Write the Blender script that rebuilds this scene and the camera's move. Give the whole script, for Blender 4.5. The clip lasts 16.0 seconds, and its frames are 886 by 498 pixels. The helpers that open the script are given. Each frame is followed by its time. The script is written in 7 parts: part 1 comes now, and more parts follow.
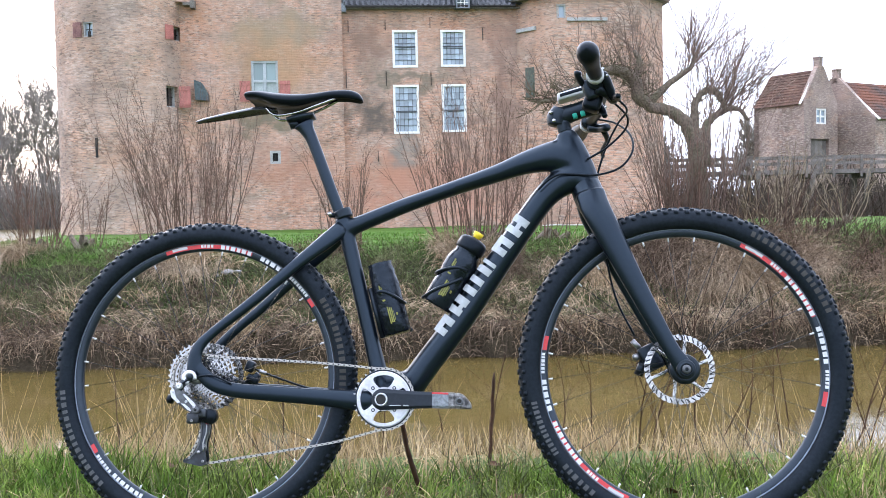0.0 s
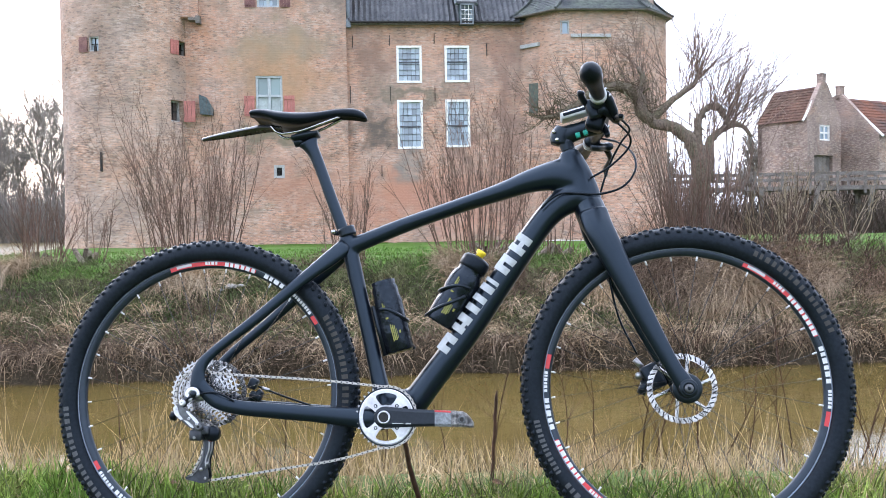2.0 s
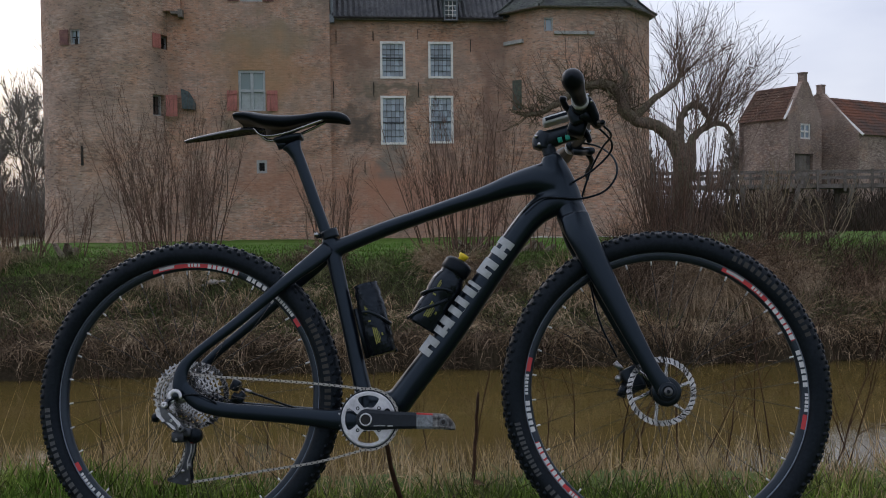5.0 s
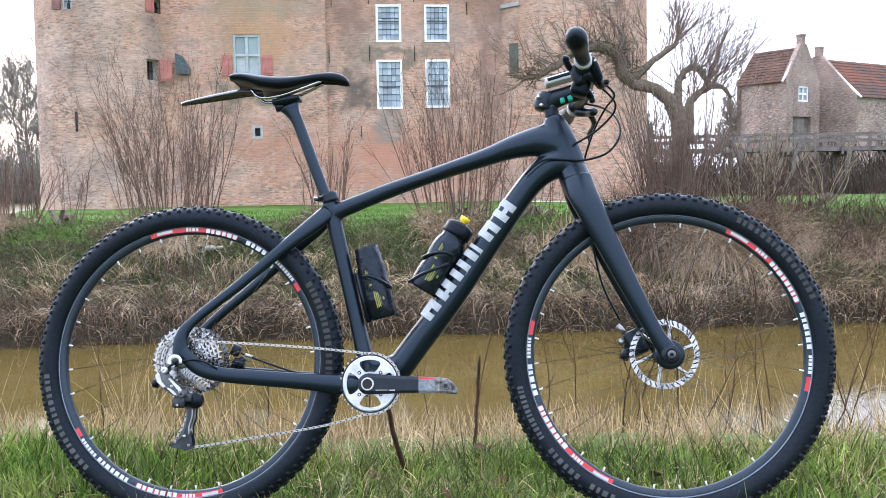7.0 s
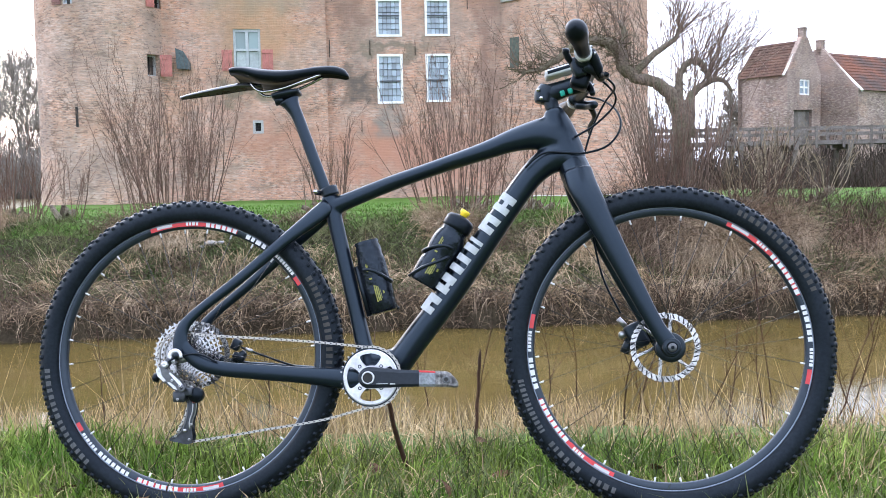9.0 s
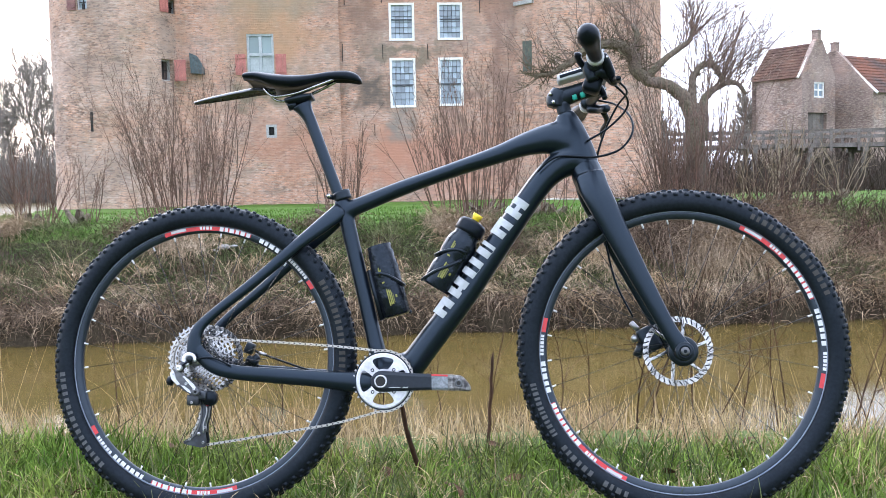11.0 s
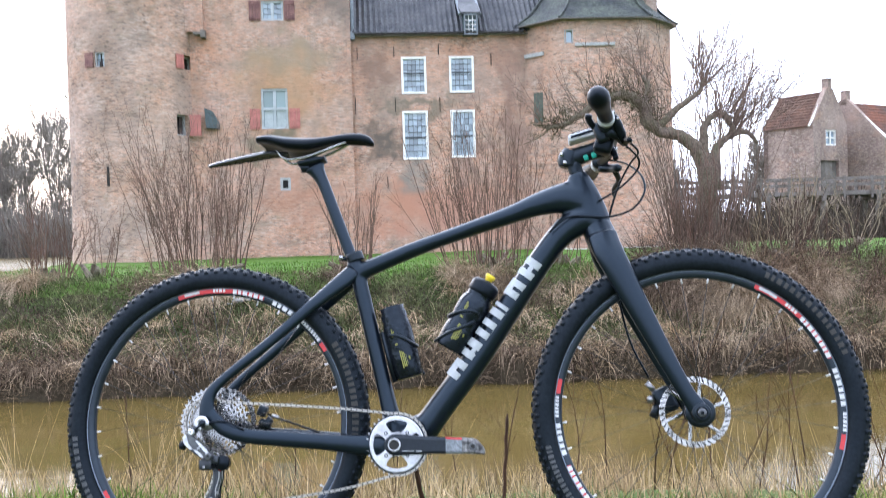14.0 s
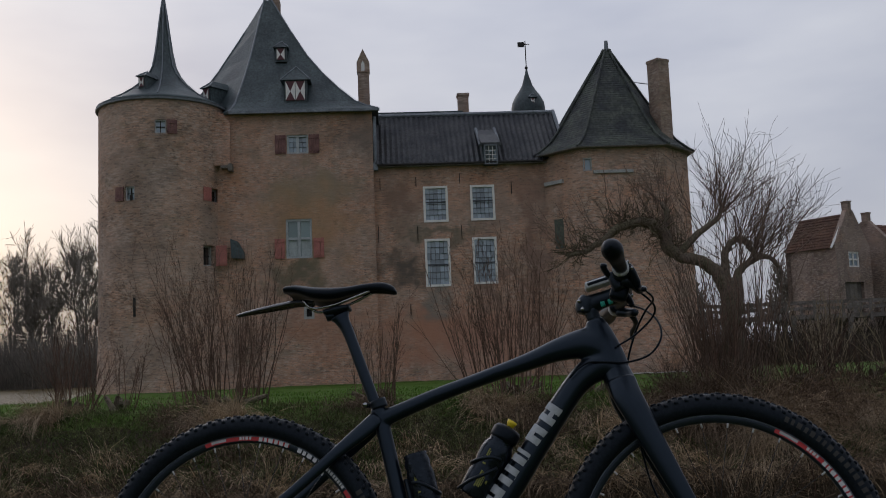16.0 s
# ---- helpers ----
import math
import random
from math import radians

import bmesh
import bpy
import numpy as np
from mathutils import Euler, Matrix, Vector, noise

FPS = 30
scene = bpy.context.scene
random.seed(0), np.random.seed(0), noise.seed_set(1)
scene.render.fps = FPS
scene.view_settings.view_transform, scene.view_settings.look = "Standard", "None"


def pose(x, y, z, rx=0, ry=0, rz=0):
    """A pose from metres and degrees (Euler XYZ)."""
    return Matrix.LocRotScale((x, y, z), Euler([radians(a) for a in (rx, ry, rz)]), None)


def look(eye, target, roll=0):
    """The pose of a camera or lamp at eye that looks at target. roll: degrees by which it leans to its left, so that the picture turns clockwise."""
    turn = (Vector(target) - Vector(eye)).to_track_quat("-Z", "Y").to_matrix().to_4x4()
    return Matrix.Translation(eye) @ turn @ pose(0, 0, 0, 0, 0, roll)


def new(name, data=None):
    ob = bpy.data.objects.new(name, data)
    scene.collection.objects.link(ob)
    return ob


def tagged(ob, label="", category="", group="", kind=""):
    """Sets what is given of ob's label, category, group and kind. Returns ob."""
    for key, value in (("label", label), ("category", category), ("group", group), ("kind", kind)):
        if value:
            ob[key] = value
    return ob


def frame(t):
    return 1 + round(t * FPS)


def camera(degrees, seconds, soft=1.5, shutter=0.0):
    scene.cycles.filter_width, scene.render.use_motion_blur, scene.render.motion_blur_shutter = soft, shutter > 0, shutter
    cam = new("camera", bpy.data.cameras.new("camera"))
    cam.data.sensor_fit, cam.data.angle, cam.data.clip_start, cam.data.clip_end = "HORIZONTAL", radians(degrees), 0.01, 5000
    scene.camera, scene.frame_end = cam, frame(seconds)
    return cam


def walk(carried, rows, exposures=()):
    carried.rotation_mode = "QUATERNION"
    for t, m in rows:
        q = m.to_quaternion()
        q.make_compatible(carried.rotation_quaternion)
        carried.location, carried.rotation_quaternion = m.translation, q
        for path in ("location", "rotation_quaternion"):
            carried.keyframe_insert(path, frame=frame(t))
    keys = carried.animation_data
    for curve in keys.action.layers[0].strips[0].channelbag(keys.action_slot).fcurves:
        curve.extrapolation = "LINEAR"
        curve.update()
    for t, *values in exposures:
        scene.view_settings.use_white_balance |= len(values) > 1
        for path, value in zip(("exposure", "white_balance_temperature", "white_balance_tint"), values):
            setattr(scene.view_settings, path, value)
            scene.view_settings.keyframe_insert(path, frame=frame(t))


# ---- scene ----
# ---- camera and walk ----
cam = camera(50.0, 16.0, soft=0.9, shutter=0.4)
PATH = [
    (0.0, 0.0063, -0.0081, 0.7579, 87.290, 1.151, 2.039),
    (0.5, 0.0106, -0.0092, 0.7577, 87.382, 1.415, 2.103),
    (1.0, 0.0108, -0.0124, 0.7607, 87.492, 1.045, 2.013),
    (1.5, 0.0063, -0.0150, 0.7652, 87.907, 0.919, 2.049),
    (2.0, 0.0071, -0.0149, 0.7659, 88.185, 0.940, 2.247),
    (2.5, 0.0114, -0.0152, 0.7809, 90.135, 1.148, 2.337),
    (3.0, 0.0115, -0.0234, 0.8148, 93.766, 1.296, 2.015),
    (3.5, 0.0137, -0.0324, 0.8437, 97.999, 1.678, 2.625),
    (4.0, 0.0147, -0.0427, 0.8298, 96.698, 1.494, 2.635),
    (4.5, 0.0145, -0.0298, 0.8033, 92.180, 1.326, 2.521),
    (5.0, 0.0084, -0.0272, 0.7837, 87.920, 0.639, 1.216),
    (7.5, -0.0023, -0.0005, 0.7769, 85.571, 0.989, 0.986),
    (8.0, 0.0000, 0.0000, 0.7750, 85.299, 1.096, 0.950),
    (10.5, -0.0010, -0.0042, 0.7773, 85.808, 0.960, 1.527),
    (11.0, 0.0009, -0.0058, 0.7769, 85.710, 1.164, 1.840),
    (11.5, 0.0017, -0.0063, 0.7759, 85.628, 1.082, 1.688),
    (12.0, 0.0010, -0.0075, 0.7757, 85.898, 1.245, 1.882),
    (12.5, -0.0033, -0.0077, 0.7763, 86.149, 1.261, 1.899),
    (13.0, -0.0024, -0.0099, 0.7760, 86.329, 1.308, 1.988),
    (13.5, 0.0009, -0.0113, 0.7815, 86.793, 1.422, 2.232),
    (14.0, 0.0031, -0.0015, 0.8012, 88.770, 1.669, 2.634),
    (14.5, 0.0012, -0.0330, 0.8348, 93.613, 1.744, 3.128),
    (15.0, 0.0012, -0.0486, 0.8513, 96.136, 1.938, 3.069),
    (15.5, 0.0086, -0.0542, 0.8612, 97.433, 2.324, 3.696),
    (16.0, 0.0128, -0.0675, 0.8497, 96.390, 2.276, 4.043),
]
EXPOSURES = [(0.0, 0.68), (2.0, 0.66), (2.5, 0.54), (3.0, 0.2), (3.2, -0.15), (3.5, -1.0), (4.0, -1.7), (4.4, -1.95), (4.7, -1.7), (5.0, -1.3),
             (5.6, 0.05), (6.5, 0.72), (13.7, 0.72), (14.2, 0.72), (14.6, 0.15), (15.0, -0.72), (15.5, -1.5), (16.0, -2.0)]
KELVIN, TINT = 5740, 14
walk(cam, [(t, pose(x, y, z, rx, ry, rz)) for t, x, y, z, rx, ry, rz in PATH], [(t, stops, KELVIN + 165 * max(0.0, 0.72 - stops), TINT) for t, stops in EXPOSURES])

# ---- world and sun ----
world = bpy.data.worlds.new("sky")
scene.world = world
world.use_nodes = True
SUN_EL, SUN_AZ = radians(12), radians(-35)      # low sun behind thin cloud, beyond the castle
wn, wl = world.node_tree.nodes, world.node_tree.links
wn.clear()
w_out = wn.new("ShaderNodeOutputWorld")
sky = wn.new("ShaderNodeTexSky")
sky.sky_type, sky.sun_disc = "NISHITA", False
sky.sun_elevation, sky.sun_rotation = SUN_EL, SUN_AZ
sky.air_density, sky.dust_density = 1.0, 3.0
bg_sky = wn.new("ShaderNodeBackground")
bg_sky.inputs["Strength"].default_value = 0.04
wl.new(sky.outputs[0], bg_sky.inputs["Color"])
w_co = wn.new("ShaderNodeTexCoord")
w_map = wn.new("ShaderNodeMapping")
w_map.inputs["Scale"].default_value = (1.0, 1.0, 3.2)
wl.new(w_co.outputs["Generated"], w_map.inputs["Vector"])
w_noise = wn.new("ShaderNodeTexNoise")
w_noise.inputs["Scale"].default_value, w_noise.inputs["Detail"].default_value = 2.2, 5.0
wl.new(w_map.outputs[0], w_noise.inputs["Vector"])
w_ramp = wn.new("ShaderNodeValToRGB")
w_ramp.color_ramp.elements[0].position, w_ramp.color_ramp.elements[0].color = 0.32, (0.60, 0.64, 0.75, 1)
w_ramp.color_ramp.elements[1].position, w_ramp.color_ramp.elements[1].color = 0.68, (0.95, 0.97, 1.0, 1)
wl.new(w_noise.outputs[0], w_ramp.inputs[0])
bg_cloud = wn.new("ShaderNodeBackground")
w_sep = wn.new("ShaderNodeSeparateXYZ")
wl.new(w_co.outputs["Generated"], w_sep.inputs[0])
w_rise = wn.new("ShaderNodeMapRange")           # cloud is brighter overhead than low down
w_rise.inputs["From Min"].default_value, w_rise.inputs["From Max"].default_value = 0.0, 0.9
w_rise.inputs["To Min"].default_value, w_rise.inputs["To Max"].default_value = 1.15, 2.1
wl.new(w_sep.outputs[2], w_rise.inputs["Value"])
w_dot = wn.new("ShaderNodeVectorMath")          # and brightest where the low sun stands behind it
w_dot.operation = "DOT_PRODUCT"
w_dot.inputs[1].default_value = (math.sin(SUN_AZ), math.cos(SUN_AZ), 0.0)
wl.new(w_co.outputs["Generated"], w_dot.inputs[0])
w_glow = wn.new("ShaderNodeMapRange")
w_glow.interpolation_type = "SMOOTHSTEP"
w_glow.inputs["From Min"].default_value, w_glow.inputs["From Max"].default_value = -0.2, 0.7
w_glow.inputs["To Min"].default_value, w_glow.inputs["To Max"].default_value = 1.1, 1.72
wl.new(w_dot.outputs["Value"], w_glow.inputs["Value"])
w_mul = wn.new("ShaderNodeMath")
w_mul.operation = "MULTIPLY"
wl.new(w_rise.outputs[0], w_mul.inputs[0])
wl.new(w_glow.outputs[0], w_mul.inputs[1])
wl.new(w_mul.outputs[0], bg_cloud.inputs["Strength"])
wl.new(w_ramp.outputs[0], bg_cloud.inputs["Color"])
w_add = wn.new("ShaderNodeAddShader")
wl.new(bg_sky.outputs[0], w_add.inputs[0])
wl.new(bg_cloud.outputs[0], w_add.inputs[1])
wl.new(w_add.outputs[0], w_out.inputs["Surface"])
sun_data = bpy.data.lights.new("sun", "SUN")
sun_data.energy, sun_data.angle, sun_data.color = 0.6, radians(15), (1.0, 0.93, 0.84)
sun = new("sun", sun_data)
sun.matrix_world = look((-30 * math.sin(radians(35)), 30 * math.cos(radians(35)), 30 * math.tan(SUN_EL) + 10), (0, 0, 0))

# ---- mesh helpers: each shape is a pair (vertices, faces) ----
def join(*shapes):
    vs, fs, n = [], [], 0
    for v, f in shapes:
        v = np.asarray(v, float).reshape(-1, 3)
        vs.append(v)
        fs += [tuple(int(i) + n for i in q) for q in f]
        n += len(v)
    return np.concatenate(vs), fs


def moved(shape, m):
    v = np.asarray(shape[0], float).reshape(-1, 3)
    a = np.array(m)
    return v @ a[:3, :3].T + a[:3, 3], shape[1]


def box(x0, x1, y0, y1, z0, z1):
    v = [(x, y, z) for x in (x0, x1) for y in (y0, y1) for z in (z0, z1)]
    return v, [(0, 1, 3, 2), (4, 6, 7, 5), (0, 4, 5, 1), (2, 3, 7, 6), (0, 2, 6, 4), (1, 5, 7, 3)]


def bevel_box(x0, x1, y0, y1, z0, z1, b):
    bm = bmesh.new()
    v, f = box(x0, x1, y0, y1, z0, z1)
    bv = [bm.verts.new(c) for c in v]
    for q in f:
        bm.faces.new([bv[i] for i in q])
    bmesh.ops.bevel(bm, geom=bm.edges[:], offset=b, segments=2, affect="EDGES", profile=0.5)
    bm.verts.index_update()
    out = [tuple(c.co) for c in bm.verts], [tuple(c.index for c in q.verts) for q in bm.faces]
    bm.free()
    return out


def rings(sections, cap=True, closed=False):
    """Joins a list of equal rings of points."""
    k, n = len(sections), len(sections[0])
    v = np.concatenate([np.asarray(s, float) for s in sections])
    f = []
    for i in range(k if closed else k - 1):
        a, b = i * n, ((i + 1) % k) * n
        f += [(a + j, a + (j + 1) % n, b + (j + 1) % n, b + j) for j in range(n)]
    if cap and not closed:
        f += [tuple(range(n))[::-1], tuple((k - 1) * n + j for j in range(n))]
    return v, f


def tube(path, radii, n=10, flat=None, cap=True):
    """A tube along a path. radii: one for all or one each; flat: the factor of its width across the plane (local y)."""
    p = np.asarray(path, float)
    r = np.full(len(p), radii, float) if np.isscalar(radii) else np.asarray(radii, float)
    fl = np.ones(len(p)) if flat is None else (np.full(len(p), flat, float) if np.isscalar(flat) else np.asarray(flat, float))
    d = np.gradient(p, axis=0)
    d /= np.linalg.norm(d, axis=1)[:, None] + 1e-12
    up = np.array((0.0, 1.0, 0.0)) if abs(d[:, 1]).max() < 0.9 else np.array((0.31, 0.2, 0.93))
    out = []
    a = np.arange(n) * 2 * math.pi / n
    for i in range(len(p)):
        s = np.cross(d[i], up)
        s /= np.linalg.norm(s)
        w = np.cross(s, d[i])
        out.append(p[i] + r[i] * (np.cos(a)[:, None] * s + fl[i] * np.sin(a)[:, None] * w))
    return rings(out, cap)


def smooth_path(points, steps=6):
    """A Catmull-Rom curve through the points (any number of columns)."""
    p = np.asarray(points, float)
    q = np.vstack([2 * p[0] - p[1], p, 2 * p[-1] - p[-2]])
    out = []
    for i in range(1, len(q) - 2):
        for t in np.linspace(0, 1, steps, endpoint=False):
            a, b, c, d = q[i - 1], q[i], q[i + 1], q[i + 2]
            out.append(0.5 * (2 * b + (c - a) * t + (2 * a - 5 * b + 4 * c - d) * t * t + (3 * b - a - 3 * c + d) * t ** 3))
    return np.array(out + [p[-1]])


def lathe(profile, n=48, axis="z", closed=False):
    """Turns (radius, height) pairs about an axis."""
    a = np.arange(n) * 2 * math.pi / n
    prof = np.asarray(profile, float)
    secs = []
    for t in a:
        c, s = math.cos(t), math.sin(t)
        if axis == "z":
            secs.append(np.stack([prof[:, 0] * c, prof[:, 0] * s, prof[:, 1]], 1))
        else:
            secs.append(np.stack([prof[:, 0] * c, prof[:, 1], prof[:, 0] * s], 1))
    k = len(prof)
    v = np.concatenate(secs)
    f = []
    for i in range(n):
        p, q = i * k, ((i + 1) % n) * k
        for j in range(k if closed else k - 1):
            f.append((p + j, p + (j + 1) % k, q + (j + 1) % k, q + j))
    return v, f


def prism(poly, y0, y1):
    """A polygon of (x, z) pairs drawn out along y."""
    n = len(poly)
    v = [(x, y0, z) for x, z in poly] + [(x, y1, z) for x, z in poly]
    return v, [tuple(range(n)), tuple(range(2 * n - 1, n - 1, -1))] + [(i, i + n, (i + 1) % n + n, (i + 1) % n) for i in range(n)]


def obj(name, shape, material, parent=None, label="", smooth=False):
    me = bpy.data.meshes.new(name)
    v, f = shape
    me.from_pydata(np.asarray(v, float).reshape(-1, 3).tolist(), [], f)
    me.materials.append(material)
    if smooth:
        me.polygons.foreach_set("use_smooth", [True] * len(me.polygons))
    me.update()
    ob = new(name, me)
    if parent is not None:
        ob.parent = parent
    if label:
        tagged(ob, label)
    return ob


part = obj


def solid(ob):
    """Makes the faces of a closed mesh look outward."""
    bm = bmesh.new()
    bm.from_mesh(ob.data)
    bmesh.ops.recalc_face_normals(bm, faces=bm.faces[:])
    bm.to_mesh(ob.data)
    bm.free()
    return ob


def empty(name, m):
    ob = new(name)
    ob.matrix_basis = m
    return ob


# ---- materials ----
def mat(name, base, rough=0.6, metal=0.0, var=0.25, scale=8.0, fine=60.0, bump=0.2, tint=None, spread=0.0, coat=0.0, spec=0.5, sheen=None):
    """Base colour varied at two scales, with fine relief. tint: a second colour of the large patches; spread: change from piece to piece."""
    m = bpy.data.materials.new(name)
    m.use_nodes = True
    nt = m.node_tree
    N, L = nt.nodes, nt.links
    b = N["Principled BSDF"]
    b.inputs["Roughness"].default_value, b.inputs["Metallic"].default_value = rough, metal
    b.inputs["Coat Weight"].default_value = coat
    b.inputs["Specular IOR Level"].default_value = spec
    if sheen:
        b.inputs["Specular Tint"].default_value = (*sheen, 1)
    co = N.new("ShaderNodeTexCoord")
    big, small = N.new("ShaderNodeTexNoise"), N.new("ShaderNodeTexNoise")
    for nd, s, d in ((big, scale, 4.0), (small, fine, 6.0)):
        nd.inputs["Scale"].default_value, nd.inputs["Detail"].default_value = s, d
        L.new(co.outputs["Object"], nd.inputs["Vector"])
    c2 = tint if tint else tuple(min(1.0, c * (1 + var)) for c in base)
    ramp = N.new("ShaderNodeValToRGB")
    ramp.color_ramp.elements[0].position, ramp.color_ramp.elements[1].position = 0.35, 0.65
    ramp.color_ramp.elements[0].color = (*[c * (1 - var * 0.5) for c in base], 1)
    ramp.color_ramp.elements[1].color = (*c2, 1)
    L.new(big.outputs[0], ramp.inputs[0])
    hsv = N.new("ShaderNodeHueSaturation")
    rng = N.new("ShaderNodeMapRange")
    rng.inputs["From Min"].default_value, rng.inputs["From Max"].default_value = 0.3, 0.7
    rng.inputs["To Min"].default_value, rng.inputs["To Max"].default_value = 1 - var, 1 + var
    L.new(small.outputs[0], rng.inputs["Value"])
    if spread:
        info = N.new("ShaderNodeNewGeometry")
        r2 = N.new("ShaderNodeMapRange")
        r2.inputs["To Min"].default_value, r2.inputs["To Max"].default_value = 1 - spread, 1 + spread
        L.new(info.outputs["Random Per Island"], r2.inputs["Value"])
        mul = N.new("ShaderNodeMath")
        mul.operation = "MULTIPLY"
        L.new(rng.outputs[0], mul.inputs[0])
        L.new(r2.outputs[0], mul.inputs[1])
        L.new(mul.outputs[0], hsv.inputs["Value"])
    else:
        L.new(rng.outputs[0], hsv.inputs["Value"])
    L.new(ramp.outputs[0], hsv.inputs["Color"])
    L.new(hsv.outputs[0], b.inputs["Base Color"])
    if bump:
        bp = N.new("ShaderNodeBump")
        bp.inputs["Strength"].default_value, bp.inputs["Distance"].default_value = bump, 0.25 / fine
        L.new(small.outputs[0], bp.inputs["Height"])
        L.new(bp.outputs[0], b.inputs["Normal"])
    return m


def brick_mat(name, c1, c2, mortar, patch, dark, course=0.078, length=0.25, round_about=None, stains=(), even=0.10):
    """Old brickwork in coursed bricks with repairs, bleached patches and damp streaks. round_about: (x, y, radius) of a round tower."""
    m = bpy.data.materials.new(name)
    m.use_nodes = True
    N, L = m.node_tree.nodes, m.node_tree.links
    b = N["Principled BSDF"]
    b.inputs["Roughness"].default_value = 0.9
    co = N.new("ShaderNodeTexCoord")
    sep = N.new("ShaderNodeSeparateXYZ")
    L.new(co.outputs["Object"], sep.inputs[0])
    comb = N.new("ShaderNodeCombineXYZ")
    if round_about:
        ax, ay, rad = round_about
        sx, sy, at, ml = (N.new("ShaderNodeMath") for _ in range(4))
        sx.operation, sy.operation, at.operation, ml.operation = "SUBTRACT", "SUBTRACT", "ARCTAN2", "MULTIPLY"
        sx.inputs[1].default_value, sy.inputs[1].default_value, ml.inputs[1].default_value = ax, ay, rad
        L.new(sep.outputs[0], sx.inputs[0])
        L.new(sep.outputs[1], sy.inputs[0])
        L.new(sx.outputs[0], at.inputs[0])
        L.new(sy.outputs[0], at.inputs[1])
        L.new(at.outputs[0], ml.inputs[0])
        L.new(ml.outputs[0], comb.inputs[0])
    else:
        ad = N.new("ShaderNodeMath")
        ad.operation = "ADD"
        L.new(sep.outputs[0], ad.inputs[0])
        L.new(sep.outputs[1], ad.inputs[1])
        L.new(ad.outputs[0], comb.inputs[0])
    L.new(sep.outputs[2], comb.inputs[1])
    wob = N.new("ShaderNodeTexNoise")
    wob.inputs["Scale"].default_value = 1.3
    L.new(co.outputs["Object"], wob.inputs["Vector"])
    wm = N.new("ShaderNodeVectorMath")
    wm.operation = "MULTIPLY_ADD"
    wm.inputs[1].default_value = (0.06, 0.06, 0.0)
    L.new(wob.outputs["Color"], wm.inputs[0])
    L.new(comb.outputs[0], wm.inputs[2])
    br = N.new("ShaderNodeTexBrick")
    br.inputs["Scale"].default_value = 1.0
    br.inputs["Brick Width"].default_value, br.inputs["Row Height"].default_value = length, course
    br.inputs["Mortar Size"].default_value, br.inputs["Mortar Smooth"].default_value = 0.0075, 0.5
    br.inputs["Bias"].default_value = -0.1
    br.inputs["Color1"].default_value, br.inputs["Color2"].default_value = (*c1, 1), (*c2, 1)
    br.inputs["Mortar"].default_value = (*mortar, 1)
    L.new(wm.outputs[0], br.inputs["Vector"])

    def patches(scale, lo, hi, detail=6.0, stretch=(1, 1, 1)):
        mp = N.new("ShaderNodeMapping")
        mp.inputs["Scale"].default_value = stretch
        L.new(co.outputs["Object"], mp.inputs["Vector"])
        t = N.new("ShaderNodeTexNoise")
        t.inputs["Scale"].default_value, t.inputs["Detail"].default_value = scale, detail
        t.inputs["Roughness"].default_value = 0.65
        L.new(mp.outputs[0], t.inputs["Vector"])
        r = N.new("ShaderNodeMapRange")
        r.inputs["From Min"].default_value, r.inputs["From Max"].default_value = lo, hi
        L.new(t.outputs[0], r.inputs["Value"])
        return r

    def mix(a, colour, fac, mode="MIX", amount=1.0):
        x = N.new("ShaderNodeMix")
        x.data_type, x.blend_type = "RGBA", mode
        f = N.new("ShaderNodeMath")
        f.operation = "MULTIPLY"
        f.inputs[1].default_value = amount
        L.new(fac.outputs[0], f.inputs[0])
        L.new(f.outputs[0], x.inputs["Factor"])
        L.new(a, x.inputs["A"])
        x.inputs["B"].default_value = (*colour, 1)
        return x.outputs["Result"]

    flat = N.new("ShaderNodeMix")
    flat.data_type = "RGBA"
    flat.inputs["Factor"].default_value = even
    L.new(br.outputs["Color"], flat.inputs["A"])
    flat.inputs["B"].default_value = (*[0.45 * (p + q) + 0.1 * r for p, q, r in zip(c1, c2, mortar)], 1)
    col = flat.outputs["Result"]
    col = mix(col, (0.62, 0.54, 0.45), patches(6.0, 0.50, 0.60, 3.0, (0.55, 0.55, 1.8)), amount=0.45)
    col = mix(col, (0.12, 0.08, 0.06), patches(5.0, 0.55, 0.65, 3.0, (0.6, 0.6, 2.4)), amount=0.5)
    col = mix(col, patch, patches(0.28, 0.46, 0.62), amount=0.6)
    col = mix(col, (0.45, 0.35, 0.26), patches(0.55, 0.50, 0.70), amount=0.42)
    col = mix(col, dark, patches(0.42, 0.49, 0.62, stretch=(1, 1, 0.8)), amount=0.55)
    col = mix(col, (0.50, 0.25, 0.12), patches(0.75, 0.52, 0.64, stretch=(0.8, 0.8, 1.4)), amount=0.28)
    col = mix(col, (0.13, 0.105, 0.08), patches(1.3, 0.53, 0.65, stretch=(0.6, 0.6, 1.5)), amount=0.55)
    col = mix(col, (0.20, 0.175, 0.10), patches(0.9, 0.56, 0.70, stretch=(1, 1, 1.8)), amount=0.5)
    col = mix(col, (0.06, 0.05, 0.045), patches(2.2, 0.66, 0.74, stretch=(0.6, 0.6, 2.6)), amount=0.5)
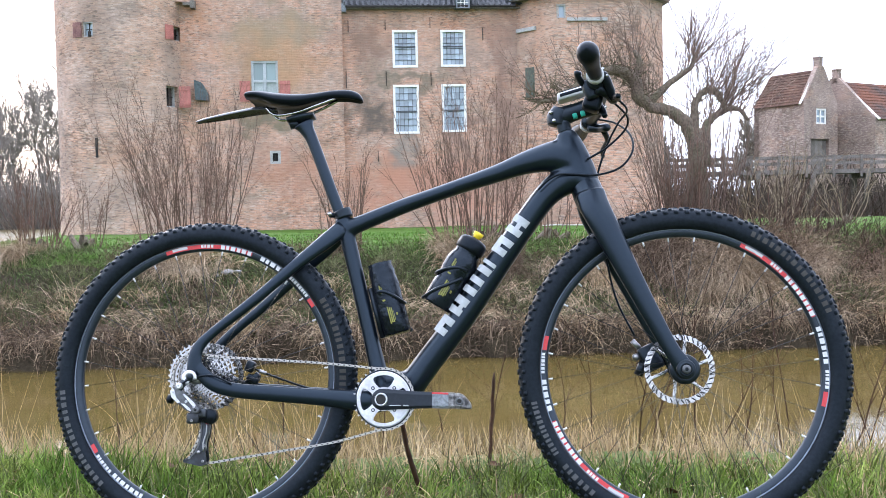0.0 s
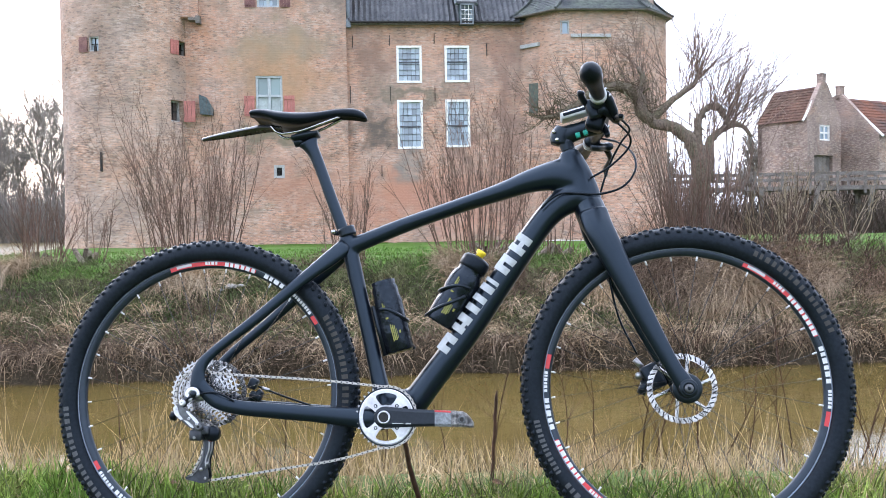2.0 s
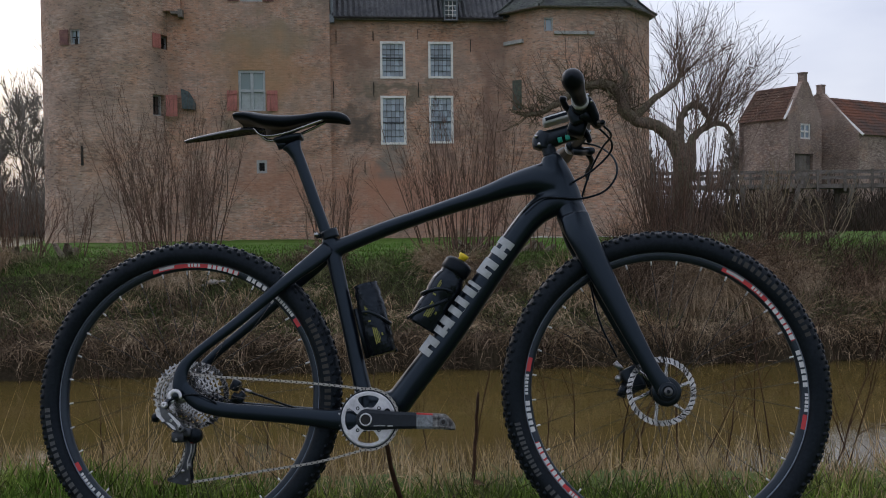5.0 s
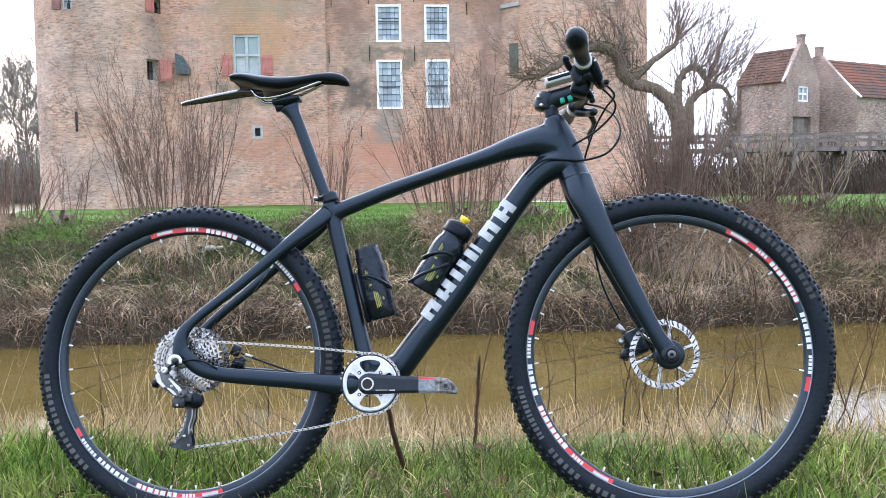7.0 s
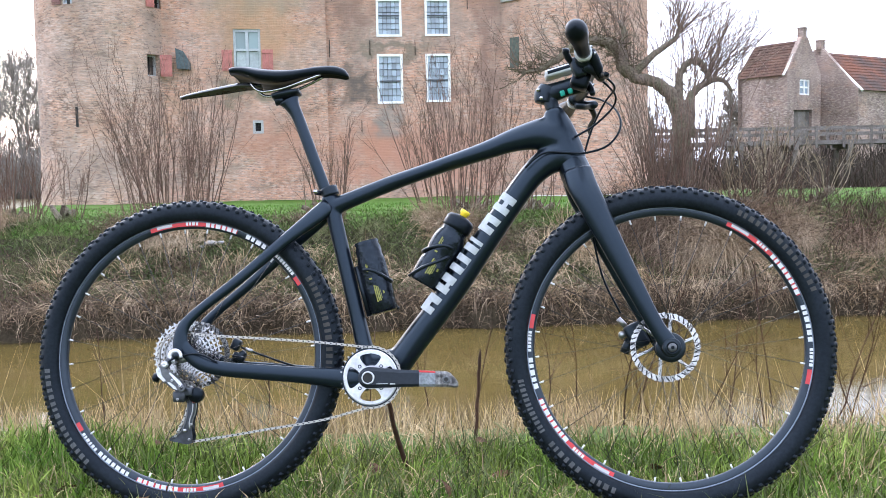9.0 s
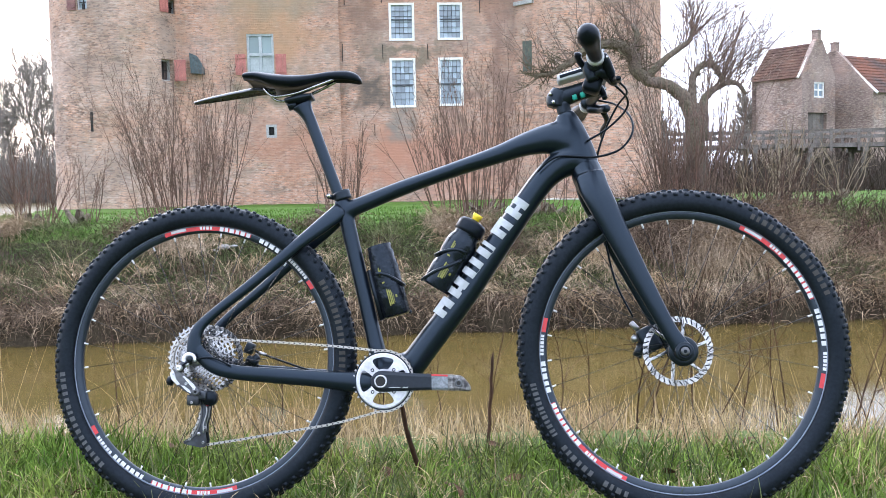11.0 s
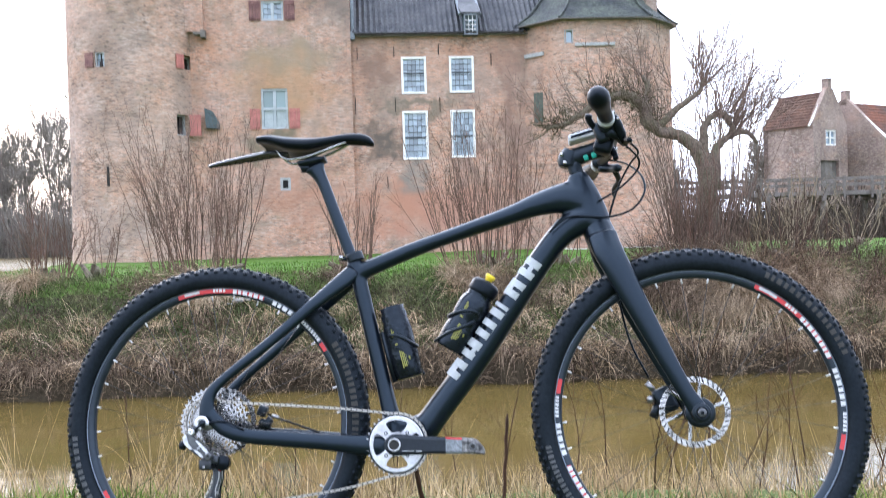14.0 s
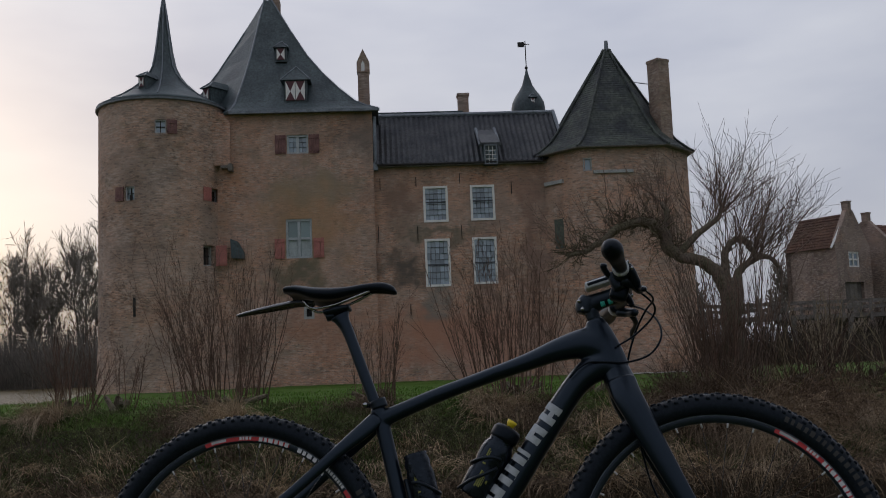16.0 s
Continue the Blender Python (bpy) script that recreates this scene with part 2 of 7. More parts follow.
    # weathered zones where single courses have crumbled or been repointed
    for scale, colour, amount, lo in ((0.40, (0.085, 0.06, 0.045), 0.62, 0.51), (0.55, (0.62, 0.50, 0.41), 0.5, 0.52)):
        both = N.new("ShaderNodeMath")
        both.operation = "MULTIPLY"
        L.new(patches(scale, lo - 0.06, lo + 0.08, stretch=(1, 1, 1.3)).outputs[0], both.inputs[0])
        L.new(patches(3.1 + scale, 0.50, 0.58, 3.0, (0.9, 0.9, 4.2)).outputs[0], both.inputs[1])
        col = mix(col, colour, both, amount=amount)
    col = mix(col, (0.05, 0.038, 0.03), patches(7.0, 0.60, 0.65, 1.0, (0.5, 0.5, 1.8)), amount=0.6)
    veil_mix = N.new("ShaderNodeMix")                # thin pale veil over the whole wall: hazy brightness put into the brick colour
    veil_mix.data_type = "RGBA"
    veil_amount = patches(0.33, 0.38, 0.60)
    veil_amount.inputs["To Min"].default_value, veil_amount.inputs["To Max"].default_value = 0.05, 0.34
    L.new(veil_amount.outputs[0], veil_mix.inputs["Factor"])
    L.new(col, veil_mix.inputs["A"])
    veil_mix.inputs["B"].default_value = (0.66, 0.50, 0.415, 1)
    col = veil_mix.outputs["Result"]
    blot = N.new("ShaderNodeTexNoise")
    blot.inputs["Scale"].default_value, blot.inputs["Detail"].default_value = 0.9, 6.0
    L.new(co.outputs["Object"], blot.inputs["Vector"])
    for (cx, cy, cz), (rx, rz), colour, amount in stains:
        wv = N.new("ShaderNodeVectorMath")       # wobbled distance from the stain's middle, in its own half sizes
        wv.operation = "MULTIPLY_ADD"
        wv.inputs[1].default_value = (4.4, 0.0, 4.4)
        L.new(blot.outputs["Color"], wv.inputs[0])
        L.new(co.outputs["Object"], wv.inputs[2])
        sh = N.new("ShaderNodeVectorMath")
        sh.operation = "SUBTRACT"
        sh.inputs[1].default_value = (cx + 2.2, cy, cz + 2.2)
        L.new(wv.outputs[0], sh.inputs[0])
        sc = N.new("ShaderNodeVectorMath")
        sc.operation = "MULTIPLY"
        sc.inputs[1].default_value = (1 / rx, 0.2, 1 / rz)
        L.new(sh.outputs[0], sc.inputs[0])
        ln = N.new("ShaderNodeVectorMath")
        ln.operation = "LENGTH"
        L.new(sc.outputs[0], ln.inputs[0])
        r = N.new("ShaderNodeMapRange")
        r.interpolation_type = "SMOOTHSTEP"
        r.inputs["From Min"].default_value, r.inputs["From Max"].default_value = 1.3, 0.15
        L.new(ln.outputs["Value"], r.inputs["Value"])
        col = mix(col, colour, r, amount=min(0.95, amount + 0.2))
    L.new(col, b.inputs["Base Color"])
    bp = N.new("ShaderNodeBump")
    bp.inputs["Strength"].default_value, bp.inputs["Distance"].default_value = 0.6, 0.02
    inv = N.new("ShaderNodeMath")
    inv.operation = "SUBTRACT"
    inv.inputs[0].default_value = 1.0
    L.new(br.outputs["Fac"], inv.inputs[1])
    L.new(inv.outputs[0], bp.inputs["Height"])
    L.new(bp.outputs[0], b.inputs["Normal"])
    return m


def glass_mat(name, tint=(0.05, 0.06, 0.07)):
    m = bpy.data.materials.new(name)
    m.use_nodes = True
    b = m.node_tree.nodes["Principled BSDF"]
    N, L = m.node_tree.nodes, m.node_tree.links
    geo, hsv, rng = N.new("ShaderNodeNewGeometry"), N.new("ShaderNodeHueSaturation"), N.new("ShaderNodeMapRange")
    rng.inputs["To Min"].default_value, rng.inputs["To Max"].default_value = 0.72, 1.5      # old glass differs from light to light
    L.new(geo.outputs["Random Per Island"], rng.inputs["Value"])
    L.new(rng.outputs[0], hsv.inputs["Value"])
    hsv.inputs["Color"].default_value = (*tint, 1)
    L.new(hsv.outputs[0], b.inputs["Base Color"])
    b.inputs["Roughness"].default_value = 0.08
    b.inputs["IOR"].default_value = 1.52
    b.inputs["Specular IOR Level"].default_value = 1.0
    return m


BRICK_WALL = brick_mat("castle_brick", (0.66, 0.335, 0.205), (0.36, 0.195, 0.125), (0.20, 0.15, 0.118), (0.47, 0.22, 0.12), (0.19, 0.15, 0.115),
                       stains=(((1.4, -0.1, 5.3), (1.5, 0.9), (0.13, 0.105, 0.085), 0.75), ((3.0, -0.1, 3.2), (1.0, 1.3), (0.24, 0.22, 0.19), 0.7), ((-3.7, -0.3, 5.1), (1.6, 0.9), (0.17, 0.15, 0.10), 0.7),
                               ((2.3, -0.1, 1.9), (2.0, 1.3), (0.46, 0.22, 0.13), 0.6), ((-3.0, -0.3, 9.3), (3.0, 1.0), (0.30, 0.25, 0.17), 0.5), ((7.9, 0.0, 6.5), (0.9, 4.5), (0.25, 0.155, 0.12), 0.6),
                               ((3.0, -0.1, 7.0), (2.6, 0.45), (0.19, 0.165, 0.12), 0.6), ((-0.6, -0.3, 12.0), (1.6, 1.2), (0.17, 0.14, 0.12), 0.5), ((4.2, -0.1, 1.6), (4.5, 1.6), (0.50, 0.25, 0.17), 0.5), ((-3.2, -0.3, 7.6), (2.6, 2.2), (0.45, 0.27, 0.14), 0.5), ((1.2, -0.1, 8.6), (1.2, 1.6), (0.24, 0.15, 0.11), 0.6), ((5.9, -0.1, 5.0), (0.7, 3.0), (0.23, 0.15, 0.12), 0.55), ((-2.2, -0.3, 2.6), (2.4, 1.4), (0.44, 0.22, 0.14), 0.5)))
BRICK_TOWER = brick_mat("tower_brick", (0.62, 0.365, 0.24), (0.36, 0.225, 0.15), (0.20, 0.155, 0.125), (0.42, 0.23, 0.14), (0.20, 0.17, 0.14), round_about=(-10.47, 1.0, 3.16))
BRICK_GATE = brick_mat("gatehouse_brick", (0.175, 0.122, 0.100), (0.145, 0.102, 0.085), (0.19, 0.155, 0.14), (0.16, 0.105, 0.085), (0.12, 0.095, 0.08), even=0.6)
SLATE = mat("blue_slate", (0.036, 0.054, 0.061), 0.55, var=0.4, scale=0.9, fine=9.0, bump=0.6, tint=(0.066, 0.090, 0.094))
PANTILE = mat("dark_pantile", (0.032, 0.036, 0.044), 0.6, var=0.45, scale=1.0, fine=7.0, bump=0.4, tint=(0.062, 0.064, 0.068), spread=0.25)
TOWER_TILE = mat("weathered_tile", (0.034, 0.040, 0.044), 0.7, var=0.5, scale=1.3, fine=7.0, bump=0.6, tint=(0.068, 0.080, 0.062))
BRICK_CHIMNEY = brick_mat("chimney_brick", (0.24, 0.155, 0.11), (0.17, 0.115, 0.085), (0.25, 0.21, 0.18), (0.20, 0.12, 0.08), (0.10, 0.08, 0.065))
RED_TILE = mat("red_roof_tile", (0.20, 0.085, 0.052), 0.9, var=0.4, scale=0.55, fine=8.0, bump=0.4, tint=(0.085, 0.058, 0.048), spec=0.15)
BROWN_TILE = mat("brown_roof_tile", (0.085, 0.050, 0.038), 0.9, var=0.45, scale=0.9, fine=8.0, bump=0.4, tint=(0.125, 0.070, 0.048), spec=0.15)
LEAD = mat("lead_sheet", (0.17, 0.19, 0.21), 0.5, 0.3, var=0.25, scale=3.0, fine=20.0)
WHITE_PAINT = mat("white_paint", (0.78, 0.76, 0.72), 0.5, var=0.08, scale=4.0, fine=30.0, bump=0.1)
GREY_STONE = mat("grey_stone", (0.36, 0.36, 0.35), 0.8, var=0.2, scale=3.0, fine=25.0)
RED_SHUTTER = mat("red_shutter_paint", (0.40, 0.145, 0.118), 0.55, var=0.2, scale=3.0, fine=25.0, bump=0.15)
DARK_HOLE = mat("dark_interior", (0.02, 0.02, 0.02), 0.9, var=0.2)
# pale blue base colour stands in for sky reflected in the panes
GLASS = glass_mat("sky_pale_glass", (0.29, 0.355, 0.41))
GREEN_GLASS = glass_mat("old_green_glass", (0.15, 0.21, 0.205))
BLUE_FRAME = mat("pale_blue_grey_paint", (0.40, 0.43, 0.44), 0.6, var=0.15, scale=3.0, fine=25.0, bump=0.1)
DULL_LEAD = mat("dull_dark_lead", (0.07, 0.08, 0.09), 0.6, 0.2, var=0.3, scale=6.0, fine=30.0)
DARK_PLANK = mat("dark_brown_plank", (0.06, 0.045, 0.038), 0.8, var=0.4, scale=6.0, fine=30.0)
BLIND = mat("white_window_blind", (0.42, 0.46, 0.46), 0.7, var=0.12, scale=2.0, fine=12.0, bump=0.1)
FADED_SHUTTER = mat("faded_shutter_paint", (0.17, 0.075, 0.072), 0.7, var=0.3, scale=3.0, fine=25.0, bump=0.15, tint=(0.24, 0.12, 0.10))
IRON = mat("wrought_iron", (0.03, 0.028, 0.026), 0.6, 0.6, var=0.3)
LAWN = mat("lawn_grass", (0.062, 0.128, 0.010), 0.95, var=0.4, scale=0.8, fine=14.0, bump=0.8, tint=(0.095, 0.155, 0.034))
SOIL = mat("bank_soil", (0.042, 0.032, 0.020), 0.95, var=0.4, scale=1.2, fine=18.0, bump=0.9, tint=(0.060, 0.048, 0.030))
PALE_TWIG = mat("pale_hazel_bark", (0.30, 0.24, 0.17), 0.85, var=0.25, scale=2.0, fine=20.0, bump=0.0, tint=(0.20, 0.15, 0.10), spread=0.4)
TURF = mat("meadow_turf", (0.072, 0.108, 0.026), 0.95, var=0.4, scale=1.6, fine=45.0, bump=0.9, tint=(0.098, 0.118, 0.038))
STRAW = mat("dry_grass", (0.55, 0.42, 0.25), 0.8, var=0.2, scale=2.0, fine=20.0, bump=0.0, tint=(0.42, 0.30, 0.17), spread=0.35)
LAWN_BLADE = mat("lawn_blade", (0.075, 0.165, 0.018), 0.7, var=0.25, scale=1.0, fine=20.0, bump=0.0, tint=(0.12, 0.19, 0.035), spread=0.4)
PALE_STONE = mat("pale_limestone", (0.30, 0.295, 0.275), 0.85, var=0.3, scale=9.0, fine=60.0, bump=0.6)
STRAW_PALE = mat("pale_reed_grass", (0.52, 0.41, 0.28), 0.85, var=0.25, scale=2.0, fine=20.0, bump=0.0, tint=(0.38, 0.27, 0.155), spread=0.5)
MOSS_TWIG = mat("mossy_twig", (0.105, 0.098, 0.055), 0.9, var=0.3, scale=2.0, fine=20.0, bump=0.0, tint=(0.13, 0.10, 0.07), spread=0.35)
DARK_STICK = mat("wet_dark_stick", (0.034, 0.017, 0.010), 0.8, var=0.3, scale=12.0, fine=90.0, bump=0.3, tint=(0.065, 0.032, 0.018), spec=0.25)
LEAF = mat("dead_leaf", (0.075, 0.036, 0.020), 0.8, var=0.4, scale=30.0, fine=150.0, bump=0.2, tint=(0.12, 0.068, 0.034), spec=0.15)
STRAW_BANK = mat("bank_dry_grass", (0.42, 0.325, 0.22), 0.85, var=0.25, scale=2.0, fine=20.0, bump=0.0, tint=(0.27, 0.19, 0.11), spread=0.45)
STRAW_BROWN = mat("brown_dead_grass", (0.25, 0.175, 0.115), 0.85, var=0.3, scale=2.0, fine=20.0, bump=0.0, tint=(0.17, 0.115, 0.075), spread=0.55, spec=0.12)
BRAMBLE = mat("bramble_stem", (0.105, 0.066, 0.048), 0.85, var=0.3, scale=2.0, fine=25.0, bump=0.0, tint=(0.07, 0.05, 0.038), spread=0.4, spec=0.12)
STRAW_DARK = mat("old_dry_grass", (0.19, 0.135, 0.093), 0.85, var=0.25, scale=2.0, fine=20.0, bump=0.0, tint=(0.11, 0.08, 0.05), spread=0.5)
GRASS = mat("green_grass", (0.105, 0.190, 0.024), 0.7, var=0.35, scale=4.0, fine=25.0, bump=0.0, tint=(0.215, 0.255, 0.058), spread=0.65)
BANK_GRASS = mat("bank_grass", (0.090, 0.130, 0.040), 0.8, var=0.3, scale=1.5, fine=12.0, bump=0.0, tint=(0.155, 0.155, 0.075), spread=0.55)
WILLOW = mat("willow_shoot_bark", (0.20, 0.122, 0.090), 0.8, var=0.3, scale=2.0, fine=25.0, bump=0.0, tint=(0.12, 0.085, 0.06), spread=0.35)
BARK = mat("tree_bark", (0.225, 0.175, 0.142), 0.9, var=0.45, scale=3.5, fine=26.0, bump=1.0, tint=(0.15, 0.135, 0.09))
TWIG = mat("grey_twig", (0.185, 0.135, 0.105), 0.85, var=0.25, scale=1.5, fine=20.0, bump=0.0, spread=0.3)
# bark lightened so that its colour carries the haze of distance
HAZED_TWIG = mat("haze_paled_bark", (0.24, 0.215, 0.185), 0.9, var=0.3, scale=0.3, fine=3.0, bump=0.0, spread=0.3)
PATH_GRAVEL = mat("pale_gravel", (0.42, 0.40, 0.36), 0.9, var=0.2, scale=2.0, fine=30.0)
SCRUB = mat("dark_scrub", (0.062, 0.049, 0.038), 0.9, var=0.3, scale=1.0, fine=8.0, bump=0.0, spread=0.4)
OLD_WOOD = mat("weathered_timber", (0.14, 0.12, 0.10), 0.85, var=0.35, scale=1.5, fine=16.0, bump=0.5, tint=(0.20, 0.18, 0.16), spread=0.25)

for m in (LAWN, SOIL, TURF, STRAW, LAWN_BLADE, STRAW_PALE, MOSS_TWIG, STRAW_BANK, STRAW_DARK, GRASS, BANK_GRASS, WILLOW, BARK, TWIG, HAZED_TWIG, SCRUB, PALE_TWIG):
    m.node_tree.nodes["Principled BSDF"].inputs["Specular IOR Level"].default_value = 0.12


def water_mat(name="moat_water", rough=0.06, waves=0.07, swell=0.06):
    m = bpy.data.materials.new(name)
    m.use_nodes = True
    N, L = m.node_tree.nodes, m.node_tree.links
    b = N["Principled BSDF"]
    b.inputs["Roughness"].default_value, b.inputs["IOR"].default_value = rough, 1.33
    co = N.new("ShaderNodeTexCoord")
    t = N.new("ShaderNodeTexNoise")
    t.inputs["Scale"].default_value = 0.25
    L.new(co.outputs["Object"], t.inputs["Vector"])
    r = N.new("ShaderNodeValToRGB")
    r.color_ramp.elements[0].color, r.color_ramp.elements[1].color = (0.085, 0.059, 0.015, 1), (0.12, 0.086, 0.026, 1)
    L.new(t.outputs[0], r.inputs[0])
    L.new(r.outputs[0], b.inputs["Base Color"])
    mp = N.new("ShaderNodeMapping")
    mp.inputs["Scale"].default_value = (1.0, 2.2, 1.0)
    L.new(co.outputs["Object"], mp.inputs["Vector"])
    w = N.new("ShaderNodeTexNoise")
    w.inputs["Scale"].default_value, w.inputs["Detail"].default_value = 1.4, 3.0
    L.new(mp.outputs[0], w.inputs["Vector"])
    bp = N.new("ShaderNodeBump")
    bp.inputs["Strength"].default_value, bp.inputs["Distance"].default_value = waves, swell
    L.new(w.outputs[0], bp.inputs["Height"])
    L.new(bp.outputs[0], b.inputs["Normal"])
    return m


WATER = water_mat()
ARM_WATER = water_mat("ruffled_water", 0.32, 1.0, 0.5)
WATER_Z = -2.0


# ---- ground, one sheet to the horizon ----
def ease(a, b, t):
    t = np.clip((t - a) / (b - a), 0, 1)
    return t * t * (3 - 2 * t)


def ripple(x, y, s):
    return np.sin(x * s + 1.3 * np.sin(y * s * 0.7)) * np.cos(y * s * 1.1 + 0.8 * np.sin(x * s * 0.6))


def height(x, y):
    x, y = np.asarray(x, float), np.asarray(y, float)
    yb = y - 0.1 * np.clip(x, -12, 12)                       # the far bank runs a little askew
    z = -2.9 * ease(2.75, 6.2, y + 0.05 * ripple(x, y, 3.0))
    edge = yb + 0.10 * ripple(x, y * 0, 2.3) + 0.05 * ripple(x + 5, y * 0, 6.1)
    z = z + 1.45 * ease(16.72, 17.05, edge) + 1.36 * (0.6 * np.clip((yb - 17.0) / 3.2, 0, 1) + 0.4 * ease(17.2, 20.2, yb))
    z = z - 0.26 * ease(21, 46, y)
    far_left = ease(0.0, -2.5, x + 15.0 + 0.37 * (y - 30))    # an arm of the moat beside the round tower
    dip = ease(29.5, 32, y) * far_left + ease(60, 64, y) * (1 - far_left)
    z = z - 2.6 * dip + 2.2 * ease(150, 175, y) + 3.6 * ease(18, 21, x) * ease(64, 67, y) * ease(110, 90, y)
    rough = 0.02 * ripple(x, y, 5.0) + 0.03 * ripple(x + 3, y + 1, 1.7)
    return z + rough * ease(2.9, 3.5, y) + 0.008 * ripple(x, y, 7.0)


def spread_axis(lo, hi, step, far, grow=1.25):
    mid = list(np.arange(lo, hi + step / 2, step))
    s, out = step, mid[-1]
    right = []
    while out < far:
        s *= grow
        out += s
        right.append(out)
    s, out = step, mid[0]
    left = []
    while out > -far:
        s *= grow
        out -= s
        left.append(out)
    return np.array(left[::-1] + mid + right)


gx = spread_axis(-14, 14, 0.25, 3000)
gy = np.concatenate([-np.geomspace(3000, 2, 24), np.arange(-1, 7, 0.2), np.arange(7, 16, 1.0), np.arange(16, 21, 0.15), np.arange(21, 80, 1.0), np.geomspace(80, 4000, 30)])
GX, GY = np.meshgrid(gx, gy)
GZ = height(GX, GY)
nx, ny = len(gx), len(gy)
faces = [(j * nx + i, j * nx + i + 1, (j + 1) * nx + i + 1, (j + 1) * nx + i) for j in range(ny - 1) for i in range(nx - 1)]
ground = obj("ground", (np.stack([GX, GY, GZ], 2).reshape(-1, 3), faces), TURF, smooth=True)
ground.data.materials.append(SOIL)
ground.data.materials.append(LAWN)
slots = []
for j in range(ny - 1):
    for i in range(nx - 1):
        y = gy[j] - 0.1 * np.clip(gx[i], -12, 12)
        slots.append(0 if gy[j] < 3.0 else (1 if y < 19.4 else 2))
ground.data.polygons.foreach_set("material_index", slots)
tagged(ground, "grassy near bank, bare moat bank and mown castle lawn", "ground", kind="structure")

water = obj("water", ([(-400, 3, WATER_Z), (400, 3, WATER_Z), (400, 27, WATER_Z), (-400, 27, WATER_Z)], [(0, 1, 2, 3)]), WATER)
far_water = obj("water", ([(-2, 27, WATER_Z), (400, 27, WATER_Z), (400, 400, WATER_Z), (-2, 400, WATER_Z)], [(0, 1, 2, 3)]), WATER)
tagged(far_water, "murky moat water under the timber bridge", "water", kind="structure")
arm_water = obj("water", ([(-400, 27, WATER_Z), (-2, 27, WATER_Z), (-2, 400, WATER_Z), (-400, 400, WATER_Z)], [(0, 1, 2, 3)]), ARM_WATER)
tagged(arm_water, "wind-ruffled pale water of the moat's far arm", "water", kind="structure")
tagged(water, "murky olive-brown moat water with faint ripples", "water", kind="structure")

px = np.linspace(13.5, 40, 30)
path_shape = ([(x, y, height(x, y) + 0.03) for x in px for y in (52.0, 53.4)], [(2 * i, 2 * i + 2, 2 * i + 3, 2 * i + 1) for i in range(len(px) - 1)])
tagged(obj("path", path_shape, PATH_GRAVEL), "pale gravel path across the castle lawn", "path", kind="structure")

walk_shape = ([(x, y + 0.10 * x, height(x, y + 0.10 * x) + 0.03) for x in np.linspace(3.0, 12.0, 16) for y in (43.0, 43.8, 44.6)],
              [(3 * i + j, 3 * i + 3 + j, 3 * i + 4 + j, 3 * i + 1 + j) for i in range(15) for j in range(2)])
tagged(obj("path", walk_shape, PATH_GRAVEL), "pale worn path along the foot of the castle", "path", kind="structure")

# ---- castle; local x runs along the front, y goes back, z is up ----
castle = tagged(empty("castle", pose(-6.5, 46.5, 0, 0, 0, 7)), "moated medieval brick castle with slate-roofed corner towers", "castle")
BASE = -0.7


def holed(u0, u1, z0, z1, holes, place, depth, du=0.6):
    """A wall with real openings. place(u, z, inward) gives the point; holes are (u0, u1, z0, z1)."""
    us = sorted({u0, u1, *[h[0] for h in holes], *[h[1] for h in holes], *np.arange(u0 + du, u1 - 0.05, du)})
    zs = sorted({z0, z1, *[h[2] for h in holes], *[h[3] for h in holes], *np.arange(z0 + 1.5, z1 - 0.2, 1.5)})
    inside = lambda u, z: any(h[0] < u < h[1] and h[2] < z < h[3] for h in holes)
    v, f, at = [], [], {}

    def vert(u, z, d):
        k = (round(u, 4), round(z, 4), d)
        if k not in at:
            at[k] = len(v)
            v.append(place(u, z, d))
        return at[k]

    for a, b in zip(us[:-1], us[1:]):
        for c, d in zip(zs[:-1], zs[1:]):
            if inside((a + b) / 2, (c + d) / 2):
                continue
            f.append((vert(a, c, 0), vert(b, c, 0), vert(b, d, 0), vert(a, d, 0)))
            f.append((vert(a, c, depth), vert(a, d, depth), vert(b, d, depth), vert(b, c, depth)))

    def rim(pts):
        for (p, q) in zip(pts, pts[1:] + pts[:1]):
            f.append((vert(*p, 0), vert(*p, depth), vert(*q, depth), vert(*q, 0)))
    for h in holes:
        a, b, c, d = h
        uu = [u for u in us if a <= u <= b]
        zz = [z for z in zs if c <= z <= d]
        rim([(u, c) for u in uu[:-1]] + [(b, z) for z in zz[:-1]] + [(u, d) for u in uu[:0:-1]] + [(a, z) for z in zz[:0:-1]])
    rim([(u, z1) for u in us[:-1]] + [(u1, z) for z in zs[:0:-1]] + [(u, z0) for u in us[:0:-1]] + [(u0, z) for z in zs[:-1]])
    return v, f


def straight(p0, p1):
    """place() for a flat wall from p0 to p1 (seen from outside, left to right), u in metres from p0."""
    d = Vector((p1[0] - p0[0], p1[1] - p0[1], 0))
    ln = d.length
    d.normalize()
    nrm = Vector((-d.y, d.x, 0))
    return (lambda u, z, w: (p0[0] + d.x * u + nrm.x * w, p0[1] + d.y * u + nrm.y * w, z)), ln


TC, TR = (-10.47, 1.0), 3.16


def on_tower(u, z, w):
    """u: metres round the left tower from the side that faces the moat."""
    a = u / TR
    r = TR - w + 0.10 * ease(2.5, -0.5, z)
    return TC[0] + r * math.sin(a), TC[1] - r * math.cos(a), z


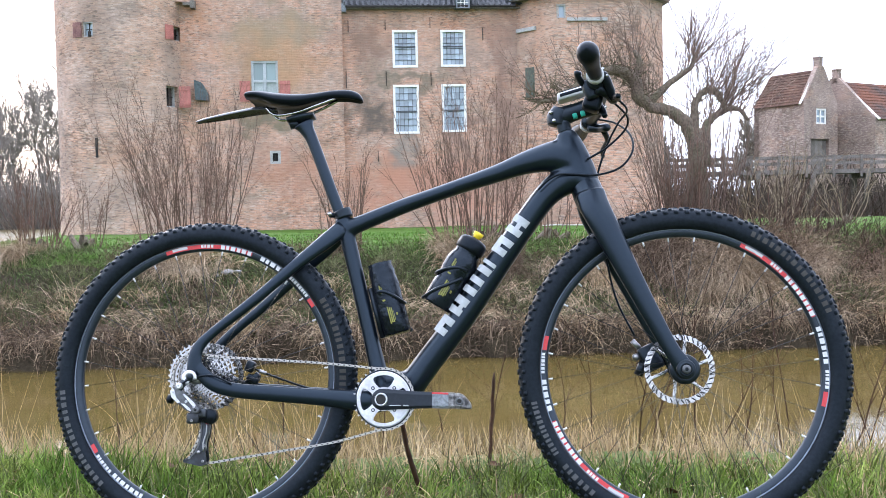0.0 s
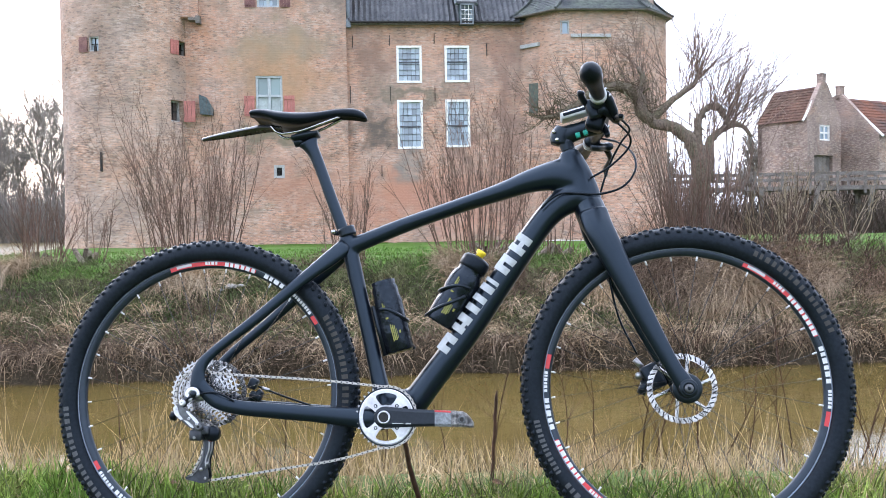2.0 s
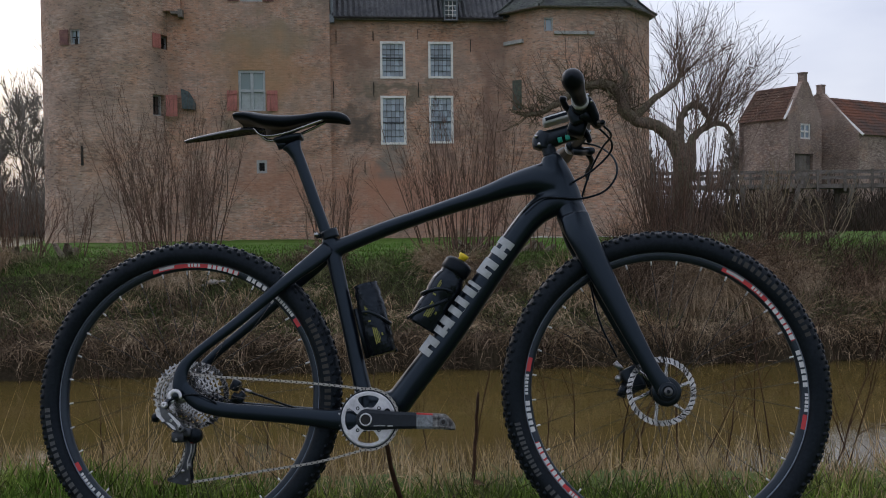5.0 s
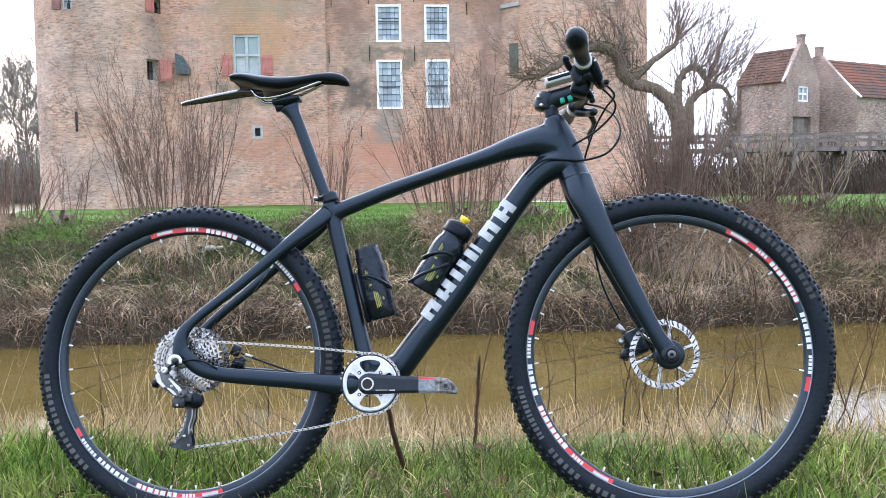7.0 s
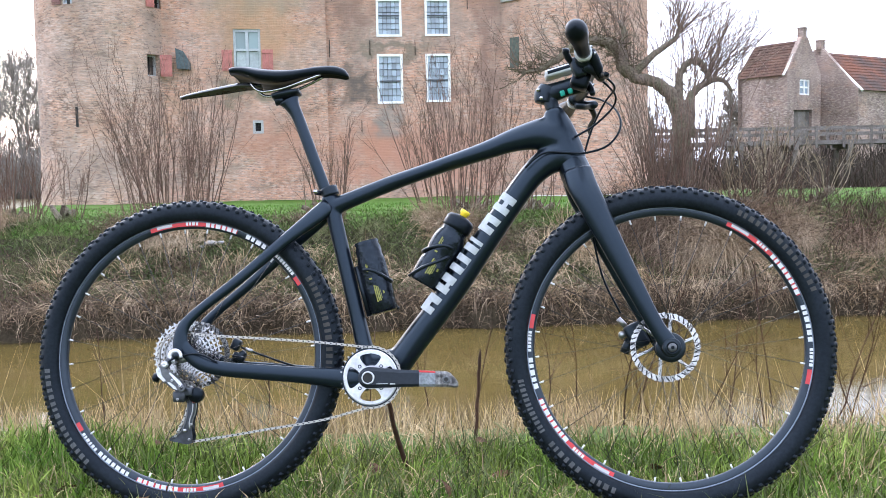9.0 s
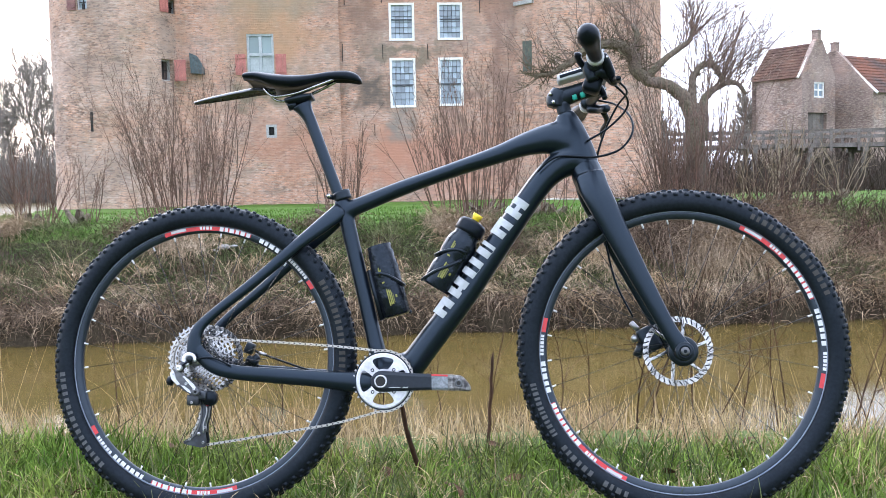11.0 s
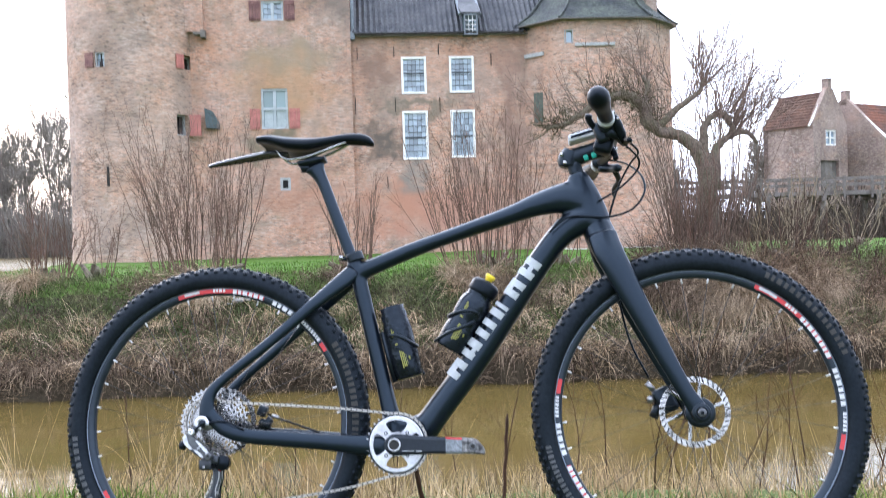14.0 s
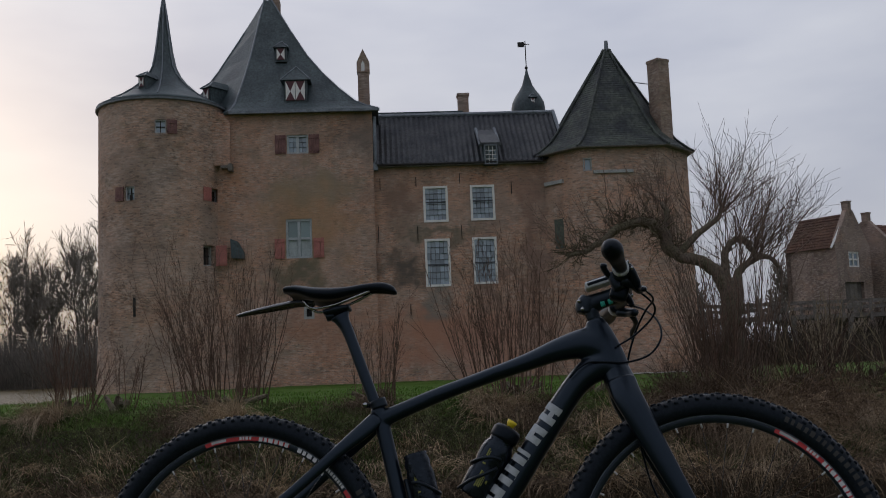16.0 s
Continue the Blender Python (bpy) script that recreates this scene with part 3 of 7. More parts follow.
def window(place, u0, u1, z0, z1, cols, rows, frame_m, bar_m, fw=0.10, inset=0.10, bar=0.035, cross=None, cross_m=None, pane_m=None, rail=None):
    """A window set in its opening: frame, each glazing bar in one grid, and the pane. cross: (u, z) of a stone cross."""
    def slab(a, b, c, d, w0, w1):
        p = [place(u, z, w) for u in (a, b) for w in (w0, w1) for z in (c, d)]
        return p, [(0, 1, 3, 2), (4, 6, 7, 5), (0, 4, 5, 1), (2, 3, 7, 6), (0, 2, 6, 4), (1, 5, 7, 3)]
    w0, w1 = inset - 0.07, inset + 0.08
    fr = part("window", join(slab(u0, u0 + fw, z0, z1, w0, w1), slab(u1 - fw, u1, z0, z1, w0, w1), slab(u0 + fw, u1 - fw, z0, z0 + fw, w0, w1), slab(u0 + fw, u1 - fw, z1 - fw, z1, w0, w1)), frame_m, castle)
    bars = []
    a, b, c, d = u0 + fw, u1 - fw, z0 + fw, z1 - fw
    for i in range(1, cols):
        u = a + (b - a) * i / cols
        bars.append(slab(u - bar / 2, u + bar / 2, c, d, inset, inset + 0.05))
    for i in range(1, rows):
        z = c + (d - c) * i / rows
        bars.append(slab(a, b, z - bar / 2, z + bar / 2, inset - 0.004, inset + 0.046))
    if rail:
        bars.append(slab(a, b, rail - 0.028, rail + 0.028, inset - 0.012, inset + 0.05))
    if cross:
        part("mullion", slab(cross[0] - 0.07, cross[0] + 0.07, c, d, w0 + 0.01, w1), cross_m, fr)
        if c < cross[1] < d:
            part("transom", slab(a, b, cross[1] - 0.06, cross[1] + 0.06, w0 + 0.014, w1 + 0.004), cross_m, fr)
    if bars:
        part("glazing_grid", join(*bars), bar_m, fr)
    rng = random.Random(int(1000 * (u0 + z0)))
    lights = []
    for i in range(cols):                        # each light a little out of true, as old glass is
        for k in range(rows):
            p = [a + (b - a) * i / cols, a + (b - a) * (i + 1) / cols, c + (d - c) * k / rows, c + (d - c) * (k + 1) / rows]
            v, f = slab(*p, inset + 0.055, inset + 0.07)
            tx, ty = rng.uniform(-0.012, 0.012), rng.uniform(-0.012, 0.012)
            lights.append(([(x, y + tx * (n & 1) + ty * (n >> 2), z) for n, (x, y, z) in enumerate(v)], f))
    part("pane", join(*lights), pane_m or GLASS, fr)
    return fr


def shutter(place, u0, u1, z0, z1, out=0.06, paint=None):
    def slab(a, b, c, d, w0, w1):
        p = [place(u, z, w) for u in (a, b) for w in (w0, w1) for z in (c, d)]
        return p, [(0, 1, 3, 2), (4, 6, 7, 5), (0, 4, 5, 1), (2, 3, 7, 6), (0, 2, 6, 4), (1, 5, 7, 3)]
    n = 3
    boards = [slab(u0 + (u1 - u0) * i / n + 0.006, u0 + (u1 - u0) * (i + 1) / n - 0.006, z0, z1, -out, -0.02) for i in range(n)]
    rails = [slab(u0 + 0.02, u1 - 0.02, z, z + 0.09, -out - 0.03, -out + 0.002) for z in (z0 + 0.1, z1 - 0.19)]
    return part("shutter", join(*boards, *rails), paint or RED_SHUTTER, castle, "faded brown-red board shutter standing open" if paint else "red painted board shutter standing open")


def slit(place, u, z0, z1, w=0.032):
    p = [place(a, z, d) for a in (u - w / 2, u + w / 2) for d in (-0.05, 0.02) for z in (z0, z1)]
    part("wall_anchor", (p, [(0, 1, 3, 2), (4, 6, 7, 5), (0, 4, 5, 1), (2, 3, 7, 6), (0, 2, 6, 4), (1, 5, 7, 3)]), IRON, castle)


def shifted(place, du):
    return lambda u, z, w: place(u - du, z, w)


# left round tower
t_holes = [(0.28, 0.82, 11.87, 12.55), (-1.19, -0.68, 8.7, 9.38), (3.15, 3.95, 8.75, 9.42), (2.6, 3.35, 5.58, 6.58)]
part("tower_wall", holed(-TR * math.pi * 0.999, TR * math.pi * 0.999, BASE, 13.75, t_holes, on_tower, 0.5, 0.4), BRICK_TOWER, castle, smooth=False)
for (a, b, c, d), kind in zip(t_holes, (1, 1, 0, 0)):
    if kind:
        window(on_tower, a, b, c, d, 2, 2, GREY_STONE, IRON, 0.06, 0.12)
    else:
        window(on_tower, a, b, c, d, 2, 2, GREY_STONE, IRON, 0.07, 0.3, pane_m=DARK_PLANK)
shutter(on_tower, 0.86, 1.32, 11.87, 12.55, paint=FADED_SHUTTER)
shutter(on_tower, -1.72, -1.24, 8.7, 9.38, paint=FADED_SHUTTER)
shutter(on_tower, 2.62, 3.1, 8.75, 9.42)
shutter(lambda u, z, w: (u, w - 0.62, z), -7.66, -7.12, 5.58, 6.58)
for u, z in ((-0.85, 8.7), (-0.7, 3.2)):
    slit(on_tower, u, z, z + (0.25 if z > 5 else 0.9), 0.12 if z > 5 else 0.1)
cone = [(3.28, 13.66), (3.28, 13.74), (2.92, 13.90), (2.35, 14.22), (1.75, 14.64), (1.22, 15.12), (0.83, 15.6), (0.60, 16.05), (0.44, 16.8), (0.31, 17.7), (0.17, 18.8), (0.05, 19.6), (0.0, 19.62)]
part("tower_roof", moved(lathe(cone, 40), pose(*TC, 0)), SLATE, castle, "flared conical slate roof", True)
for k in range(7):
    a = k * 2 * math.pi / 7 + 0.35
    seam = [(TC[0] + (r + 0.02) * math.cos(a), TC[1] + (r + 0.02) * math.sin(a), z + 0.03) for r, z in cone[2:-1]]
    part("roof_seam", tube(seam, 0.035, 5), LEAD, castle)
part("gutter", moved(lathe([(3.2, 13.54), (3.3, 13.56), (3.31, 13.64), (3.22, 13.66)], 48, closed=True), pose(*TC, 0)), LEAD, castle)


def vane(x, y, z0, z1, r):
    v = part("weather_vane", join(tube([(x, y, z0), (x, y, z1)], 0.03, 6), moved(lathe([(0, -r), (r * 0.7, -r * 0.7), (r, 0), (r * 0.7, r * 0.7), (0, r)], 12), pose(x, y, z0 + 0.2)),
                               box(x - 0.45, x - 0.05, y - 0.01, y + 0.01, z1 - 0.38, z1 - 0.08), box(x - 0.45, x + 0.25, y - 0.012, y + 0.012, z1 - 0.24, z1 - 0.2)), IRON, castle)
    return v


vane(*TC, 19.5, 21.0, 0.11)

# square keep
KP = [(-7.6, -0.3), (0.1, -0.3), (0.1, 7.0), (-9.6, 5.2)]
k_place, k_len = straight(KP[0], KP[1])
ko = -KP[0][0]
kf = shifted(k_place, -ko)
k_holes = [(-4.16, -3.1, 11.1, 12.05), (-4.3, -3.02, 5.87, 7.82), (-3.5, -3.0, 2.87, 3.5)]
part("keep_wall", holed(0, k_len, BASE, 13.25, [(a + ko, b + ko, c, d) for a, b, c, d in k_holes], k_place, 0.6), BRICK_WALL, castle)
for p, q in ((KP[1], KP[2]), (KP[2], KP[3]), (KP[3], KP[0])):
    pl, ln = straight(p, q)
    part("keep_side_wall", holed(0.02, ln - 0.02, BASE, 13.25, [], pl, 0.6, 2.0), BRICK_WALL, castle)
window(kf, -4.16, -3.1, 11.1, 12.05, 4, 3, BLUE_FRAME, LEAD, 0.09, 0.12, 0.010, cross=(-3.63, 11.0), cross_m=BLUE_FRAME)
keep_window = window(kf, -4.3, -3.02, 5.87, 7.82, 2, 2, BLUE_FRAME, LEAD, 0.11, 0.12, 0.008, cross=(-3.66, 6.85), cross_m=BLUE_FRAME, pane_m=GREEN_GLASS)
for a, b in ((-4.17, -3.75), (-3.57, -3.15)):
    part("blind", box(a, b, -0.138, -0.128, 6.0, 6.77), BLIND, keep_window, "white blind behind the lower lights")
window(kf, -3.5, -3.0, 2.87, 3.5, 2, 3, GREY_STONE, IRON, 0.12, 0.05, 0.02, pane_m=DARK_HOLE)
for a, b, c, d in ((-4.74, -4.2, 11.1, 12.05), (-3.06, -2.55, 11.1, 12.05), (-4.86, -4.36, 5.87, 6.85), (-2.96, -2.44, 5.87, 6.85)):
    shutter(kf, a, b, c, d, paint=FADED_SHUTTER if c > 10 else None)
ROOF_EDGE = [(-6.98, -0.62), (0.42, -0.62), (0.42, 7.3), (-12.3, 5.5)]
RIDGE = [(-5.6, 3.3), (-5.2, 3.3), (-5.2, 3.6), (-5.6, 3.6)]
prof = [(0, 0.0), (0.001, -0.014), (0.0, 0.0), (0.08, 0.03), (0.18, 0.085), (0.31, 0.20), (0.45, 0.335), (0.6, 0.495), (0.8, 0.745), (1.0, 1.0)]
bell = lambda i, s: s + (0.05 * math.sin(math.pi * s) if i in (1, 2) else 0.0)      # hollower towards the wing
secs = [[(e[0] + (r[0] - e[0]) * bell(i, s), e[1] + (r[1] - e[1]) * bell(i, s), 13.25 + 7.2 * h) for i, (e, r) in enumerate(zip(ROOF_EDGE, RIDGE))] for s, h in prof[1:]]
part("keep_roof", rings(secs), SLATE, castle, "steep bell-cast slate roof")
for i in (0, 1, 3):
    part("roof_seam", tube([s[i] for s in secs[1:]], 0.05, 5), LEAD, castle)
part("keep_chimney", box(-5.3, -4.78, 3.35, 3.95, 19.0, 20.5), BRICK_CHIMNEY, castle)
part("roof_finial", tube([(-5.6, 3.4, 20.3), (-5.6, 3.4, 21.2)], [0.06, 0.04], 6), LEAD, castle)
part("keep_gutter", box(-6.95, 0.5, -0.72, -0.56, 13.1, 13.24), LEAD, castle)


RED_DARK = mat("dark_red_paint", (0.10, 0.03, 0.035), 0.6, var=0.2)


def dormer(u, y, z, w, h, deep, hatch=True, turn=0.0):
    """A roof dormer with a pointed top and a white-and-dark hourglass shutter."""
    m = pose(u, y, z, 0, 0, turn)
    body = part("dormer", moved(box(-w / 2, w / 2, 0, deep, 0, h), m), SLATE, castle)
    part("dormer_roof", moved(([(-w * 0.66, -0.12, h), (w * 0.66, -0.12, h), (w * 0.66, deep, h), (-w * 0.66, deep, h), (0, deep * 0.35, h + w * 0.75), (0, deep + 0.2, h + w * 0.75)],
                               [(0, 1, 4), (1, 2, 5, 4), (3, 0, 4, 5), (2, 3, 5), (0, 3, 2, 1)]), m), SLATE, body)
    for sx in (-1, 1):
        part("dormer_edge", moved(tube([(sx * w * 0.66, -0.12, h + 0.02), (0, deep * 0.35, h + w * 0.77)], 0.03, 5), m), LEAD, body)
    n = 2 if w > 0.9 else 1
    for i in range(n):
        a, b = -w / 2 + 0.08 + i * (w - 0.16) / n, -w / 2 + 0.08 + (i + 1) * (w - 0.16) / n - 0.03
        c = (a + b) / 2
        part("hatch", moved(box(a, b, -0.05, 0.01, 0.1, h - 0.06), m), RED_DARK, body)
        tri = [([(a, y0, 0.1), (c, y0, h / 2), (a, y0, h - 0.06)], [(0, 1, 2)]) for y0 in (-0.056,)] + [([(b, y0, 0.1), (b, y0, h - 0.06), (c, y0, h / 2)], [(0, 1, 2)]) for y0 in (-0.056,)]
        part("hatch_pattern", moved(join(*tri), m), WHITE_PAINT, body, "white painted hourglass pattern")
    return body


dormer(-3.7, 0.10, 13.82, 1.15, 1.15, 1.6)
dormer(-4.55, 1.5, 16.4, 0.6, 0.75, 1.0)
dormer(-11.05, -1.0, 14.4, 0.45, 0.62, 1.1, turn=-25)
dormer(-8.35, 1.2, 14.2, 0.6, 0.8, 1.2, turn=-40)
part("slim_chimney", join(box(-0.66, -0.04, 3.8, 4.3, 12.5, 16.45), prism([(-0.70, 16.45), (0.0, 16.45), (0.0, 17.0), (-0.35, 17.75), (-0.70, 17.0)], 3.76, 4.34)), BRICK_CHIMNEY, castle, "slender brick chimney with a pointed cap")
part("chimney_vent", prism([(-0.45, 16.5), (-0.27, 16.5), (-0.27, 16.9), (-0.36, 17.1), (-0.45, 16.9)], 3.745, 3.765), WHITE_PAINT, castle)
part("downpipe", join(tube([(0.22, -0.2, 12.9), (0.2, -0.2, 11.0), (0.2, -0.12, 10.5)], 0.09, 8), box(0.07, 0.33, -0.28, -0.03, 10.15, 10.55)), LEAD, castle)
part("lean_hood", prism([(-6.9, 5.95), (-6.3, 5.9), (-6.3, 6.2), (-6.6, 6.75), (-6.95, 6.9)], -0.7, -0.28), SLATE, castle, "slate-clad hood over a wall chute")
part("stair_bump", prism([(-7.75, 10.55), (-6.9, 10.55), (-6.9, 12.7), (-7.1, 12.95), (-7.75, 12.95)], -0.62, -0.28), BRICK_WALL, castle, "narrow brick projection in the corner by the round tower")
part("bracket", join(box(-7.35, -6.85, -0.75, -0.2, 10.4, 10.52), box(-7.0, -6.8, -0.8, -0.25, 10.25, 10.6)), OLD_WOOD, castle)

# wing between the keep and the right tower
WF, WFLEN = straight((0.1, 0.0), (9.2, 0.0))
wf = shifted(WF, 0.1)
w_holes = [(2.53, 3.77, 7.48, 9.3), (4.9, 6.13, 7.5, 9.3), (2.52, 3.78, 4.25, 6.64), (4.9, 6.12, 4.3, 6.65)]
part("wing_wall", holed(0, WFLEN, BASE, 10.5, [(a - 0.1, b - 0.1, c, d) for a, b, c, d in w_holes], WF, 0.6), BRICK_WALL, castle)
wf = lambda u, z, w: (u, w, z)
for (a, b, c, d), rows in zip(w_holes, (6, 6, 7, 7)):
    window(wf, a, b, c, d, 5, rows, WHITE_PAINT, DULL_LEAD, 0.11, 0.03, 0.014, rail=c + (d - c) * (0.56 if rows == 6 else 0.46))
for u, z, h in ((1.72, 2.9, 0.55), (0.25, 6.5, 0.85), (7.87, 3.2, 0.6), (2.2, 6.6, 0.7), (4.4, 6.6, 0.7), (4.4, 9.4, 0.5), (7.0, 8.8, 0.6), (0.4, 9.2, 0.6), (2.2, 9.3, 0.5)):
    slit(wf, u, z, z + h)


def pantile_roof(name, u0, u1, y0, z0, y1, z1, pitch_u, material):
    """A roof slope of ribbed tiles from the eave (y0, z0) to the ridge (y1, z1), courses lapped."""
    d = Vector((0, y1 - y0, z1 - z0))
    ln = d.length
    d.normalize()
    nrm = Vector((0, -d.z, d.y))
    courses = int(ln / 0.34)
    us = np.arange(u0, u1 + 1e-6, pitch_u / 4)
    wave = 0.05 * np.sin(np.arange(len(us)) * math.pi / 2)
    shapes = []
    for c in range(courses):
        v = []
        for s, lift in ((c * ln / courses, 0.008), ((c + 1.0) * ln / courses, 0.0)):
            for i, u in enumerate(us):
                h = lift + wave[i] + 0.004 * math.sin(i * 1.7 + c * 2.1)
                v.append((u, y0 + d.y * s + nrm.y * h, z0 + d.z * s + nrm.z * h))
        shapes += v
    n = len(us)
    f = [(r * n + i, r * n + i + 1, (r + 1) * n + i + 1, (r + 1) * n + i) for r in range(2 * courses - 1) for i in range(n - 1)]
    return part(name, (shapes, f), material, castle)


pantile_roof("wing_roof", 0.2, 9.9, -0.34, 10.45, 3.0, 13.7, 0.27, PANTILE)
part("wing_roof_deck", prism([(0.2, 10.3), (9.9, 10.3), (9.9, 10.38), (0.2, 10.38)], -0.2, 6.0), OLD_WOOD, castle)
part("wing_rear_roof", ([(0.2, 3.0, 13.62), (9.9, 3.0, 13.62), (9.9, 6.5, 10.6), (0.2, 6.5, 10.6)], [(0, 1, 2, 3)]), PANTILE, castle)
part("wing_ridge", tube([(0.2, 3.0, 13.72), (9.9, 3.0, 13.72)], 0.13, 8), LEAD, castle)
part("gable_strip", tube([(9.85, -0.3, 10.75), (9.85, 3.0, 13.8)], 0.1, 6), LEAD, castle)
part("back_roof", prism([(0.3, 12.6), (5.2, 12.6), (5.2, 14.7), (0.3, 14.7)], 5.9, 6.4), SLATE, castle)
part("back_chimney", join(box(4.97, 5.57, 6.0, 6.6, 12.5, 15.6), box(4.92, 5.62, 5.95, 6.65, 15.6, 15.75)), BRICK_CHIMNEY, castle)
part("wing_gutter", tube([(0.3, -0.42, 10.38), (8.6, -0.42, 10.38)], 0.06, 6), IRON, castle)
dw = part("wing_dormer", box(5.62, 6.36, -0.42, 1.6, 10.25, 11.3), SLATE, castle)
part("dormer_roof", ([(5.5, -0.55, 11.35), (6.48, -0.55, 11.35), (6.48, 1.9, 12.6), (5.5, 1.9, 12.6), (5.5, 1.9, 12.5), (6.48, 1.9, 12.5), (6.48, -0.55, 11.25), (5.5, -0.55, 11.25)], [(0, 1, 2, 3), (4, 5, 6, 7), (0, 3, 4, 7), (1, 6, 5, 2), (0, 7, 6, 1), (3, 2, 5, 4)]), PANTILE, dw)
for u in (5.5, 6.48):
    part("dormer_cheek", tube([(u, -0.2, 11.3), (u, 1.9, 12.65)], 0.08, 6), LEAD, dw)
window(lambda u, z, w: (u, w - 0.5, z), 5.66, 6.32, 10.25, 11.25, 3, 4, LEAD, WHITE_PAINT, 0.06, 0.03, 0.025)

# onion turret behind the wing
onion = [(0.86, 14.2), (0.96, 14.6), (1.0, 14.95), (0.95, 15.3), (0.75, 15.7), (0.50, 16.05), (0.31, 16.4), (0.19, 16.8), (0.10, 17.1), (0.04, 17.4), (0, 17.42)]
part("turret_roof", moved(lathe(onion, 16), pose(9.15, 7, 0)), SLATE, castle, "onion-shaped slate turret roof", True)
part("turret_wall", moved(lathe([(0.76, 12.0), (0.76, 14.3)], 16), pose(9.15, 7, 0)), SLATE, castle)
dormer(9.3, 6.1, 15.0, 0.4, 0.42, 0.6)
dormer(9.8, 6.7, 15.0, 0.3, 0.4, 0.5, turn=60)
vane(9.15, 7.0, 17.25, 19.1, 0.10)

# right octagonal tower
OP = [(8.6, 0.1), (10.25, -1.9), (14.35, -1.9), (16.1, 0.0), (16.1, 4.0), (14.35, 5.9), (10.25, 5.9), (8.6, 4.0)]
for i in range(8):
    p, q = OP[i], OP[(i + 1) % 8]
    pl, ln = straight(p, q)
    holes = []
    if i == 1:
        holes = [(0.0 + 0.06, 0.5, 9.5, 10.15)]
    part("octagon_wall", holed(0.0, ln, BASE, 10.75, holes, pl, 0.5, 1.0), BRICK_WALL, castle)
    if i == 1:
        window(pl, 0.06, 0.5, 9.5, 10.15, 1, 1, GREY_STONE, IRON, 0.06, 0.1)
    if i == 0:
        p0 = [pl(u, z, w) for u in (0.2, 1.4) for w in (-0.12, 0.02) for z in (9.1, 9.28)]
        part("string_course", (p0, [(0, 1, 3, 2), (4, 6, 7, 5), (0, 4, 5, 1), (2, 3, 7, 6), (0, 2, 6, 4), (1, 5, 7, 3)]), GREY_STONE, castle)
        g = [pl(u, z, w) for u in (0.68, 1.25) for w in (-0.02, 0.05) for z in (5.87, 7.34)]
        part("green_door", (g, [(0, 1, 3, 2), (4, 6, 7, 5), (0, 4, 5, 1), (2, 3, 7, 6), (0, 2, 6, 4), (1, 5, 7, 3)]), mat("green_paint", (0.085, 0.10, 0.08), 0.7), castle)
    if i == 1:
        p0 = [pl(u, z, w) for u in (0.55, 2.5) for w in (-0.12, 0.02) for z in (9.35, 9.5)]
        part("string_course", (p0, [(0, 1, 3, 2), (4, 6, 7, 5), (0, 4, 5, 1), (2, 3, 7, 6), (0, 2, 6, 4), (1, 5, 7, 3)]), GREY_STONE, castle)
OC = (12.75, 2.0)


def octagon_ring(k, z):
    return [(OC[0] + (x - OC[0]) * k, OC[1] + (y - OC[1]) * k, z) for x, y in OP]


o_prof = [(1.09, 10.62), (1.0, 10.86), (0.86, 11.35), (0.74, 12.0)] + [(0.74 * (1 - t), 12.0 + 4.9 * t) for t in (0.2, 0.4, 0.6, 0.8, 0.93)] + [(0.03, 16.75)]
# courses of lapped tiles over the flared roof
fine = []
for (k0, z0), (k1, z1) in zip(o_prof[:-1], o_prof[1:]):
    steps = max(1, int(round(math.hypot((k0 - k1) * 4, z1 - z0) / 0.17)))
    for s in range(steps):
        fine.append((k0 + (k1 - k0) * s / steps, z0 + (z1 - z0) * s / steps))
fine.append(o_prof[-1])
shapes = []
for (k0, z0), (k1, z1) in zip(fine[:-1], fine[1:]):
    shapes += [octagon_ring(k0 + 0.0055, z0 + 0.026), octagon_ring(k1 + 0.002, z1 + 0.02)]
part("octagon_roof", rings(shapes, cap=False), TOWER_TILE, castle, "mossy tiled tent roof of eight sides")
part("octagon_soffit", rings([octagon_ring(1.09, 10.6), octagon_ring(1.09, 10.66)]), OLD_WOOD, castle)
for i in range(8):
    part("roof_seam", tube([octagon_ring(k + 0.015, z + 0.05)[i] for k, z in fine], 0.06, 5), TOWER_TILE, castle)
part("roof_finial", tube([(OC[0], OC[1], 16.5), (OC[0], OC[1], 16.9), (OC[0], OC[1], 17.3)], [0.2, 0.12, 0.1], 8), LEAD, castle)
part("tower_chimney", join(moved(box(-0.39, 0.39, -0.39, 0.39, 9.0, 15.45), pose(14.95, 0.2, 0, 0, 0, 28)), moved(box(-0.42, 0.42, -0.42, 0.42, 15.45, 15.58), pose(14.95, 0.2, 0, 0, 0, 28))), BRICK_CHIMNEY, castle, "tall square brick chimney")
part("chimney_stay", tube([(14.7, 0.2, 14.3), (13.2, 1.6, 15.0)], 0.025, 5), IRON, castle)
# plain backs that close the block
part("rear_wall", holed(0, 17.5, BASE, 10.7, [], straight((9.0, 14.0), (-8.5, 14.0))[0], 0.6, 3.0), BRICK_WALL, castle)
part("side_wall", holed(0, 9.0, BASE, 10.7, [], straight((9.3, 5.5), (9.3, 14.0))[0], 0.6, 3.0), BRICK_WALL, castle)
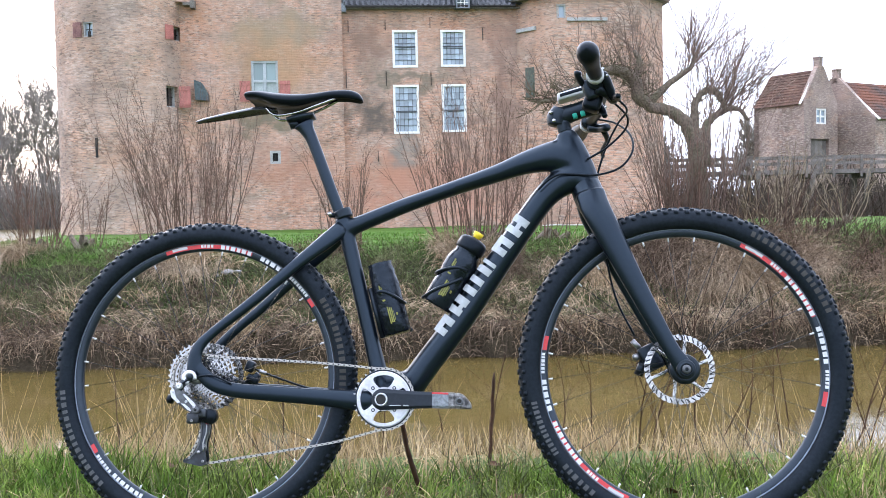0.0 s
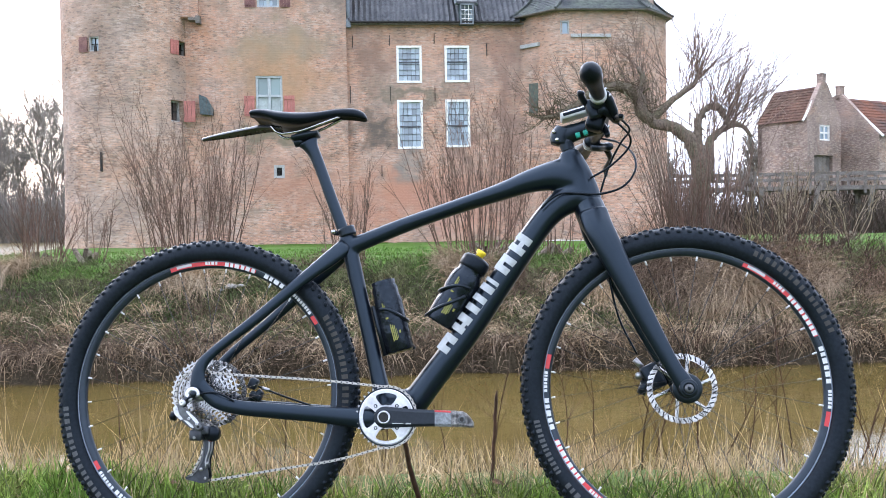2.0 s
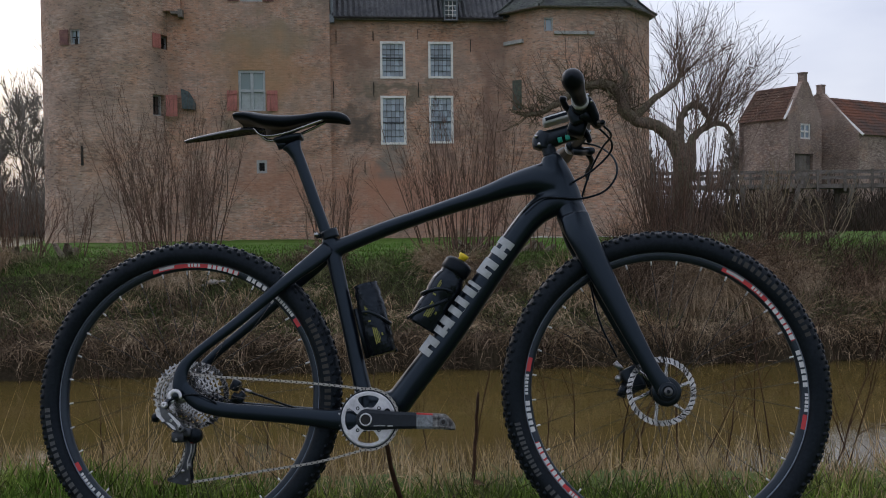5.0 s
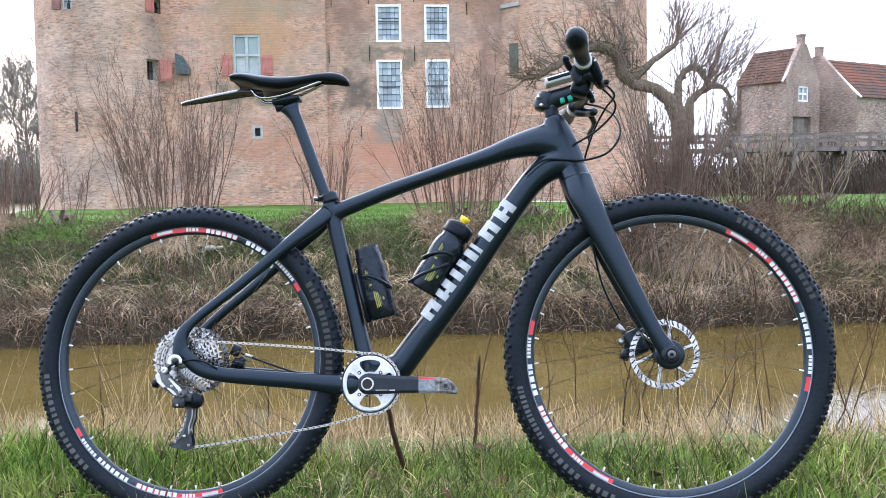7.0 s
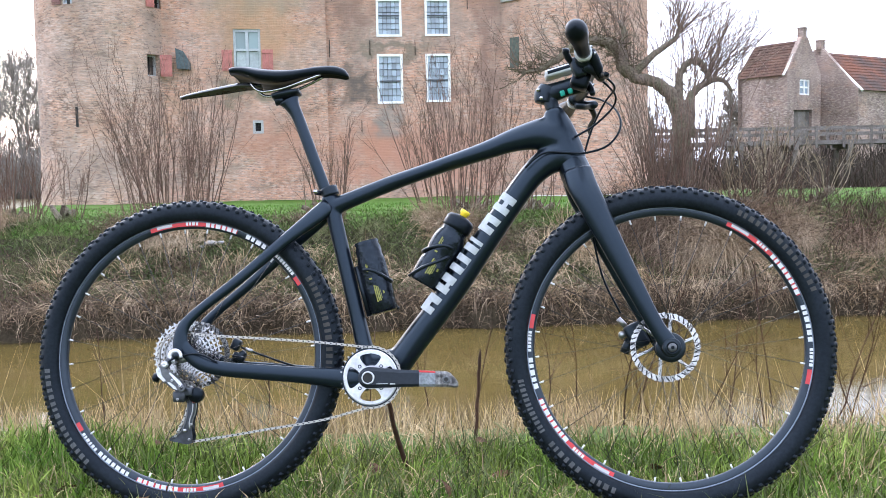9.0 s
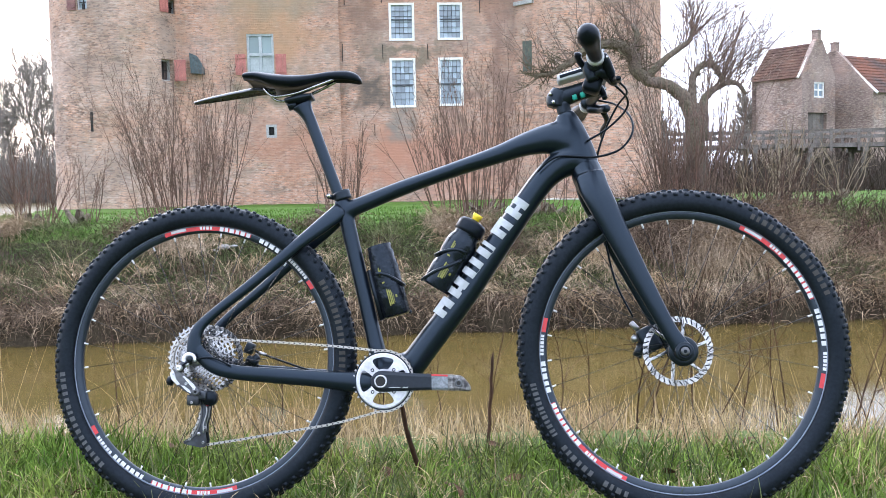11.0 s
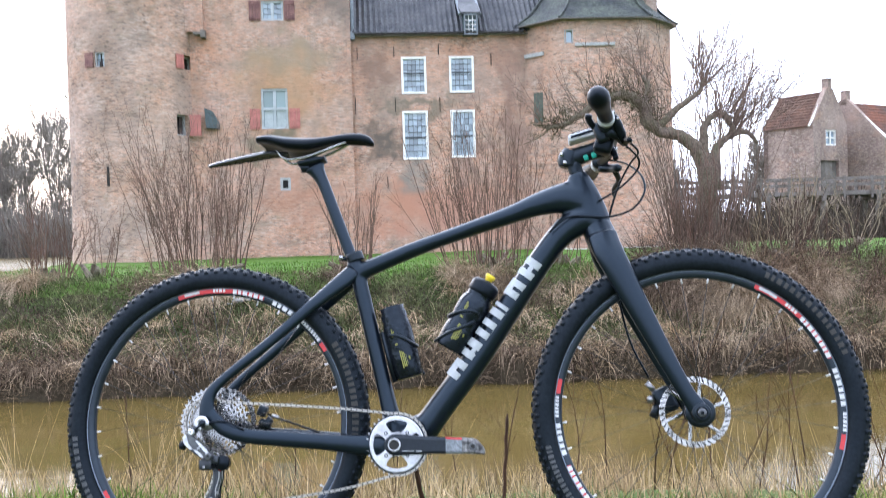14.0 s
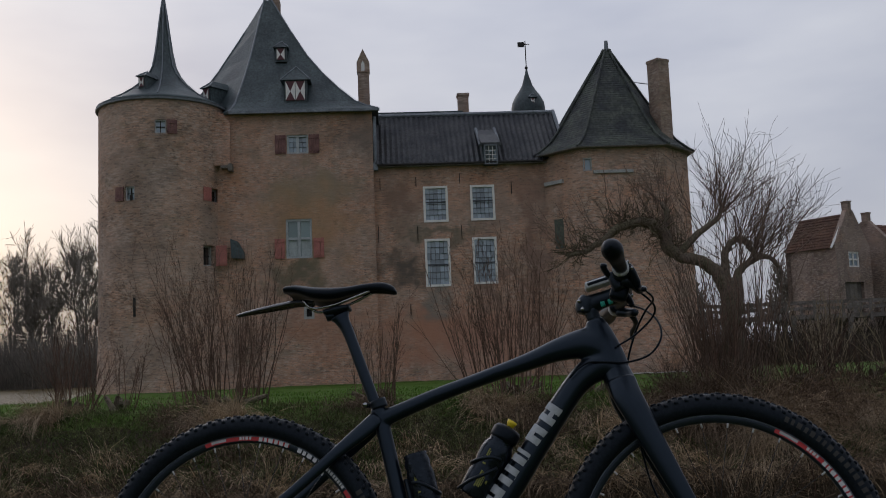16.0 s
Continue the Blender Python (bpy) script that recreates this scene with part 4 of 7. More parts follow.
# ---- wooden bridge and gatehouse beyond the castle ----
bridge = tagged(empty("bridge", pose(0, 58, 0)), "weathered timber footbridge on piles over the moat", "bridge")
part("deck", box(9.5, 34, -1.2, 1.2, 2.1, 2.35), OLD_WOOD, bridge)
for y in (-1.15, 1.15):
    for z in (2.75, 3.1):
        part("rail", box(9.5, 34, y - 0.05, y + 0.05, z - 0.06, z + 0.06), OLD_WOOD, bridge)
    for x in np.arange(9.8, 34, 1.6):
        part("rail_post", box(x - 0.07, x + 0.07, y - 0.07 + 0.09 * np.sign(y), y + 0.07 + 0.09 * np.sign(y), 1.9, 3.2), OLD_WOOD, bridge)
for x in np.arange(10.2, 34, 3.2):
    for y in (-0.95, 0.95):
        part("bridge_post", tube([(x, y, -2.6), (x + 0.04, y, 2.1)], 0.17, 8), OLD_WOOD, bridge)
    part("cross_beam", box(x - 0.15, x + 0.15, -1.3, 1.3, 1.8, 2.1), OLD_WOOD, bridge)


def house(name, corner, g, gw, length, base, eave, peak, roof_m, label, openings=()):
    """A gabled house. corner: the near corner; g: the way of the gable wall from it; the length runs to the left of g."""
    g = Vector((*g, 0)).normalized()
    s = Vector((-g.y, g.x, 0))
    m = Matrix(((g.x, s.x, 0, corner[0]), (g.y, s.y, 0, corner[1]), (0, 0, 1, 0), (0, 0, 0, 1)))
    h = tagged(empty(name, m), label, "house")
    pl = lambda u, z, w: (u, w, z)
    part("gable_wall", holed(0, gw, base, eave, [o[:4] for o in openings], pl, 0.4, 1.0), BRICK_GATE, h)
    part("gable_top", prism([(-0.0, eave), (gw, eave), (gw / 2 + 0.35, peak + 0.25), (gw / 2 - 0.35, peak + 0.25)], 0.0, 0.4), BRICK_GATE, h)
    part("side_wall", box(0, 0.4, 0.4, length, base, eave), BRICK_GATE, h)
    part("far_side_wall", box(gw - 0.4, gw, 0.4, length, base, eave), BRICK_GATE, h)
    part("rear_wall", prism([(0, base), (gw, base), (gw, eave), (gw / 2, peak), (0, eave)], length - 0.4, length), BRICK_GATE, h)
    for x0, x1 in ((-0.25, gw / 2), (gw + 0.25, gw / 2)):
        k = (peak - eave) / (gw / 2)
        z0 = eave - 0.25 * k
        n = 12
        shapes = []
        for i in range(n):
            a, b = i / n, (i + 1.0) / n
            for t, up in ((a, 0.10), (b, 0.05)):
                shapes += [(x0 + (x1 - x0) * t, 0.3, z0 + (peak - z0) * t + up), (x0 + (x1 - x0) * t, length, z0 + (peak - z0) * t + up)]
        part("roof", (shapes, [(2 * i, 2 * i + 1, 2 * i + 3, 2 * i + 2) for i in range(2 * n - 1)]), roof_m, h)
        part("coping", tube([(x0, 0.2, z0 + 0.05), (x1, 0.2, peak + 0.3)], 0.11, 4), WHITE_PAINT if name == "gatehouse_wing" or x0 < 0 else BRICK_GATE, h)
    part("chimney", join(box(gw / 2 - 0.22, gw / 2 + 0.22, 0.0, 0.5, peak - 0.2, peak + 0.85), box(gw / 2 - 0.26, gw / 2 + 0.26, -0.04, 0.54, peak + 0.85, peak + 0.95)), BRICK_GATE, h)
    for a, b, c, d, kind in openings:
        if kind == "window":
            fr = part("window", join(box(a, a + 0.12, 0.05, 0.15, c, d), box(b - 0.12, b, 0.05, 0.15, c, d), box(a, b, 0.052, 0.152, d - 0.12, d), box(a, b, 0.052, 0.152, c, c + 0.12), box((a + b) / 2 - 0.06, (a + b) / 2 + 0.06, 0.06, 0.14, c, d), box(a, b, 0.062, 0.142, (c + d) / 2 - 0.06, (c + d) / 2 + 0.06)), WHITE_PAINT, h)
            part("pane", box(a + 0.02, b - 0.02, 0.17, 0.19, c + 0.02, d - 0.02), GLASS, fr)
        else:
            part("gate_door", join(*[box(a + (b - a) * i / 5 + 0.01, a + (b - a) * (i + 1) / 5 - 0.01, 0.25, 0.32, c, d) for i in range(5)]), OLD_WOOD, h)
    return h


house("gatehouse", (23.85, 70.25), (0.8, 0.6), 4.2, 4.3, 0.6, 7.7, 10.1, BROWN_TILE, "brown brick gatehouse with a stepped gable and tiled roof",
      ((1.5, 2.8, 6.1, 7.25, "window"), (0.8, 3.1, 2.6, 5.0, "gate")))
house("gatehouse_wing", (25.6, 77.0), (0.56, -0.83), 6.8, 14.0, 0.6, 6.5, 9.5, RED_TILE, "brick house with a red patched tile roof and white coping")


# ---- plants ----
def strands(starts, dirs, lengths, widths, droop, rng, seg=3, gravity=None):
    """Many thin blades in one mesh: each a strip that narrows to its tip and droops."""
    n = len(starts)
    p, d = np.array(starts, float), np.array(dirs, float)
    d /= np.linalg.norm(d, axis=1)[:, None]
    side = np.cross(d, rng.normal(size=(n, 3)))
    side /= np.linalg.norm(side, axis=1)[:, None]
    step = (np.asarray(lengths) / seg)[:, None]
    rows = []
    for i in range(seg):
        w = (np.asarray(widths) * (1 - 0.8 * i / seg))[:, None] / 2
        rows += [p - side * w, p + side * w]
        p = p + d * step
        d = d + np.array((0, 0, -1.0)) * np.asarray(droop)[:, None] / seg
        d /= np.linalg.norm(d, axis=1)[:, None]
    rows.append(p)
    k = 2 * seg + 1
    v = np.stack(rows, 1).reshape(-1, 3)
    base = (np.arange(n) * k)[:, None]
    quads = np.concatenate([base + np.array((2 * i, 2 * i + 1, 2 * i + 3, 2 * i + 2)) for i in range(seg - 1)])
    tris = base + np.array((2 * seg - 2, 2 * seg - 1, 2 * seg))
    return v, [tuple(q) for q in quads.tolist()] + [tuple(q) for q in tris.tolist()]


def grow(rng, start, way, length, radius, level, out, levels=3, kids=5, wander=0.18, lift=0.05, spread=0.7, ratio=0.55):
    """A branch with side branches. Adds (path, radii) pairs to out."""
    n = 5 if level < levels else 3
    p, d = Vector(start), Vector(way).normalized()
    pts = [tuple(p)]
    for i in range(n):
        d = (d + Vector(rng.normal(0, wander, 3)) + Vector((0, 0, lift))).normalized()
        p = p + d * (length / n)
        pts.append(tuple(p))
    out.append((pts, [radius * (1 - 0.65 * i / n) for i in range(n + 1)]))
    if level >= levels:
        return
    for k in range(kids):
        t = rng.uniform(0.25, 1.0) * n
        i = min(int(t), n - 1)
        a, b = Vector(pts[i]), Vector(pts[i + 1])
        q = a.lerp(b, t - i)
        w = ((b - a).normalized() + Vector(rng.normal(0, spread, 3))).normalized()
        grow(rng, q, w, length * ratio * rng.uniform(0.6, 1.15), radius * 0.5 * (1 - 0.4 * t / n), level + 1, out, levels, kids, wander, lift, spread, ratio)


def wood(branches, sides=5, least=0.0):
    return join(*[tube(p, np.maximum(r, least), sides if max(r) > 0.02 else 4 if max(r) > 0.008 else 3, cap=False) for p, r in branches])


def coppice(x, y, n, hgt, fan, seed, base=0.5, name="willow_bush", r0=0.0120, bark=None, label="leafless willow coppice of thin reddish-brown shoots on the bank", crook=0.06):
    """A bush of straight shoots that rise from one stool."""
    rng = np.random.default_rng(seed)
    z = float(height(x, y))
    b = tagged(empty(name, pose(x, y, z)), label, "bush", "bushes on the far bank")
    out = []
    for i in range(n):
        a, lean = rng.uniform(0, 2 * math.pi), abs(rng.normal(0, fan))
        k = base * rng.uniform(0.05, 1) ** 0.6
        s = (k * math.cos(a), 0.6 * k * math.sin(a), -0.05)
        way = (math.cos(a) * lean, math.sin(a) * lean * 0.7, 1.0)
        ln = hgt * rng.uniform(0.55, 1.05)
        grow(rng, s, way, ln, r0 * rng.uniform(0.5, 1.2), 0, out, levels=1 if i % 3 else 2, kids=6, wander=crook, lift=0.03, spread=0.3 + 2 * (crook - 0.06), ratio=0.3)
    tagged(part("brushwood", wood(out, 4, 0.0028), bark or WILLOW, b), kind="stuff")
    stool = [([(rng.normal(0, 0.15), rng.normal(0, 0.15), -0.15), (rng.normal(0, 0.2), rng.normal(0, 0.2), rng.uniform(0.1, 0.3))], [0.09, 0.05]) for _ in range(9)]
    part("stool", wood([([(x * base * 2, y * base * 2, z) for x, y, z in p], r) for p, r in stool], 6), BARK, b)
    return b


coppice(-6.35, 20.6, 95, 3.4, 0.27, 1, 1.0)
coppice(-2.95, 20.9, 26, 2.0, 0.15, 2, 0.5)
coppice(0.0, 20.5, 80, 3.0, 0.28, 3, 0.9)
coppice(1.6, 21.4, 20, 2.2, 0.3, 4)
coppice(4.4, 20.6, 45, 2.4, 0.35, 5)
coppice(6.3, 20.6, 26, 1.7, 0.45, 6, bark=BRAMBLE)
coppice(7.7, 21.4, 14, 1.3, 0.5, 7, bark=BRAMBLE)
for x, y, k in ((6.7, 22.6, 11), (7.9, 24.2, 12), (9.6, 30.0, 13), (12.6, 33.0, 14)):
    coppice(x, y, 12, 2.5, 0.5, k, 0.4, "hazel_shrub", 0.017, PALE_TWIG, "leafless hazel shrub of pale crooked stems", 0.16)
coppice(-9.5, 20.2, 45, 1.9, 0.3, 9)
coppice(-8.7, 20.6, 14, 1.6, 0.4, 10)

# old pollard beside the castle
pollard = tagged(empty("pollard_tree", pose(4.9, 21.2, float(height(4.9, 21.2)))), "gnarled leafless pollard with a mossy bough and upright shoots", "tree")
rng = np.random.default_rng(21)
gnarl = lambda p, s: smooth_path(p, 5) + np.concatenate([np.zeros((1, 3)), rng.normal(0, s, (5 * (len(p) - 1), 3))])
boughs = [
    (gnarl([(0.0, 0, -0.2), (0.0, 0, 0.6), (-0.02, 0, 1.3), (-0.02, 0, 1.9), (-0.05, 0, 2.35)], 0.012), [0.36, 0.27, 0.22, 0.195, 0.14]),
    (gnarl([(0.05, 0, 1.5), (-0.08, 0, 2.1), (-0.32, -0.05, 2.56), (-0.7, -0.1, 2.81), (-1.02, -0.15, 2.85), (-1.33, -0.2, 3.15), (-1.45, -0.25, 3.5), (-1.87, -0.3, 3.66), (-2.37, -0.35, 3.56), (-3.06, -0.4, 3.1), (-3.56, -0.45, 3.02)], 0.015), [0.20, 0.185, 0.15, 0.125, 0.12, 0.14, 0.14, 0.11, 0.09, 0.06, 0.04]),
    (gnarl([(0.0, 0, 1.7), (-0.07, 0, 2.3), (-0.06, 0.02, 2.75), (-0.02, 0.04, 3.0), (0.19, 0.05, 3.22), (0.42, 0.05, 3.18), (0.56, 0.05, 2.95), (0.58, 0.05, 2.75)], 0.012), [0.17, 0.13, 0.09, 0.08, 0.075, 0.085, 0.06, 0.04]),
    (gnarl([(0.10, 0, 1.6), (0.14, 0, 2.15), (0.22, 0.05, 2.5), (0.51, 0.1, 2.72), (0.88, 0.12, 2.82), (1.12, 0.1, 2.56)], 0.01), [0.18, 0.13, 0.085, 0.07, 0.06, 0.035]),
    (gnarl([(-1.1, -0.15, 2.95), (-0.72, -0.15, 3.3), (-0.45, -0.15, 3.5), (-0.17, -0.15, 3.72), (-0.09, -0.15, 3.98)], 0.01), [0.10, 0.075, 0.065, 0.055, 0.03]),
    (gnarl([(-1.4, -0.25, 3.4), (-1.30, -0.25, 3.8), (-1.42, -0.25, 4.1)], 0.01), [0.10, 0.07, 0.04]),
]
radii = lambda r, n: np.interp(np.linspace(0, 1, n), np.linspace(0, 1, len(r)), r) * rng.uniform(0.95, 1.06, n)
part("trunk", join(*[tube(p, radii(r, len(p)), 11) for p, r in boughs]), BARK, pollard, "", True)
out = []
for i, n, ln in ((1, 40, 1.2), (2, 30, 2.2), (3, 26, 2.0), (4, 24, 1.7), (5, 14, 1.2), (0, 6, 1.9)):     # long upright shoots
    p = boughs[i][0]
    for k in range(n):
        j = rng.integers(len(p) // 3 if i else len(p) - 4, len(p))
        fan = 0.55 * (p[j][0] - 0.1) * (1 if i in (2, 3) else 0.3)
        grow(rng, p[j], (1.3 * fan + rng.normal(0, 0.32), rng.normal(0, 0.3), 1.0), ln * rng.uniform(0.4, 1.15), 0.0105, 1, out, levels=2, kids=10, wander=0.12, lift=0.03, spread=0.5, ratio=0.34)
for k in range(64):                                  # arching outer shoots
    p = boughs[(3, 2, 4)[k % 3]][0]
    grow(rng, p[rng.integers(8, len(p))], (rng.uniform(0.3, 1.3), rng.normal(0, 0.4), 0.9), rng.uniform(0.9, 1.9), 0.010, 1, out, levels=2, kids=9, wander=0.13, lift=0.0, spread=0.55, ratio=0.4)
part("crown", wood(out, 4, 0.0038), TWIG, pollard)
out = []
p = boughs[1][0]
for k in range(190):                                 # mossy spurs along the arching bough
    j = rng.integers(len(p) // 2, len(p))
    grow(rng, p[j], (rng.normal(-0.2, 0.6), rng.normal(0, 0.5), rng.uniform(-0.9, 0.9)), rng.uniform(0.2, 0.75), 0.010, 1, out, levels=2, kids=5, wander=0.2, lift=0.0, spread=0.7, ratio=0.5)
tagged(part("spur_tangle", wood(out, 4, 0.0045), MOSS_TWIG, pollard), kind="stuff")
out = []
for k in range(110):                                 # suckers that ring the trunk's foot
    a = rng.uniform(0, 2 * math.pi)
    s = (0.62 * math.cos(a) * rng.uniform(0.6, 1.3), 0.4 * math.sin(a), -0.05)
    grow(rng, s, (0.35 * math.cos(a) + rng.normal(0, 0.1), 0.2 * math.sin(a), 1.6), rng.uniform(1.6, 3.9), 0.011, 1, out, levels=2, kids=5, wander=0.05, lift=0.05, spread=0.3, ratio=0.25)
tagged(part("brushwood", wood(out, 4, 0.004), TWIG, pollard), kind="stuff")

# far trees beyond the water and behind the bridge, their bark colour paled for haze
def far_tree(x, y, z, hgt, seed, name="far_tree", twig=0.03):
    rng = np.random.default_rng(seed)
    t = tagged(empty(name, pose(x, y, z)), "tall leafless tree beyond the moat", "tree", "far trees")
    out = []
    grow(rng, (0, 0, -0.5), (0, 0, 1), hgt * 0.75, hgt * 0.012, 0, out, levels=3, kids=12, wander=0.08, lift=0.12, spread=0.55, ratio=0.5)
    part("trunk", wood(out[:1], 7), HAZED_TWIG, t)
    part("crown", wood(out[1:], 4, twig), HAZED_TWIG, t)
    return t


for i, (x, y, h) in enumerate(((-81, 158, 21), (-76, 165, 23), (-71, 156, 22), (-66.5, 162, 24), (-90, 166, 20), (-62, 170, 22), (-85, 172, 22), (-78.5, 155, 19), (-73.5, 170, 23), (-69, 168, 21), (-95, 160, 21))):
    far_tree(x, y, -0.3, h, 40 + i, twig=0.03)
for i, (x, y, h) in enumerate(((27, 135, 9), (36, 130, 10))):
    far_tree(x, y, 0.0, h, 60 + i, twig=0.05)


def thicket(name, x0, x1, y0, y1, n, hgt, seed, label, material, width=0.03):
    """A tangle of bare stems, too dense to count."""
    rng = np.random.default_rng(seed)
    x, y = rng.uniform(x0, x1, n), rng.uniform(y0, y1, n)
    z = height(x, y) - 0.1
    dirs = np.stack([rng.normal(0, 0.35, n), rng.normal(0, 0.35, n), np.ones(n)], 1)
    ln = hgt * rng.uniform(0.3, 1.1, n)
    return tagged(obj(name, strands(np.stack([x, y, z], 1), dirs, ln, np.full(n, width), rng.uniform(0, 0.5, n), rng, 4), material), label, "thicket", kind="stuff")


thicket("far_thicket_tall", -115, -58, 160, 172, 2200, 17.0, 84, "tall bare poles of the far wood", HAZED_TWIG, 0.05)
thicket("far_thicket", -112, -55, 151, 163, 20000, 11.0, 81, "bare undergrowth along the far shore, paled as if by haze", HAZED_TWIG, 0.12)
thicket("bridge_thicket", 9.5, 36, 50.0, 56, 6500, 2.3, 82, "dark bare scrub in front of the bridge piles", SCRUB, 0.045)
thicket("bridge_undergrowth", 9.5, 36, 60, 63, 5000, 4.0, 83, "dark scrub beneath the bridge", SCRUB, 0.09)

# dry grass and reeds that hang over the far bank
def bank_strands(name, n, seed, x0, x1, y0, y1, ln, width, material, label, hang=1.2, up=0.6, per=14, wide=0.16):
    rng = np.random.default_rng(seed)
    k = n // per
    cx, cy = rng.uniform(x0, x1, k), rng.uniform(y0, y1, k)
    i = rng.integers(0, k, n)
    lean, size = rng.normal(0, 0.55, (k, 2)), rng.uniform(0.45, 1.35, k)
    x, y = cx[i] + rng.normal(0, wide, n) * size[i], cy[i] + rng.normal(0, 0.65 * wide, n) * size[i]
    y = y + 0.1 * np.clip(x, -12, 12)
    z = height(x, y) - 0.02
    dirs = np.stack([lean[i, 0] + rng.normal(0, 0.28, n), -0.5 + 0.7 * lean[i, 1] + rng.normal(0, 0.28, n), up + rng.normal(0, 0.25, n)], 1)
    return tagged(obj(name, strands(np.stack([x, y, z], 1), dirs, ln * size[i] * rng.uniform(0.4, 1.2, n), width * rng.uniform(0.6, 1.3, n), hang * rng.uniform(0.5, 1.4, n), rng, 3), material), label, "dry grass", kind="stuff")


bank_strands("bank_straw", 26000, 91, -13, 14, 16.95, 18.7, 0.42, 0.011, STRAW_DARK, "matted brown dead grass on the moat bank", 2.2, 0.6, 40, 0.17)
bank_strands("bank_straw_pale", 10000, 92, -13, 14, 16.95, 18.6, 0.75, 0.010, STRAW_PALE, "pale dry grass on the moat bank", 2.4, 0.6, 55, 0.15)
bank_strands("bank_moss", 76000, 98, -13, 14, 17.45, 20.0, 0.17, 0.018, BANK_GRASS, "mossy green growth on the moat bank", 1.2, 0.8, 130, 0.28)
bank_strands("bank_green", 36000, 93, -13, 14, 17.5, 20.6, 0.28, 0.014, BANK_GRASS, "green grass on the upper moat bank", 1.0, 1.0, 45, 0.34)
for k, (x, y, n, h) in enumerate(((-6.6, 19.0, 1100, 1.15), (-5.7, 18.8, 1300, 1.25), (-0.3, 19.6, 1500, 1.1), (0.6, 19.3, 1500, 1.0), (4.0, 19.3, 2600, 1.9), (4.9, 19.0, 2600, 2.0), (5.5, 19.6, 2200, 1.7), (3.2, 19.4, 1600, 1.4), (6.6, 19.6, 1800, 1.3), (8.2, 19.5, 1300, 1.0), (9.9, 19.5, 1300, 1.0), (-9.6, 19.0, 1300, 1.0), (-3.0, 19.8, 900, 0.9), (2.0, 19.0, 1200, 0.9))):
    rng = np.random.default_rng(200 + k)
    lock = rng.integers(0, 40, n)                    # the blades hang in uneven locks
    lx, ly, lean, size = rng.normal(0, 0.34, 40), rng.normal(0, 0.26, 40), rng.normal(0, 0.5, (40, 2)), rng.uniform(0.45, 1.3, 40)
    sx, sy = x + lx[lock] + rng.normal(0, 0.07, n), y + ly[lock] + rng.normal(0, 0.06, n)
    dirs = np.stack([lean[lock, 0] + rng.normal(0, 0.25, n), -0.45 + 0.7 * lean[lock, 1] + rng.normal(0, 0.25, n), 0.7 + rng.normal(0, 0.2, n)], 1)
    tagged(obj("straw_tussock", strands(np.stack([sx, sy, height(sx, sy)], 1), dirs, h * size[lock] * rng.uniform(0.5, 1.2, n), rng.uniform(0.006, 0.012, n), rng.uniform(1.2, 4.0, n), rng, 5), (STRAW_BROWN, STRAW_DARK, STRAW_BANK)[k % 3] if x > 2.5 else (STRAW_DARK, STRAW_PALE, STRAW_BANK)[k % 3]),
           "overhanging tussock of pale dead reed and grass", "dry grass", "tussocks", kind="stuff")
bank_strands("bank_fringe", 11000, 96, -13, 14, 16.96, 17.12, 0.55, 0.013, STRAW_DARK, "dead grass that hangs over the water's edge", 3.2, 0.15)
bank_strands("bank_fringe_pale", 5000, 97, -13, 14, 16.96, 17.12, 0.6, 0.013, STRAW_BANK, "pale dead grass that hangs over the water's edge", 3.2, 0.15)
rng = np.random.default_rng(99)
n = 2400
x, y = 3.2 + 6.5 * rng.uniform(0, 1, n) ** 1.6, rng.uniform(18.3, 20.6, n)
y = y + 0.1 * np.clip(x, -12, 12)
tagged(obj("brambles", strands(np.stack([x, y, height(x, y) - 0.05], 1), np.stack([rng.normal(0, 0.5, n), rng.normal(-0.2, 0.4, n), np.ones(n)], 1), rng.uniform(0.5, 1.6, n), np.full(n, 0.012), rng.uniform(0.4, 2.4, n), rng, 5), BRAMBLE),
       "arching brown bramble stems above the bank", "brambles", kind="stuff")
rng = np.random.default_rng(77)
for x, y, s in ((-4.93, 18.5, 0.12), (-4.75, 18.56, 0.07), (-5.08, 18.42, 0.05)):      # pale stones lying on the bank
    secs = []
    for k in range(7):
        t = math.pi * (0.06 + 0.88 * k / 6)
        secs.append([(s * math.sin(t) * math.cos(a) * rng.uniform(0.8, 1.25), 0.7 * s * math.sin(t) * math.sin(a) * rng.uniform(0.8, 1.25), 0.45 * s * math.cos(t) + 0.25 * s) for a in np.arange(9) * 2 * math.pi / 9])
    tagged(obj("stone", moved(rings(secs), pose(x, y, float(height(x, y)) + 0.06)), PALE_STONE), "pale rough stone lying on the grassy bank", "stone", "stones on the bank")
# lawn edge
rng = np.random.default_rng(95)
n = 26000
x, y = rng.uniform(-16, 16, n), 20.0 + 12 * rng.uniform(0, 1, n) ** 2
tagged(obj("lawn_blades", strands(np.stack([x, y, height(x, y)], 1), np.stack([rng.normal(0, 0.3, n), rng.normal(0, 0.3, n), np.ones(n)], 1), rng.uniform(0.04, 0.10, n), np.full(n, 0.018), np.full(n, 0.5), rng, 2), LAWN_BLADE), "short green lawn grass", "grass", kind="stuff")
